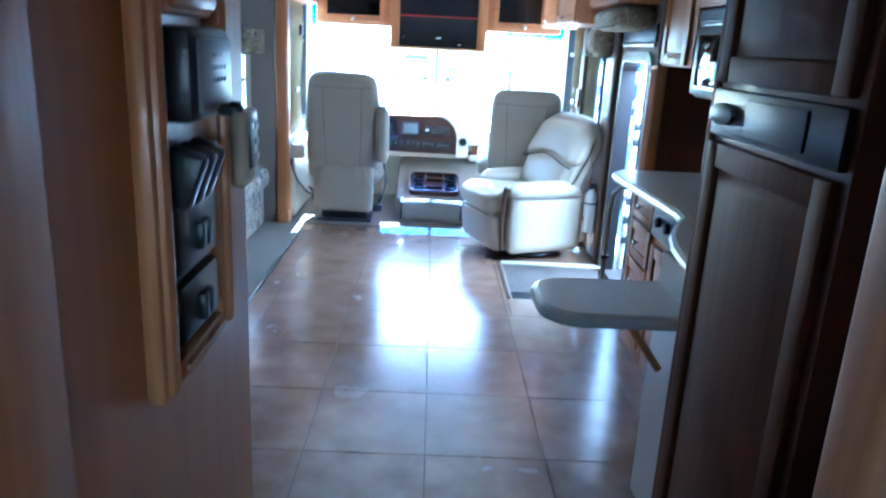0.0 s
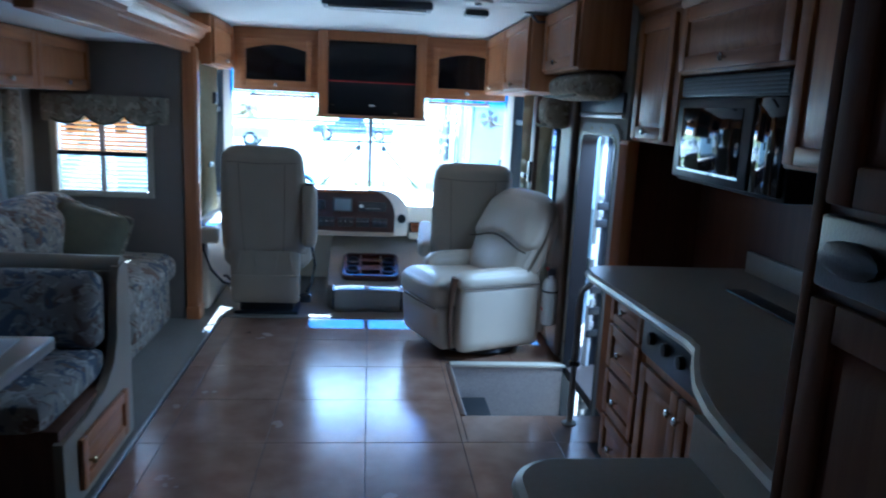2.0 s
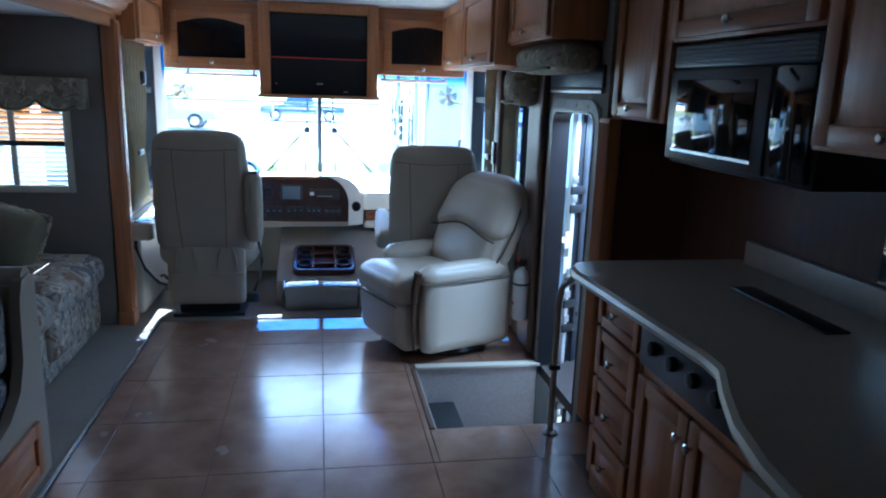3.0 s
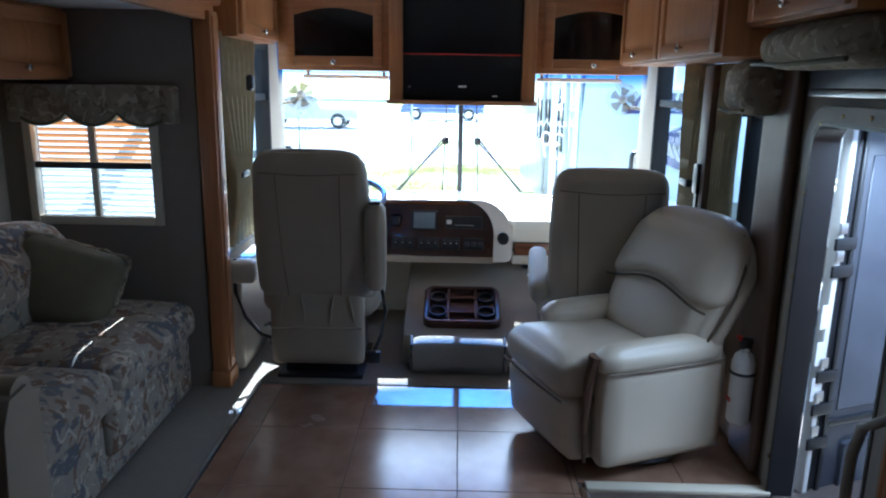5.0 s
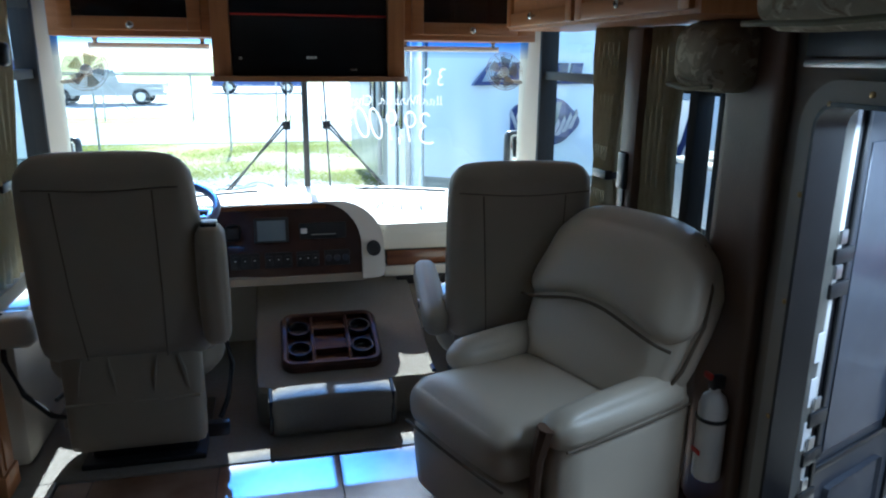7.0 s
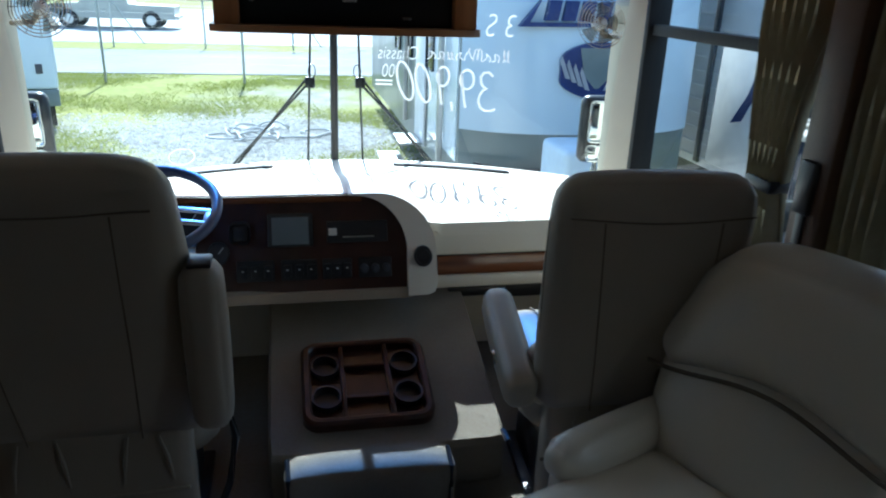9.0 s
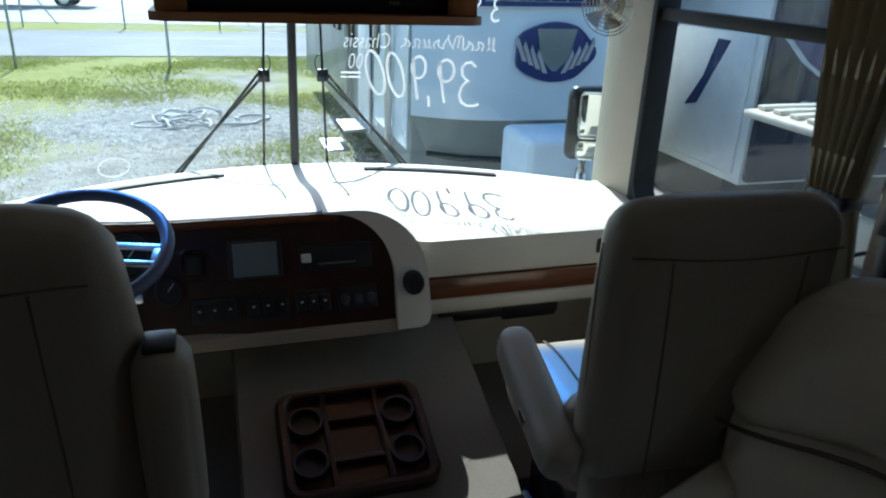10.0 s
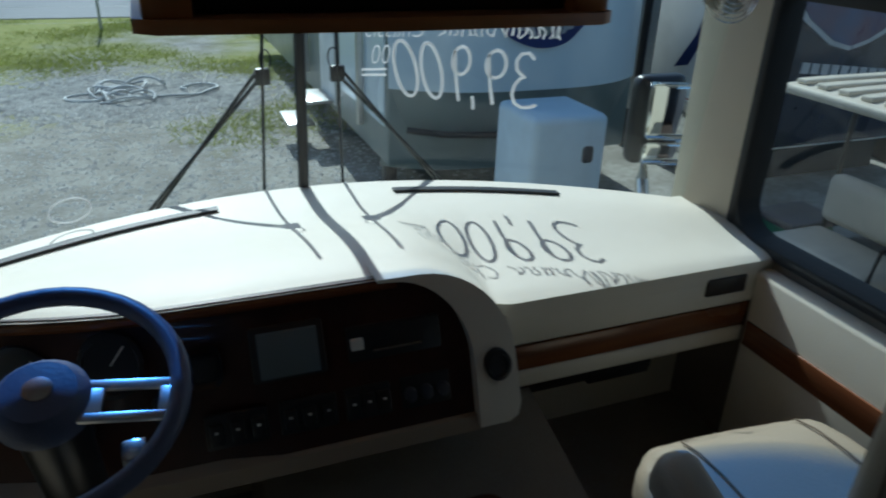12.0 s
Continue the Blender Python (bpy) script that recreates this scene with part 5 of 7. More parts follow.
structure("trim_9", boxm(1.282, 1.30, 4.40, 5.10, 1.505, 1.60, 0.005), dark_grey, "grey roller shade cassette above the entry door", "shade cassette")


def rounded_ring(y0, y1, z0, z1, t, r, x0, x1):
    """A frame with rounded outer and inner corners, drawn out along x."""
    def loop(a, b, c, d, rad):
        pts = []
        for cy, cz, s in ((b - rad, d - rad, 0), (a + rad, d - rad, 90), (a + rad, c + rad, 180), (b - rad, c + rad, 270)):
            pts += [(cy + rad * math.cos(radians(s + 15 * i)), cz + rad * math.sin(radians(s + 15 * i))) for i in range(7)]
        return pts
    o, i = loop(y0 - t, y1 + t, z0 - t, z1 + t, r + t), loop(y0, y1, z0, z1, r)
    bm = bmesh.new()
    V = [[bm.verts.new((x, p[0], p[1])) for p in L] for L in (o, i) for x in (x0, x1)]
    n = len(o)
    for k in range(n):
        j = (k + 1) % n
        for A, B in ((V[0], V[2]), (V[1], V[3]), (V[0], V[1]), (V[2], V[3])):
            bm.faces.new((A[k], A[j], B[j], B[k]))
    return bm


df = thing("door_frame", (1.3, 4.74, -0.6), "taupe metal entry door frame with rounded corners and screws", "door frame", kind="structure")
part("frame", rounded_ring(4.46, 5.035, -0.62, 1.395, 0.055, 0.07, 1.284, 1.372), frame_metal, df)
part("gasket", rounded_ring(4.47, 5.025, -0.60, 1.385, 0.012, 0.06, 1.28, 1.375), black_plastic, df, "black rubber gasket")
for y, z in ((4.55, 1.42), (4.70, 1.422), (4.86, 1.42), (4.99, 1.39), (5.05, 1.15), (5.05, 0.85), (5.05, 0.5), (5.05, 0.15)):
    bm = lathe(bmesh.new(), [(0.008, 0), (0.008, 0.003), (0.004, 0.005)], sides=8)
    bm.transform(Matrix.Translation((1.284, y, z)) @ Matrix.Rotation(radians(-90), 4, "Y"))
    part("screw", bm, brass, df)
ld = thing("door_1", (1.47, 5.075, -0.6), "charcoal entry door standing open, a pale reflection painted on its leaf", "door", kind="structure", turn=22)
part("leaf", boxm(0, 0.60, -0.0, 0.045, 0.0, 2.0, 0.02, 3), dark_grey, ld)
part("leaf_rim", boxm(0.01, 0.03, -0.012, 0.0, 0.02, 1.985, 0.004), black_plastic, ld)
part("leaf_rim", boxm(0.57, 0.59, -0.012, 0.0, 0.02, 1.985, 0.004), black_plastic, ld)
part("leaf_rim", boxm(0.03, 0.57, -0.012, 0.0, 0.86, 0.885, 0.004), black_plastic, ld)
# the plain leaf's pale reflection, put into the colour of a thin panel
leaf_sheen = material("pale_leaf_sheen", (0.085, 0.092, 0.115), 0.18, 0, 8, 0.1, 0.0)
part("window", boxm(0.07, 0.55, -0.005, 0.0, 0.92, 1.88, 0.002, 1), leaf_sheen, ld, "lighter glossy panel painted as the pale reflection on the leaf")
part("kick_panel", boxm(0.12, 0.48, -0.012, 0.0, 0.32, 0.78, 0.02), dark_grey, ld, "recessed lower panel")
lt = part("latch_plate", boxm(0.47, 0.56, -0.035, 0.0, 0.88, 1.10, 0.012), black_plastic, ld, "black door latch")
sub("latch_handle", boxm(0.485, 0.53, -0.055, -0.03, 1.02, 1.055, 0.008), white_plastic, lt, ld, "white latch lever")
# white in place of the daylight that shows between jamb and leaf
part("hinge_rail", boxm(-0.055, -0.03, -0.01, 0.03, 0.02, 1.985, 0.003), white_plastic, ld, "white rail standing in for the slit of daylight at the hinge")
for z in (0.98, 1.12, 1.26):
    part("sticker", boxm(-0.085, -0.050, -0.0125, -0.0095, z, z + 0.09), paint_white, ld, "white printed sticker")
part("hinge_rail", boxm(-0.03, -0.004, 0.0, 0.04, 0.02, 1.985, 0.003), black_plastic, ld)
for z in (0.18, 0.32, 0.78, 0.92, 1.05, 1.45, 1.55):
    part("hinge", boxm(-0.07, 0.03, -0.02, -0.008, z, z + 0.045, 0.004), black_plastic, ld, "black hinge plate")
    part("hinge_bolt", boxm(-0.065, -0.03, -0.024, -0.015, z + 0.06, z + 0.10, 0.003), aluminium, ld)
ex = thing("fire_extinguisher", (1.245, 5.21, 0.2), "white fire extinguisher with black valve on the wall", "fire extinguisher")
part("cylinder", lathe(bmesh.new(), [(0.038, 0.21), (0.044, 0.22), (0.044, 0.46), (0.035, 0.49), (0.016, 0.505), (0.016, 0.52)], 1.215, 5.21, 0, 20), white_plastic, ex)
part("valve", boxm(1.195, 1.24, 5.195, 5.225, 0.515, 0.56, 0.006), black_plastic, ex, "black valve and lever")
part("pin", boxm(1.185, 1.20, 5.20, 5.235, 0.548, 0.568, 0.004), red_plastic, ex, "red safety pin")
part("bracket", tubem([(1.215 + 0.046 * math.cos(a), 5.21 + 0.046 * math.sin(a), 0.42) for a in [2 * math.pi * i / 16 for i in range(16)]], 0.006, 6, True), black_plastic, ex, "black bracket strap")
part("label_bar", boxm(1.168, 1.172, 5.19, 5.23, 0.30, 0.315), red_plastic, ex, "small red printed bar")
rail = thing("grab_rail", (1.10, 4.24, 0.0), "taupe tubular grab rail at the stairwell edge", "grab rail")
part("tube", tubem([(1.10, 4.24, 0.0), (1.10, 4.24, 0.60), (1.11, 4.23, 0.68), (1.14, 4.18, 0.73), (1.20, 4.08, 0.745), (1.24, 3.91, 0.75)], 0.014, 10), frame_metal, rail)
part("bracket", boxm(1.075, 1.125, 4.225, 4.255, 0.30, 0.325, 0.006), black_plastic, rail, "black mounting bracket")
part("foot", lathe(bmesh.new(), [(0.035, 0.0), (0.035, 0.006), (0.018, 0.012)], 1.10, 4.24, 0, 14), frame_metal, rail)

# driver-side and passenger-side consoles under the windows
sc = thing("side_console", (-1.02, 6.6, 0.0), "ivory side console below the driver's window", "console")
part("ledge", boxm(-1.10, -0.95, 6.11, 7.10, 0.52, 0.62, 0.02, 3), dash_vinyl, sc)
part("ledge_end", boxm(-1.10, -0.92, 5.995, 6.112, 0.50, 0.615, 0.025, 3), dash_vinyl, sc, "rounded end of the ledge")
part("panel", cushm(-1.10, -1.0, 6.06, 7.0, 0.01, 0.53, 0.03), dash_vinyl, sc)
sp = thing("side_console", (1.25, 6.4, 0.0), "ivory padded panel below the passenger window with walnut inlay", "console")
part("panel", boxm(1.235, 1.30, 5.62, 6.86, 0.02, 0.66, 0.02, 3), dash_vinyl, sp)
part("wood_inlay", boxm(1.228, 1.236, 5.8, 6.84, 0.42, 0.50, 0.003), wood("walnut_inlay", (0.20, 0.075, 0.03), (0.10, 0.035, 0.015), "y", 0.25, 0.5), sp, "walnut inlay strip")

fan_plastic = glass("smoky_fan_plastic", (0.62, 0.60, 0.55))
for x in (1.075, -0.88):
    f = thing("defrost_fan", (x, 7.05, 1.33), "small round dash fan with a wire cage", "fan", "cab fans")
    mm = Matrix.Translation((x, 7.0, 1.42)) @ Matrix.Rotation(radians(75), 4, "X")
    sgn = 1 if x > 0 else -1
    part("stem", tubem([(x, 7.02, 1.41), (x + sgn * 0.05, 7.08, 1.37), (x + sgn * 0.14 , 7.15, 1.36)], 0.010, 8), beige_plastic, f, "short mounting stem")
    for rr in (0.095, 0.084, 0.073, 0.062, 0.051, 0.040, 0.029):
        bm = tubem([(rr * math.cos(a), rr * math.sin(a), 0.02 * (1 - (rr / 0.095) ** 2)) for a in [2 * math.pi * i / 24 for i in range(24)]], 0.0018, 5, True)
        bm.transform(mm)
        part("cage_ring", bm, chrome, f)
    for i in range(12):
        a = 2 * math.pi * i / 12
        bm = tubem([(0.095 * math.cos(a), 0.095 * math.sin(a), 0), (0.01 * math.cos(a), 0.01 * math.sin(a), 0.022)], 0.0014, 4)
        bm.transform(mm)
        part("cage_wire", bm, chrome, f)
    for i in range(5):
        arc = [radians(-24 + 8 * k) for k in range(7)]
        bm = prismm([(0.018, -0.008), *[(0.074 * math.cos(a), 0.074 * math.sin(a)) for a in arc], (0.018, 0.008)], -0.021, -0.019)
        bm.transform(mm @ Matrix.Rotation(radians(72 * i), 4, "Z") @ Matrix.Rotation(radians(14), 4, "X"))
        part("blade", bm, fan_plastic, f, "smoky clear blade")
    bm = lathe(bmesh.new(), [(0.022, -0.05), (0.024, 0.0), (0.012, 0.024)], sides=14)
    bm.transform(mm)
    part("hub", bm, white_plastic, f)
for x0, x1 in ((-0.90, -0.36), (0.57, 1.10)):
    sv = thing("sun_shade", ((x0 + x1) / 2, 7.2, 1.50), "white rolled-up sun shade below the overhead cabinet", "sun shade", "cab sun shades")
    part("roll", tubem([(x0, 7.20, 1.525), (x1, 7.20, 1.525)], 0.014, 10), white_plastic, sv)
    for x in (x0 + 0.03, x1 - 0.03):
        part("bracket", boxm(x - 0.01, x + 0.01, 7.19, 7.21, 1.53, 1.562, 0.002), chrome, sv)
mic = thing("microphone", (-1.03, 6.45, 1.45), "black hand microphone hanging by the driver's window", "microphone")
part("body", cushm(-1.06, -1.01, 6.43, 6.49, 1.44, 1.53, 0.02), black_plastic, mic)
part("cord", tubem([(-1.035, 6.46, 1.53), (-1.05, 6.44, 1.62), (-1.06, 6.42, 1.70)], 0.005, 6), black_plastic, mic)

# ---- ceiling fittings ----
diffuser = material("grey_lamp_diffuser", (0.45, 0.45, 0.44), 0.4, 0, 10, 0.05, 0.0)
for y, w in ((5.02, 0.58), (3.70, 0.60)):
    cl = thing("ceiling_light", (0.115, y, CEIL), "unlit fluorescent ceiling light with a dark frame", "ceiling light", "ceiling lights")
    part("frame", boxm(0.115 - w / 2, 0.115 + w / 2, y - 0.08, y + 0.08, CEIL - 0.045, CEIL - 0.004, 0.012), black_plastic if y < 4 else dark_grey, cl)
    part("diffuser", boxm(0.115 - w / 2 + 0.03, 0.115 + w / 2 - 0.03, y - 0.06, y + 0.06, CEIL - 0.055, CEIL - 0.04, 0.008), diffuser, cl)
for x, y, m_, nm, lab in ((-0.24, 4.62, white_plastic, "ceiling_vent", "round white ceiling vent"), (0.62, 4.80, white_plastic, "ceiling_vent", "round white ceiling vent")):
    v = thing(nm, (x, y, CEIL), lab, "vent", "ceiling vents")
    part("ring", lathe(bmesh.new(), [(0.075, -0.004), (0.075, -0.012), (0.06, -0.02), (0.02, -0.016)], x, y, CEIL, 22), m_, v)
    part("hub", lathe(bmesh.new(), [(0.018, -0.015), (0.018, -0.024), (0.01, -0.026)], x, y, CEIL, 12), dark_grey, v)
solid("smoke_detector", boxm(0.60, 0.73, 5.12, 5.22, CEIL - 0.035, CEIL - 0.003, 0.01), black_plastic, "small black detector box on the ceiling", "detector")
br = thing("ceiling_bracket", (0.98, 5.12, CEIL), "small folded metal bracket on the ceiling", "bracket")
part("plate", boxm(0.93, 1.05, 5.08, 5.14, CEIL - 0.012, CEIL - 0.003, 0.003), aluminium, br)
part("arm", tubem([(0.96, 5.10, CEIL - 0.012), (1.0, 5.10, CEIL - 0.05), (1.05, 5.12, CEIL - 0.045)], 0.008, 6), dark_grey, br)

# ---- hall control panel ----
PXF = -0.20


def py(y):
    """Along the panel."""
    return 1.035 + (y - 1.20) * 0.53


def pz(z):
    """Up the panel."""
    return 1.487 + (z - 1.487) * 0.66


meter_grey = material("grey_meter_face", (0.20, 0.22, 0.24), 0.4, 0, 20, 0.08, 0.0)
cp = thing("control_panel", (PXF, py(1.33), pz(0.86)), "oak-framed systems panel with black meters and switches", "control panel")
bm = bmesh.new()
for a in ((1.10, 1.20, 0.84, 1.48), (1.50, 1.56, 0.84, 1.48), (1.20, 1.50, 1.43, 1.48), (1.20, 1.50, 0.84, 0.885)):
    box(bm, PXF, PXF + 0.022, py(a[0]), py(a[1]), pz(a[2]), pz(a[3]), 0.008)
    box(bm, PXF, PXF + 0.030, py(a[0]) + 0.008, py(a[1]) - (0.02 if a[0] < 1.15 else 0.006), pz(a[2]) + 0.006, pz(a[3]) - 0.006, 0.010)
part("frame", bm, oak_z, cp, "bevelled oak frame")
part("back_plate", boxm(PXF, PXF + 0.006, py(1.20), py(1.50), pz(0.885), pz(1.43)), aluminium, cp, "dull metal back plate")
mt = part("meter_box", boxm(PXF + 0.004, PXF + 0.04, py(1.225), py(1.485), pz(1.27), pz(1.415), 0.008), black_plastic, cp, "black meter box")
sub("meter_face", boxm(PXF + 0.038, PXF + 0.045, py(1.26), py(1.47), pz(1.285), pz(1.40), 0.004), meter_grey, mt, cp, "grey meter face")
for i in range(4):
    for j in range(3):
        sub("lamp_dot", boxm(PXF + 0.044, PXF + 0.047, py(1.33 + 0.025 * i), py(1.336 + 0.025 * i), pz(1.33 + 0.02 * j), pz(1.336 + 0.02 * j)), screen_mat, mt, cp)
for y in (1.38, 1.455):
    sub("meter_knob", boxm(PXF + 0.04, PXF + 0.06, py(y - 0.012), py(y + 0.012), pz(1.272), pz(1.292), 0.006), black_plastic, mt, cp)
for y in (1.23, 1.29, 1.35):
    bm = boxm(-0.004, 0.035, -0.012, 0.012, -0.03, 0.03, 0.006)
    bm.transform(Matrix.Translation((PXF + 0.01, py(y), pz(1.195))) @ Matrix.Rotation(radians(20), 4, "Y"))
    part("toggle_switch", bm, black_plastic, cp)
part("toggle_switch", boxm(PXF + 0.004, PXF + 0.03, py(1.42), py(1.45), pz(1.175), pz(1.225), 0.006), white_plastic, cp, "white rocker switch")
for z0, z1 in ((1.02, 1.14), (0.90, 1.005)):
    b3 = part("switch_plate", boxm(PXF + 0.004, PXF + 0.022, py(1.21), py(1.47), pz(z0), pz(z1), 0.008), black_plastic, cp)
    for y in (1.32, 1.36):
        sub("rocker", boxm(PXF + 0.02, PXF + 0.032, py(y - 0.014), py(y + 0.014), pz((z0 + z1) / 2 - 0.03), pz((z0 + z1) / 2 + 0.02), 0.004), black_plastic, b3, cp)
ph = thing("wall_thermostat", (PXF, 1.36, 1.2), "beige wall thermostat with keypad", "thermostat")
part("body", boxm(PXF, PXF + 0.024, 1.315, 1.39, 1.225, 1.332, 0.008, 3), beige_plastic, ph)
part("display", boxm(PXF + 0.023, PXF + 0.027, 1.33, 1.352, 1.25, 1.318, 0.002), dark_grey, ph)
for i in range(4):
    part("button", boxm(PXF + 0.023, PXF + 0.028, 1.362, 1.375, 1.236 + 0.022 * i, 1.247 + 0.022 * i, 0.002), white_plastic, ph)

# ---- windscreen writing, wipers, mirrors ----
chalk = translucent("white_window_marker", (0.9, 0.9, 0.9), 0.6)
writing = thing("price_writing", (0.6, 7.5, 0.98), "white hand-written price on the inside of the windscreen", "writing")


def on_glass(bm):
    """Lays flat writing (x along, y up) onto the windscreen, to be read from outside."""
    for v in bm.verts:
        x, z = v.co.x, v.co.y
        v.co = Vector((x, wind(x, z) - 0.004 - v.co.z, z))
    return bm


def lettering(body, size, right, base):
    cu = bpy.data.curves.new("text", "FONT")
    cu.body, cu.size, cu.extrude = body, size, 0.0006
    cu.offset = -0.0035 * size / 0.2
    ob = bpy.data.objects.new("text", cu)
    scene.collection.objects.link(ob)
    bpy.context.view_layer.update()
    me = bpy.data.meshes.new_from_object(ob.evaluated_get(bpy.context.evaluated_depsgraph_get()))
    bpy.data.objects.remove(ob)
    bm = bmesh.new()
    bm.from_mesh(me)
    bpy.data.meshes.remove(me)
    for v in bm.verts:
        v.co = Vector((right - v.co.x * 0.70 + 0.12 * v.co.y, base + v.co.y, v.co.z))
    return on_glass(bm)


def figure(kind):
    """The pen stroke of a hand-written figure, mirrored as from inside, in a unit box."""
    if kind == "0":
        return [(0.5 + 0.42 * math.sin(a) - 0.26 * math.cos(a), 0.5 + 0.5 * math.cos(a)) for a in [2 * math.pi * i / 24 for i in range(25)]]
    if kind == "9":
        return [(0.55 + 0.40 * math.cos(a), 0.74 + 0.25 * math.sin(a)) for a in [math.pi * (0.75 - 2 * i / 16) for i in range(16)]] + [(0.22, 0.92), (0.30, 0.6), (0.42, 0.3), (0.56, 0.0)]
    if kind == "3":
        return [(0.95, 0.90), (0.70, 1.0), (0.40, 0.98), (0.22, 0.86), (0.28, 0.70), (0.50, 0.60), (0.66, 0.57), (0.46, 0.54), (0.26, 0.42), (0.18, 0.24), (0.32, 0.08), (0.62, 0.0), (1.0, 0.01), (1.25, 0.06)]
    return [(0.3, 0.12), (0.5, 0.02), (0.6, -0.12)]


for kind, x0, x1 in (("0", 0.378, 0.455), ("0", 0.460, 0.530), ("9", 0.545, 0.610), (",", 0.616, 0.634), ("9", 0.643, 0.715), ("3", 0.724, 0.792)):
    base_z = 1.034 - 0.085 * (x0 - 0.378)
    stroke = [(x0 + (x1 - x0) * u, base_z + 0.172 * v, 0.002) for u, v in figure(kind)]
    part("figure", on_glass(tubem(stroke, 0.0052, 6)), chalk, writing, "hand-written figure of the price 39,900")
part("cents", lettering("00", 0.085, 0.368, 1.135), chalk, writing, "small raised figures 00")
for z in (1.085, 1.068):
    part("underline", on_glass(boxm(0.285, 0.36, z + 0.03, z + 0.037, -0.0006, 0.0006)), chalk, writing)
part("first_line", lettering("3 S", 0.14, 0.86, 1.33), chalk, writing, "hand-written line beginning 3 S")
part("word", lettering("Chassis", 0.085, 0.47, 1.215), chalk, writing, "hand-written word chassis")
hand = random.Random(8)
for k in range(9):
    x, tall = 0.85 - 0.038 * k, 0.055 if k in (0, 3, 4) else 0.034
    pts = [(x - 0.030 * i / 11 - 0.006 * math.sin(1.1 * i + k), 1.222 + tall * (0.5 - 0.5 * math.cos(2 * math.pi * i / 11 * (1 if k % 3 else 2))) + hand.uniform(-0.002, 0.002), 0) for i in range(12)]
    part("scribble", on_glass(tubem(pts, 0.0026, 5)), chalk, writing, "illegible hand-written stroke")
ring = [(-0.56 + 0.05 * math.cos(2 * math.pi * i / 20), 0.80 + 0.035 * math.sin(2 * math.pi * i / 20), 0) for i in range(20)]
part("inspection_ring", on_glass(tubem(ring, 0.0025, 5, True)), chalk, writing, "round white mark in the corner")

for s in (-1, 1):
    wp = thing("wiper", (0.10 + s * 0.35, 7.72, 0.68), "black twin-arm windscreen wiper with upright blade", "wiper", "windscreen wipers")
    px = 0.105 + s * 0.113
    for o in (0.0, 0.028):
        xa = 0.10 + s * (0.53 - o)
        part("arm", tubem([(xa, wind(xa, 0.66) + 0.05, 0.66), (px + s * 0.01, wind(px, 1.1) + 0.04, 1.09 + o)], 0.006, 6), black_plastic, wp)
    part("pivot", boxm(px - 0.02, px + 0.025, wind(px, 1.1) + 0.025, wind(px, 1.1) + 0.05, 1.075, 1.125, 0.006), black_plastic, wp)
    part("blade", tubem([(px - 0.012 * s, wind(px, 1.4) + 0.018, 1.40), (px, wind(px, 1.1) + 0.018, 1.1), (px + 0.015 * s, wind(px, 0.75) + 0.018, 0.74)], 0.005, 6), black_plastic, wp)
    part("hose_loop", tubem([(px - s * 0.012 + 0.016 * math.cos(a), wind(px, 1.14) + 0.03, 1.15 + 0.03 * math.sin(a)) for a in [2 * math.pi * i / 14 for i in range(14)]], 0.0025, 5, True), black_plastic, wp)
    mx = 0.10 + s * 1.285
    mr = thing("door_mirror", (mx, 7.56, 0.60), "tall two-part exterior mirror in a black shell", "mirror", "exterior mirrors")
    part("shell", cushm(mx - 0.105, mx + 0.105, 7.56, 7.64, 0.735, 1.06, 0.035, (0, 0.02, 0)), black_plastic, mr)
    for z0, z1 in ((0.845, 1.045), (0.752, 0.835)):
        bm = boxm(-0.092, 0.092, -0.003, 0.003, z0, z1, 0.02, 3)
        bm.transform(Matrix.Translation((mx, 7.512, 0)) @ Matrix.Rotation(radians(s * -17), 4, "Z"))
        part("glass", bm, mirror_mat, mr, "mirror glass")
    part("arm", tubem([(mx, 7.62, 0.78), (mx - s * 0.01, 7.60, 0.66), (mx - s * 0.06, 7.50, 0.56), (mx - s * 0.16, 7.34, 0.50)], 0.024, 10), chrome, mr, "chrome mirror arm")

# ---- outside ----
GROUND = -0.95
ground_mat = material("gravel_ground", (0.37, 0.36, 0.325), 0.95, 0, 16, 0.9, 0.9, 40, (1, 1, 1), (0.24, 0.22, 0.19), 2.2, 0.3, spec=0.2)
N, L, bs = tune(ground_mat)
prev = bs.inputs["Base Color"].links[0].from_socket
geo = N.new("ShaderNodeNewGeometry")
sep = N.new("ShaderNodeSeparateXYZ")
L.new(geo.outputs["Position"], sep.inputs[0])
ns = N.new("ShaderNodeTexNoise")
ns.inputs["Scale"].default_value, ns.inputs["Detail"].default_value = 0.55, 8
L.new(geo.outputs["Position"], ns.inputs["Vector"])
far = N.new("ShaderNodeMapRange")
far.inputs["From Min"].default_value, far.inputs["From Max"].default_value, far.inputs["To Min"].default_value, far.inputs["To Max"].default_value = 12, 20, -0.20, 0.12
L.new(sep.outputs["Y"], far.inputs["Value"])
lf = N.new("ShaderNodeMapRange")
lf.inputs["From Min"].default_value, lf.inputs["From Max"].default_value, lf.inputs["To Min"].default_value, lf.inputs["To Max"].default_value = 1, -3, -0.05, 0.10
L.new(sep.outputs["X"], lf.inputs["Value"])
ad, ad2 = N.new("ShaderNodeMath"), N.new("ShaderNodeMath")
L.new(ns.outputs["Fac"], ad.inputs[0]), L.new(far.outputs[0], ad.inputs[1]), L.new(ad.outputs[0], ad2.inputs[0]), L.new(lf.outputs[0], ad2.inputs[1])
rg = N.new("ShaderNodeMapRange")
rg.inputs["From Min"].default_value, rg.inputs["From Max"].default_value = 0.46, 0.68
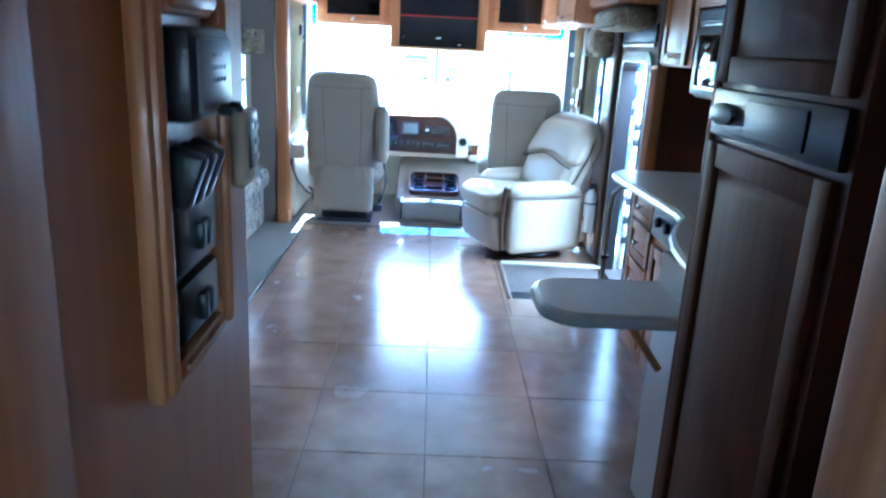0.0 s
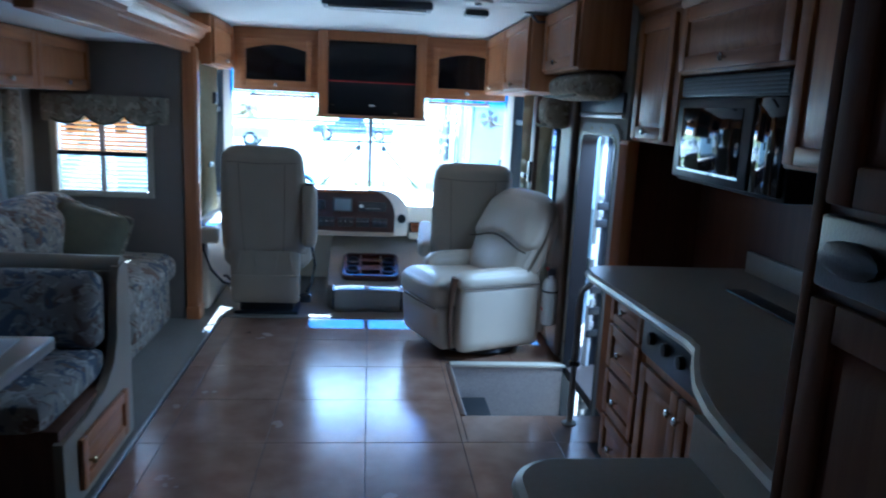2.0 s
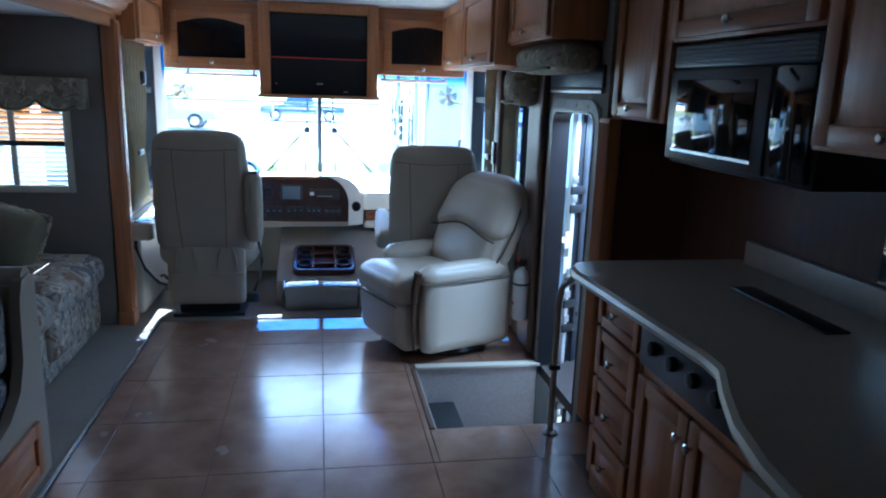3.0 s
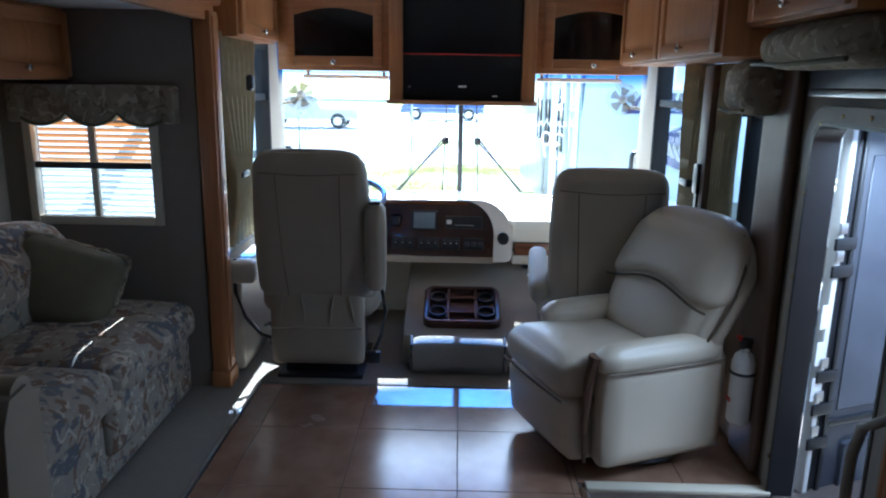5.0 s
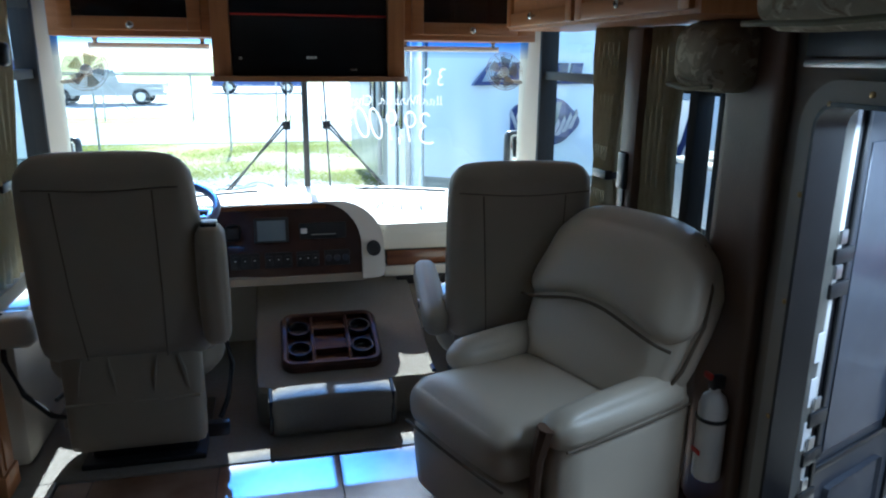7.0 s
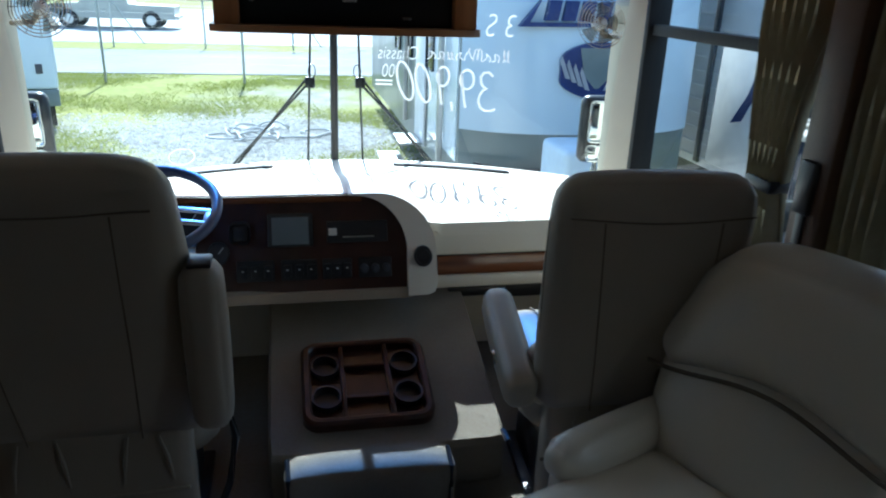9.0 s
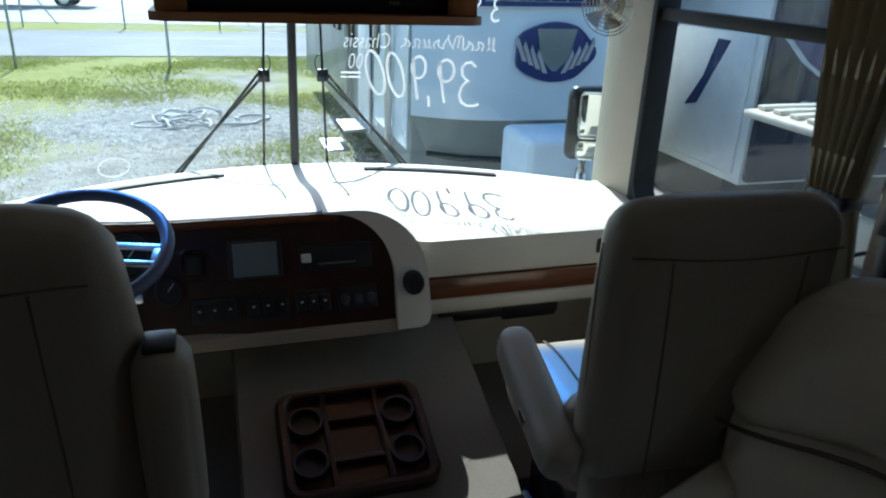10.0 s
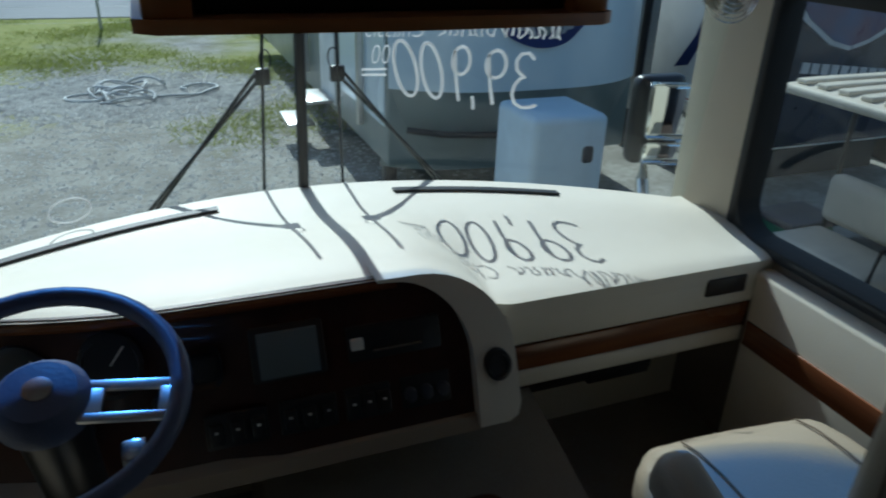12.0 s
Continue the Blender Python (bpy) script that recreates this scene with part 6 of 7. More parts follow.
L.new(ad2.outputs[0], rg.inputs["Value"])
gn = N.new("ShaderNodeTexNoise")
gn.inputs["Scale"].default_value, gn.inputs["Detail"].default_value = 6, 6
L.new(geo.outputs["Position"], gn.inputs["Vector"])
gc = N.new("ShaderNodeMix")
gc.data_type = "RGBA"
gc.inputs[6].default_value, gc.inputs[7].default_value = (0.17, 0.21, 0.04, 1), (0.36, 0.33, 0.12, 1)
L.new(gn.outputs["Fac"], gc.inputs[0])
mxg = N.new("ShaderNodeMix")
mxg.data_type = "RGBA"
L.new(rg.outputs[0], mxg.inputs[0]), L.new(prev, mxg.inputs[6]), L.new(gc.outputs[2], mxg.inputs[7]), L.new(mxg.outputs[2], bs.inputs["Base Color"])
bm = bmesh.new()
bmesh.ops.create_grid(bm, x_segments=60, y_segments=60, size=400)
bmesh.ops.translate(bm, verts=bm.verts[:], vec=(0, 0, GROUND))
structure("ground", bm, ground_mat, "grey gravel lot with patches of grass", "ground")
asphalt = material("sun_bleached_asphalt", (0.30, 0.30, 0.31), 0.9, 0, 30, 0.2, 0.3, 120, (1, 1, 1), (0.14, 0.14, 0.15), 0.4, 0.08)
concrete = material("pale_concrete", (0.50, 0.49, 0.48), 0.9, 0, 20, 0.2, 0.2, 90, (1, 1, 1), (0.33, 0.32, 0.31), 0.4, 0.08)
structure("road", boxm(-200, 200, 24.2, 30.2, GROUND - 0.1, GROUND + 0.02), asphalt, "pale grey asphalt road beyond the fence", "road")
structure("pavement", boxm(-200, 200, 33.0, 60.0, GROUND - 0.1, GROUND + 0.015), concrete, "pale concrete lot across the road", "pavement")
grass_mat = translucent("spring_grass", (0.28, 0.31, 0.075), 0.5)
mix_in = next(n for n in grass_mat.node_tree.nodes if n.type == "TEX_NOISE")
mix_in.inputs["Scale"].default_value = 1.5


def tufts(name, spots, label):
    """Grass blades as one sheet of thin leaves."""
    verts, faces = [], []
    for x, y, h in spots:
        for _ in range(7):
            a, b = random.uniform(0, math.pi), random.uniform(-0.10, 0.10)
            px, py = x + random.gauss(0, 0.12), y + random.gauss(0, 0.14)
            w = 0.010
            k = len(verts)
            dx, dy = math.cos(a) * w, math.sin(a) * w
            verts += [(px - dx, py - dy, GROUND), (px + dx, py + dy, GROUND), (px + b, py + random.uniform(-0.1, 0.1), GROUND + h * random.uniform(0.6, 1.2))]
            faces.append((k, k + 1, k + 2))
    me = bpy.data.meshes.new(name)
    me.from_pydata(verts, [], faces)
    me.materials.append(grass_mat)
    return tagged(new(name, me), label, "grass", "", "stuff")


rng = random.Random(5)
spots = []
while len(spots) < 9000:
    x, y = rng.uniform(-9, 4), rng.uniform(11.5, 24)
    dens = noise.noise(Vector((x * 0.45, y * 0.45, 3.0))) + 0.10 * (y - 16.5) / 3 + (0.25 if x < -2.6 else 0) - (0.7 if (x + 0.6) ** 2 / 5 + (y - 16.4) ** 2 / 2.2 < 1 else 0)
    if dens > 0.02 and rng.random() < dens * 1.5:
        spots.append((x, y, rng.uniform(0.02, 0.075)))
tufts("grass", spots, "uneven green and yellowing grass patches")
pebble_mat = material("pale_gravel_stone", (0.58, 0.565, 0.525), 0.9, 0, 9, 0.8, 0.0, 60, (1, 1, 1), (0.26, 0.25, 0.24))
verts, faces = [], []
for k in range(22000):
    x, y = (rng.uniform(-6, 3), rng.uniform(9.2, 18.5)) if k < 16000 else (rng.gauss(-0.7, 0.9), rng.gauss(16.4, 0.5))
    r = rng.uniform(0.010, 0.040)
    if (x + 0.6) ** 2 / 5 + (y - 16.4) ** 2 / 2.2 < 1: r *= 1.8
    k = len(verts)
    a = rng.uniform(0, 3)
    verts += [(x + r * math.cos(a + q), y + r * math.sin(a + q), GROUND) for q in (0, 1.57, 3.14, 4.71)] + [(x, y, GROUND + r * 0.45)]
    faces += [(k, k + 1, k + 4), (k + 1, k + 2, k + 4), (k + 2, k + 3, k + 4), (k + 3, k, k + 4)]
me = bpy.data.meshes.new("gravel")
me.from_pydata(verts, [], faces)
me.materials.append(pebble_mat)
tagged(new("gravel", me), "loose pale gravel stones", "gravel", "", "stuff")
hose_mat = material("pale_grey_hose", (0.55, 0.56, 0.57), 0.6, 0, 20, 0.1, 0.0)
for k in range(6):
    hx, hy, a, pts = rng.uniform(-1.5, 0.1), rng.uniform(15.8, 16.8), rng.uniform(0, 6), []
    bend = rng.uniform(-0.5, 0.5)
    for i in range(34):
        pts.append((hx, hy, GROUND + 0.03 + 0.02 * k * abs(math.sin(0.4 * i + k))))
        bend += rng.uniform(-0.16, 0.16) - 0.10 * bend
        a += bend * 0.7 + 0.22
        hx, hy = hx + 0.085 * math.cos(a), hy + 0.06 * math.sin(a)
    solid("hose", tubem(pts, 0.020, 6), hose_mat, "pale tangled hose lying on the gravel", "hose", "hoses on the gravel")

steel = material("galvanised_fence_steel", (0.45, 0.46, 0.46), 0.45, 0.8, 20, 0.1, 0.0)
def fence(name, y, x0, x1, step, h, label, brace):
    f = thing(name, ((x0 + x1) / 2, y, GROUND), label, "fence")
    n = int((x1 - x0) / step)
    for i in range(n + 1):
        x = x0 + step * i
        part("post", tubem([(x, y, GROUND), (x, y, GROUND + h)], 0.03, 6), steel, f)
        if brace and i % 2 == 0:
            part("brace", tubem([(x, y, GROUND + h * 0.95), (x + 1.0, y, GROUND + 0.1)], 0.02, 5), steel, f)
    part("top_rail", tubem([(x0, y, GROUND + h), (x1, y, GROUND + h)], 0.02, 5), steel, f)
    bm = bmesh.new()
    for k in range(1, 12):
        z = GROUND + h * k / 12
        tube(bm, [(x0, y, z), (x1, y, z)], 0.0025, 3)
    part("wire", bm, steel, f)
fence("fence", 22.4, -26, 12, 3.1, 1.9, "galvanised chain-link fence beside the road", False)
fence("fence", 31.4, -30, 20, 3.0, 1.7, "galvanised chain-link fence across the road", True)

car_paint = material("silver_truck_paint", (0.42, 0.42, 0.40), 0.3, 0.4, 10, 0.05, 0.0, coat=0.4)
dark_glass = material("dark_vehicle_glass", (0.02, 0.025, 0.03), 0.08, 0, 10, 0.05, 0.0)
def truck(x, y, turn, paint, label):
    t = thing("pickup_truck", (x, y, GROUND), label, "pickup truck", "parked vehicles", turn=turn)
    prof = [(-2.7, 0.45), (-2.7, 1.0), (-0.8, 1.05), (-0.6, 1.62), (0.75, 1.65), (1.25, 1.08), (2.4, 1.0), (2.65, 0.85), (2.65, 0.45)]
    part("body", prismm(prof, -0.9, 0.9, "y"), paint, t)
    part("side_window", boxm(-0.55, 0.85, -0.91, -0.89, 1.12, 1.52, 0.02), dark_glass, t)
    part("bumper", boxm(2.6, 2.78, -0.85, 0.85, 0.45, 0.62, 0.03), chrome, t)
    part("bumper", boxm(-2.85, -2.68, -0.85, 0.85, 0.45, 0.62, 0.03), chrome, t)
    for wx in (-1.7, 1.7):
        for wy in (-0.86, 0.86):
            bm = lathe(bmesh.new(), [(0.20, -0.12), (0.38, -0.12), (0.40, 0), (0.38, 0.12), (0.20, 0.12)], sides=22)
            bm.transform(Matrix.Translation((wx, wy, 0.40)) @ Matrix.Rotation(radians(90), 4, "X"))
            w = part("tyre", bm, rubber, t)
            bm = lathe(bmesh.new(), [(0.06, -0.13), (0.21, -0.125), (0.21, 0.125), (0.06, 0.13)], sides=16)
            bm.transform(Matrix.Translation((wx, wy, 0.40)) @ Matrix.Rotation(radians(90), 4, "X"))
            sub("rim", bm, aluminium, w, t)
    return t
truck(-7.8, 40.5, 180, car_paint, "tan and silver pickup truck parked across the road")
truck(-1.0, 50, 180, material("blue_truck_paint", (0.05, 0.09, 0.25), 0.3, 0.3, 10, 0.05, 0.0, coat=0.4), "dark blue pickup truck parked far across the road")
truck(7.0, 47, 180, material("white_truck_paint", (0.7, 0.7, 0.7), 0.35, 0.1, 10, 0.05, 0.0, coat=0.4), "white pickup truck parked far across the road")
truck(-18.0, 46, 180, material("dark_truck_paint", (0.06, 0.06, 0.07), 0.3, 0.3, 10, 0.05, 0.0, coat=0.4), "dark pickup truck parked far across the road")

# neighbouring recreational vehicles
blue_cap = material("pale_blue_gelcoat", (0.66, 0.76, 0.83), 0.25, 0, 4, 0.05, 0.0, 50, (1, 1, 1), (0.58, 0.69, 0.77), 0.5, 0.06, coat=0.4)
grey_cap = material("slate_gelcoat", (0.19, 0.23, 0.23), 0.35, 0, 6, 0.08, 0.0, coat=0.2)
rv_white = material("white_corrugated_siding", (0.84, 0.85, 0.85), 0.4, 0, 8, 0.05, 0.0)
rv_dark = material("navy_gelcoat", (0.022, 0.026, 0.045), 0.22, 0, 5, 0.1, 0.0, coat=0.4)
silver_art = material("silver_graphic", (0.45, 0.47, 0.52), 0.3, 0.3, 6, 0.1, 0.0)
navy_art = material("navy_graphic", (0.02, 0.04, 0.16), 0.3, 0, 6, 0.1, 0.0)

fw = thing("fifth_wheel", (2.9, 12, GROUND), "pale blue fronted fifth-wheel camper with winged emblem", "camper", "parked campers")
FX0, FX1, FYF = 1.55, 4.05, 11.0
bm = bmesh.new()
n, m = 20, 8
rows = []
for j in range(m + 1):
    z = 0.16 + (3.0 - 0.16) * j / m
    rows.append([bm.verts.new((FX0 + (FX1 - FX0) * i / n, FYF + 0.35 * abs(2 * i / n - 1) ** 3 + 0.08 * j / m, z)) for i in range(n + 1)])
for A, B in zip(rows, rows[1:]):
    for i in range(n): bm.faces.new((A[i], A[i + 1], B[i + 1], B[i]))
part("front_cap", bm, blue_cap, fw, "curved pale blue front cap")
bm = bmesh.new()
rows = []
for j in range(4):
    z = -0.62 + (0.155 + 0.62) * j / 3
    rows.append([bm.verts.new((FX0 + (FX1 - FX0) * i / n, FYF + 0.02 + 0.35 * abs(2 * i / n - 1) ** 3 + 0.25 * (1 - j / 3), z)) for i in range(n + 1)])
for A, B in zip(rows, rows[1:]):
    for i in range(n): bm.faces.new((A[i], A[i + 1], B[i + 1], B[i]))
part("lower_cap", bm, grey_cap, fw, "slate grey lower front")
part("body", boxm(FX0, FX1, FYF + 0.36, 19.5, -0.55, 3.0, 0.03), grey_cap, fw)
part("side_panel", boxm(FX0 - 0.012, FX0, FYF + 0.45, 13.0, -0.2, 2.6), blue_cap, fw, "pale blue side panel")
part("side_door", boxm(FX0 - 0.03, FX0 - 0.01, 13.2, 13.9, -0.45, 1.45, 0.02), rv_white, fw, "white entry door")
for k in range(2):
    part("entry_step", boxm(FX0 - 0.55 + 0.22 * k, FX0 - 0.25 + 0.22 * k, 13.25, 13.85, GROUND + 0.28 + 0.24 * k, GROUND + 0.32 + 0.24 * k, 0.01), aluminium, fw, "folding metal step")
part("awning_arm", tubem([(FX0 - 0.05, 12.1, -0.35), (FX0 - 0.06, 12.1, 2.2)], 0.035, 6), aluminium, fw)
part("awning_arm", tubem([(FX0 - 0.05, 14.6, -0.35), (FX0 - 0.06, 14.6, 2.2)], 0.035, 6), aluminium, fw)
for y in (12.7, 14.3, 15.4):
    part("side_window", boxm(FX0 - 0.025, FX0, y, y + 0.5, 0.55, 1.25, 0.03), dark_glass, fw)
part("landing_leg", boxm(FX0 + 0.05, FX0 + 0.17, 11.6, 11.72, GROUND, -0.5, 0.01), black_plastic, fw)
part("landing_leg", boxm(FX1 - 0.17, FX1 - 0.05, 11.6, 11.72, GROUND, -0.5, 0.01), black_plastic, fw)
part("grille_slot", tubem([(FX0 + 0.15, FYF + 0.28, -0.20), (2.0, FYF + 0.12, -0.22), (2.5, FYF + 0.09, -0.25)], 0.03, 8), black_plastic, fw, "dark moulded slot")
em = 2.82
out = [(em + 0.40 * math.cos(a) * (1 + 0.06 * math.cos(5 * a)), 0.79 + 0.27 * math.sin(a)) for a in [2 * math.pi * i / 36 for i in range(36)]]
part("emblem", prismm(out, FYF - 0.02, FYF + 0.05, "y"), navy_art, fw, "oval dark emblem with silver wing slivers")
part("emblem_centre", prismm([(em - 0.20, 1.0), (em + 0.20, 1.0), (em + 0.14, 0.74), (em + 0.02, 0.62), (em - 0.02, 0.62), (em - 0.14, 0.74)], FYF - 0.028, FYF, "y"), grey_cap, fw, "slate shield shape")
for s in (-1, 1):
    for k in range(4):
        x0, z0 = em + s * (0.07 + 0.07 * k), 0.60 + 0.035 * k
        part("emblem_wing", prismm([(x0, z0), (x0 + s * 0.10, z0 + 0.22), (x0 + s * 0.115, z0 + 0.17), (x0 + s * 0.05, z0 + 0.01)], FYF - 0.034, FYF, "y"), silver_art, fw, "silver wing sliver")
for i in range(6):
    x = 2.25 + 0.17 * i
    part("name_bar", prismm([(x, 1.24), (x + 0.12, 1.24), (x + 0.15, 1.42), (x + 0.03, 1.42)], FYF - 0.025, FYF + 0.06, "y"), navy_art, fw, "navy name graphic block")
part("name_swoosh", prismm([(2.0, 1.18), (3.35, 1.20), (3.35, 1.23), (2.1, 1.22), (2.2, 1.42)], FYF - 0.02, FYF + 0.06, "y"), navy_art, fw, "navy swoosh graphic")
tank = thing("plastic_tank", (2.3, 9.9, GROUND), "pale blue plastic tank standing on the gravel", "tank")
part("body", boxm(2.02, 2.62, 9.6, 10.2, GROUND, 0.32, 0.06, 3), material("pale_blue_plastic", (0.64, 0.75, 0.84), 0.45, 0, 6, 0.05, 0.0), tank)
part("handle_slot", boxm(2.42, 2.50, 9.59, 9.61, -0.02, 0.10, 0.02), dark_grey, tank, "dark handle slot")

tr = thing("toy_hauler", (6.1, 13, GROUND), "white-sided camper with a dark navy front cap", "camper", "parked campers")
TX0, TX1, TY0 = 4.85, 7.35, 10.6
part("body", boxm(TX0, TX1, TY0 + 0.05, 20.0, -0.50, 2.8, 0.03), rv_white, tr)
part("front_cap", boxm(TX0 + 0.02, TX1 - 0.02, TY0 - 0.05, TY0 + 0.045, -0.45, 2.75, 0.04), rv_dark, tr, "navy front cap")
part("crest", prismm([(4.95, 1.0), (6.62, 0.86), (6.45, 0.70), (6.10, 0.54), (5.86, 0.48), (5.60, 0.54), (5.22, 0.76)], TY0 - 0.065, TY0 - 0.05, "y"), silver_art, tr, "silver-edged crest graphic")
part("crest_field", prismm([(5.06, 0.98), (6.52, 0.86), (6.38, 0.73), (6.07, 0.575), (5.86, 0.52), (5.64, 0.575), (5.30, 0.77)], TY0 - 0.072, TY0 - 0.064, "y"), material("plum_crest_graphic", (0.11, 0.05, 0.09), 0.3, 0, 3, 0.9, 0.0, 50, (1, 1, 1), (0.06, 0.10, 0.22)), tr, "plum and blue crest field")
for i in range(9):
    x = 5.33 + 0.128 * i
    part("name_bar", prismm([(x, 0.385 - 0.012 * i), (x + 0.10, 0.376 - 0.012 * i), (x + 0.095, 0.276 - 0.012 * i), (x - 0.005, 0.285 - 0.012 * i)], TY0 - 0.06, TY0 - 0.048, "y"), silver_art, tr, "small silver letter block")
for k in range(18):
    z = -0.4 + 0.17 * k
    part("siding_rib", boxm(TX0 - 0.012, TX0, 11.9, 19.9, z, z + 0.02), rv_white, tr)
part("ramp_panel", boxm(TX0 - 0.03, TX0 - 0.005, 10.75, 12.1, -0.40, 1.0, 0.02), rv_white, tr, "white side panel with swoosh")
part("swoosh", prismm([(11.1, 0.9), (11.5, 0.2), (11.7, 0.15), (11.45, 0.5), (11.3, 0.9)], TX0 - 0.04, TX0 - 0.03, "x"), navy_art, tr, "dark swoosh graphic")
part("vertical_trim", boxm(TX0 - 0.04, TX0, 12.25, 12.35, -0.45, 2.7, 0.01), dark_grey, tr)
part("side_window", boxm(TX0 - 0.02, TX0, 14.0, 15.0, 0.9, 1.6, 0.03), dark_glass, tr)
part("skirt", boxm(TX0 + 0.1, TX1 - 0.1, TY0 + 0.4, 19.5, GROUND, -0.5), black_plastic, tr)

t2 = thing("toy_hauler", (8.7, 13, GROUND), "dark navy fronted camper beside the white one", "camper", "parked campers")
part("body", boxm(7.5, 10.0, 10.55, 20.0, -0.50, 2.8, 0.03), rv_white, t2)
part("front_cap", boxm(7.52, 9.98, 10.45, 10.545, -0.45, 2.75, 0.04), rv_dark, t2, "navy front cap")
part("skirt", boxm(7.6, 9.9, 10.8, 19.5, GROUND, -0.5), black_plastic, t2)
lr = thing("camper_trailer", (-3.75, 17.0, GROUND), "pale blue-white camper parked along the lot", "camper", "parked campers", turn=17)
part("body", boxm(-2.5, 0.0, 0.0, 8.0, 0.65, 3.5, 0.06, 3), blue_cap, lr)
part("lower_band", boxm(-2.49, -0.01, 0.01, 7.9, 0.38, 0.648, 0.02), grey_cap, lr)
part("swoosh", prismm([(-1.2, 2.95), (-0.6, 2.15), (-0.2, 2.0), (-0.7, 2.5), (-1.0, 3.05)], -0.03, 0.0, "y"), navy_art, lr)
part("marker", boxm(-0.3, -0.2, -0.02, 0.01, 0.9, 1.05, 0.005), dark_grey, lr)
part("window", boxm(-2.1, -1.2, -0.02, 0.01, 1.65, 2.25, 0.03), dark_glass, lr)
part("underbody", boxm(-2.4, -0.1, 0.4, 7.5, 0.0, 0.38), black_plastic, lr)
lr2 = thing("motorhome", (-4.2, 6, GROUND), "pale blue-white motorhome parked on the driver side", "motorhome", "parked campers")
part("body", boxm(-6.0, -3.4, 3.0, 11.5, -0.55, 2.5, 0.08, 3), rv_white, lr2)
part("stripe", boxm(-3.402, -3.39, 3.2, 11.3, 0.2, 0.55), blue_cap, lr2, "pale blue stripe")
part("swoosh", prismm([(8.5, 0.1), (10.8, 1.2), (11.2, 1.25), (10.2, 0.7), (9.2, 0.05)], -3.40, -3.385, "x"), grey_cap, lr2)
part("window", boxm(-3.41, -3.385, 9.8, 11.0, 1.0, 1.7, 0.04), dark_glass, lr2)
part("window", boxm(-3.41, -3.385, 6.0, 7.2, 1.0, 1.7, 0.04), dark_glass, lr2)
part("underbody", boxm(-5.9, -3.5, 3.3, 11.2, GROUND, -0.55), black_plastic, lr2)

rr_ = thing("motorhome", (4.6, 3, GROUND), "white motorhome with red stripe beside the entry door", "motorhome", "parked campers")
beige_paint = material("beige_lower_paint", (0.50, 0.44, 0.38), 0.35, 0, 8, 0.05, 0.0, coat=0.3)
red_paint = material("dark_red_stripe", (0.28, 0.03, 0.035), 0.3, 0, 8, 0.05, 0.0, coat=0.3)
part("body", boxm(3.37, 5.85, -3.0, 7.60, -0.60, 2.4, 0.05, 3), rv_white, rr_)
part("lower_side", boxm(3.355, 3.37, -2.9, 7.5, -0.58, 0.30), beige_paint, rr_)
part("red_stripe", boxm(3.35, 3.37, -2.9, 7.5, 0.42, 0.56), red_paint, rr_)
part("thin_stripe", boxm(3.348, 3.37, -2.9, 7.5, -0.04, -0.01), rv_white, rr_)
part("end_panel", boxm(3.42, 5.8, 7.60, 7.62, -0.5, 2.2), dark_grey, rr_)
part("marker_light", boxm(3.335, 3.375, 7.50, 7.64, 0.16, 0.32, 0.01), material("amber_lens", (0.8, 0.25, 0.02), 0.2, 0, 8, 0.05, 0.0), rr_, "amber marker lens")
part("tail_light", boxm(3.335, 3.375, 7.50, 7.64, -0.06, 0.13, 0.01), red_plastic, rr_, "red tail lens")
part("underbody", boxm(3.5, 5.7, -2.8, 7.3, GROUND, -0.6), black_plastic, rr_)

cart_cream = material("cream_cart_plastic", (0.62, 0.56, 0.46), 0.45, 0, 8, 0.08, 0.0)
gc_ = thing("golf_cart", (3.6, 8.3, GROUND), "cream golf cart with ribbed roof and padded seats", "golf cart")
part("roof", cushm(3.02, 5.0, 7.72, 8.60, 0.68, 0.745, 0.03, (0, 0, 0.02)), cart_cream, gc_, "cream ribbed roof")
for k in range(6):
    part("roof_rib", cushm(3.08, 4.95, 7.76 + 0.14 * k, 7.84 + 0.14 * k, 0.74, 0.775, 0.014), cart_cream, gc_)
part("chassis", boxm(3.05, 5.4, 7.80, 8.52, -0.72, -0.45, 0.05, 3), black_plastic, gc_)
part("seat", cushm(4.05, 4.55, 7.80, 8.52, -0.32, -0.16, 0.05, (0, 0, 0.02)), cart_cream, gc_, "cream seat cushion")
part("seat_back", cushm(3.52, 3.64, 7.80, 8.52, -0.14, 0.17, 0.05, (0.02, 0, 0)), cart_cream, gc_, "cream seat back")
part("seat_base", boxm(3.15, 4.6, 7.82, 8.50, -0.46, -0.30, 0.03), black_plastic, gc_)
part("seat", cushm(3.08, 3.54, 7.80, 8.52, -0.30, -0.17, 0.05, (0, 0, 0.02)), cart_cream, gc_, "cream rear-facing seat")
for x in (3.6, 4.9):
    for y in (7.79, 8.53):
        part("roof_post", tubem([(x, y, -0.5), (x + 0.02, y, 0.70)], 0.016, 6), black_plastic, gc_)
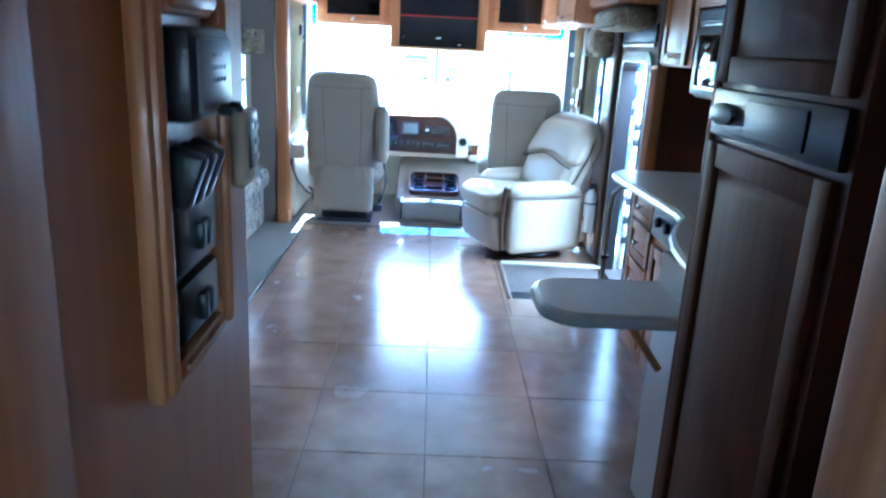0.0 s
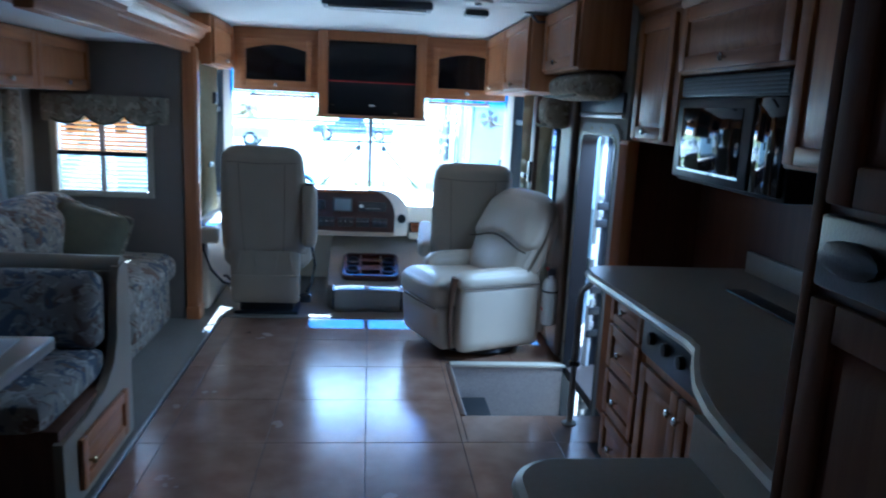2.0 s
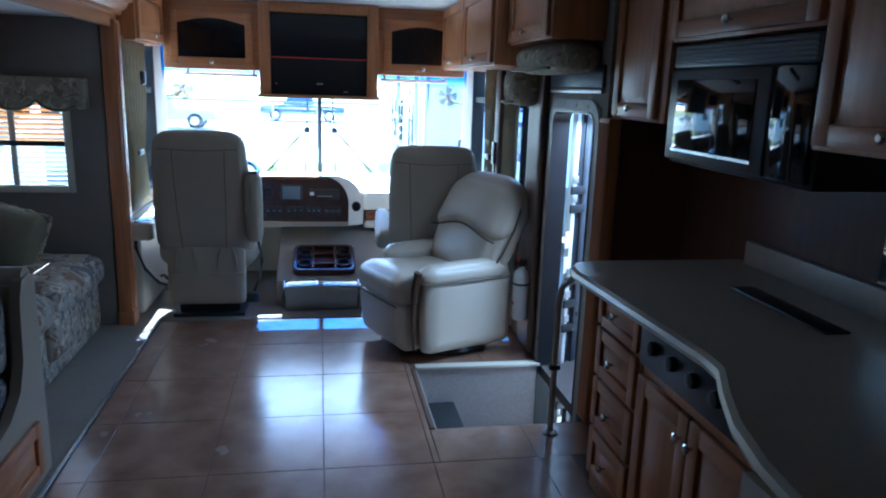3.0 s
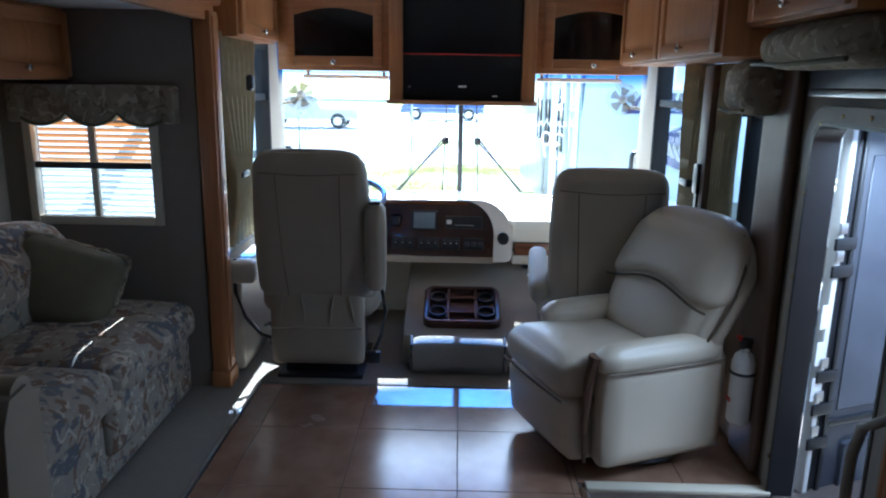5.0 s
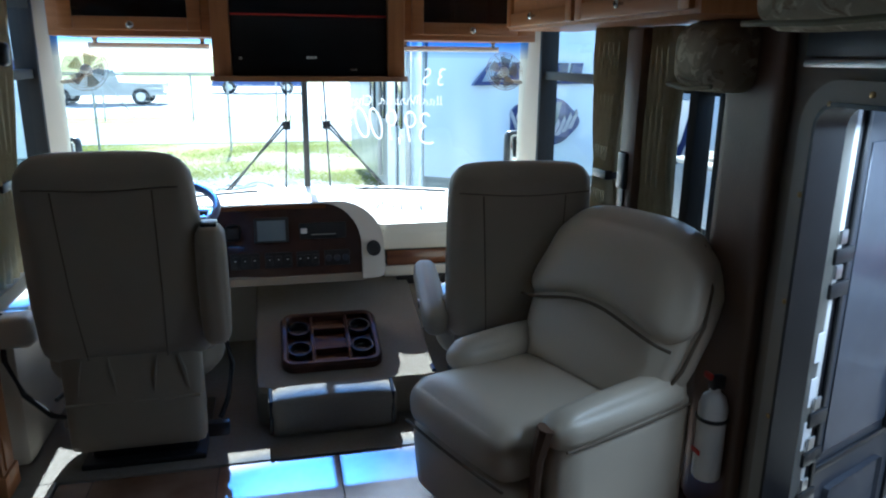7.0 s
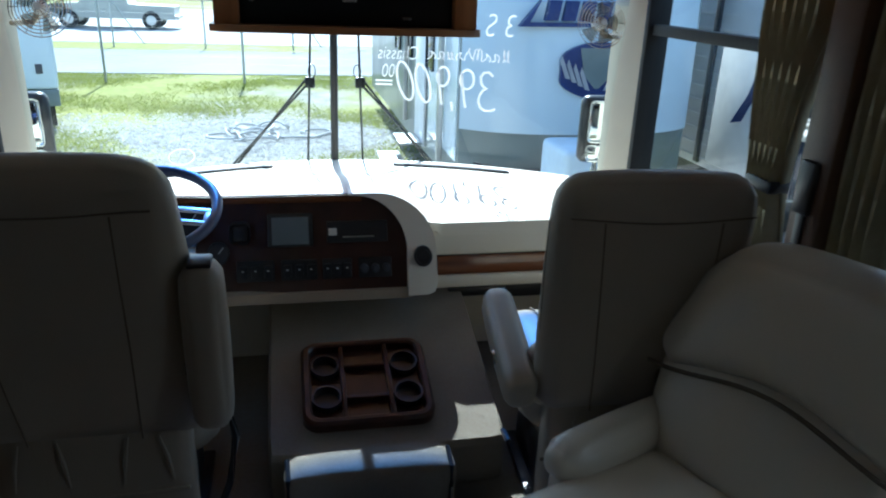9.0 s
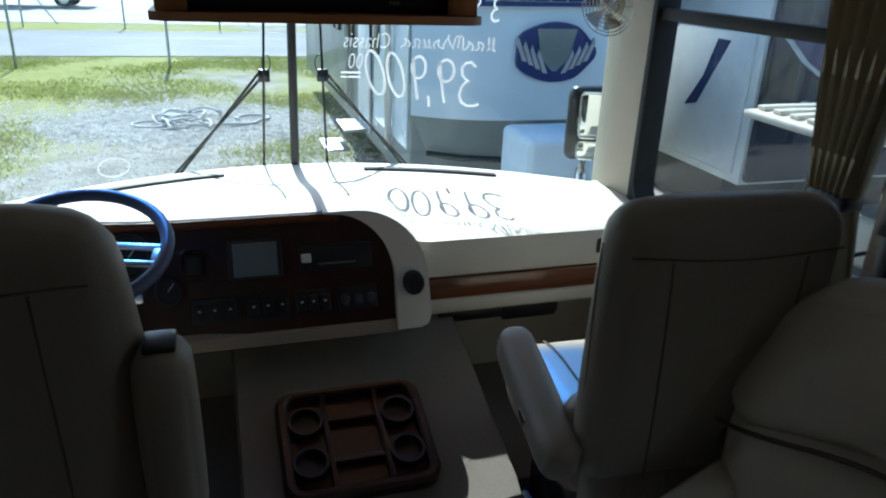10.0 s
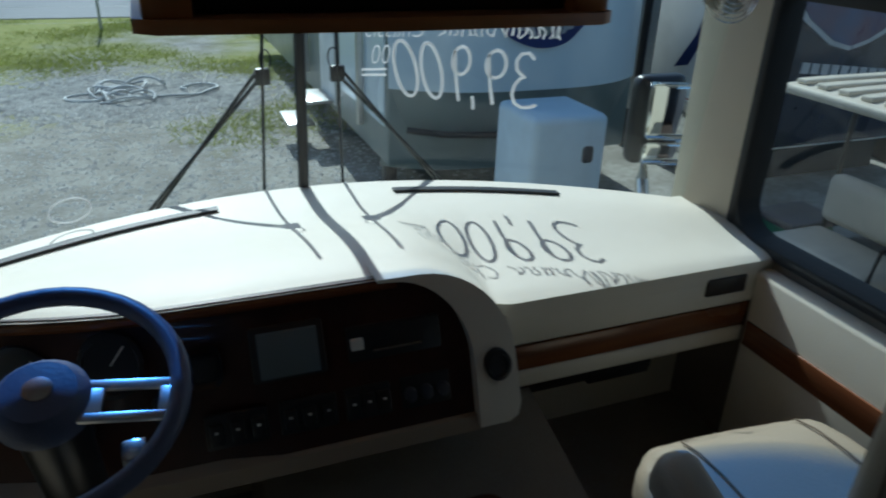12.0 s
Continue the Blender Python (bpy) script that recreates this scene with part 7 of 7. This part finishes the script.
part("steering_wheel", tubem([(4.80 + 0.05 * math.sin(a), 8.3 + 0.17 * math.cos(a), 0.12 + 0.16 * math.sin(a)) for a in [2 * math.pi * i / 20 for i in range(20)]], 0.014, 6, True), black_plastic, gc_)
part("arm_rail", tubem([(3.12, 7.80, -0.20), (3.16, 7.80, 0.0), (3.55, 7.80, 0.03)], 0.014, 6), black_plastic, gc_)
for wx in (3.4, 5.1):
    for wy in (7.84, 8.48):
        bm = lathe(bmesh.new(), [(0.09, -0.09), (0.21, -0.09), (0.22, 0), (0.21, 0.09), (0.09, 0.09)], sides=18)
        bm.transform(Matrix.Translation((wx, wy, GROUND + 0.22)) @ Matrix.Rotation(radians(90), 4, "X"))
        part("tyre", bm, rubber, gc_)
bin_ = thing("storage_bin", (3.70, 8.82, GROUND), "green storage bin with a dark lid beside the golf cart", "storage bin")
part("body", boxm(3.50, 3.90, 8.66, 8.98, GROUND, -0.30, 0.03), material("green_bin_plastic", (0.02, 0.13, 0.06), 0.4, 0, 8, 0.08, 0.0), bin_)
part("lid", boxm(3.48, 3.92, 8.64, 9.0, -0.30, -0.24, 0.02), dark_grey, bin_)

# ---- floor tiles ----
PITCH, ROW = 0.44, 0.478
tile_cache = {}


def tile_piece(rect):
    x0, x1, y0, y1 = rect
    w, h = round(x1 - x0, 3), round(y1 - y0, 3)
    if w < 0.012 or h < 0.012:
        return
    if (w, h) not in tile_cache:
        ob = finish("tile", boxm(-w / 2 + 0.0015, w / 2 - 0.0015, -h / 2 + 0.0015, h / 2 - 0.0015, -0.006, 0.0, 0.001, 1), tile_mat, False)
        tile_cache[(w, h)] = ob.data
    else:
        ob = new("tile", tile_cache[(w, h)])
    ob.parent = floor
    ob.location = ((x0 + x1) / 2, (y0 + y1) / 2, random.uniform(-0.0004, 0.0004))


for i in range(-3, 5):
    for j in range(-12, 4):
        x0, y0 = 0.108 + PITCH * i, 4.52 + ROW * j
        r = (max(-0.888, x0), min(1.13 if y0 < 3.6 else 1.298, x0 + PITCH), max(-1.0, y0), min(5.935, y0 + ROW))
        if r[0] < r[1] and r[2] < r[3]:
            for q in cut(r, (0.575, 1.31, 4.33, 5.075)):
                tile_piece(q)
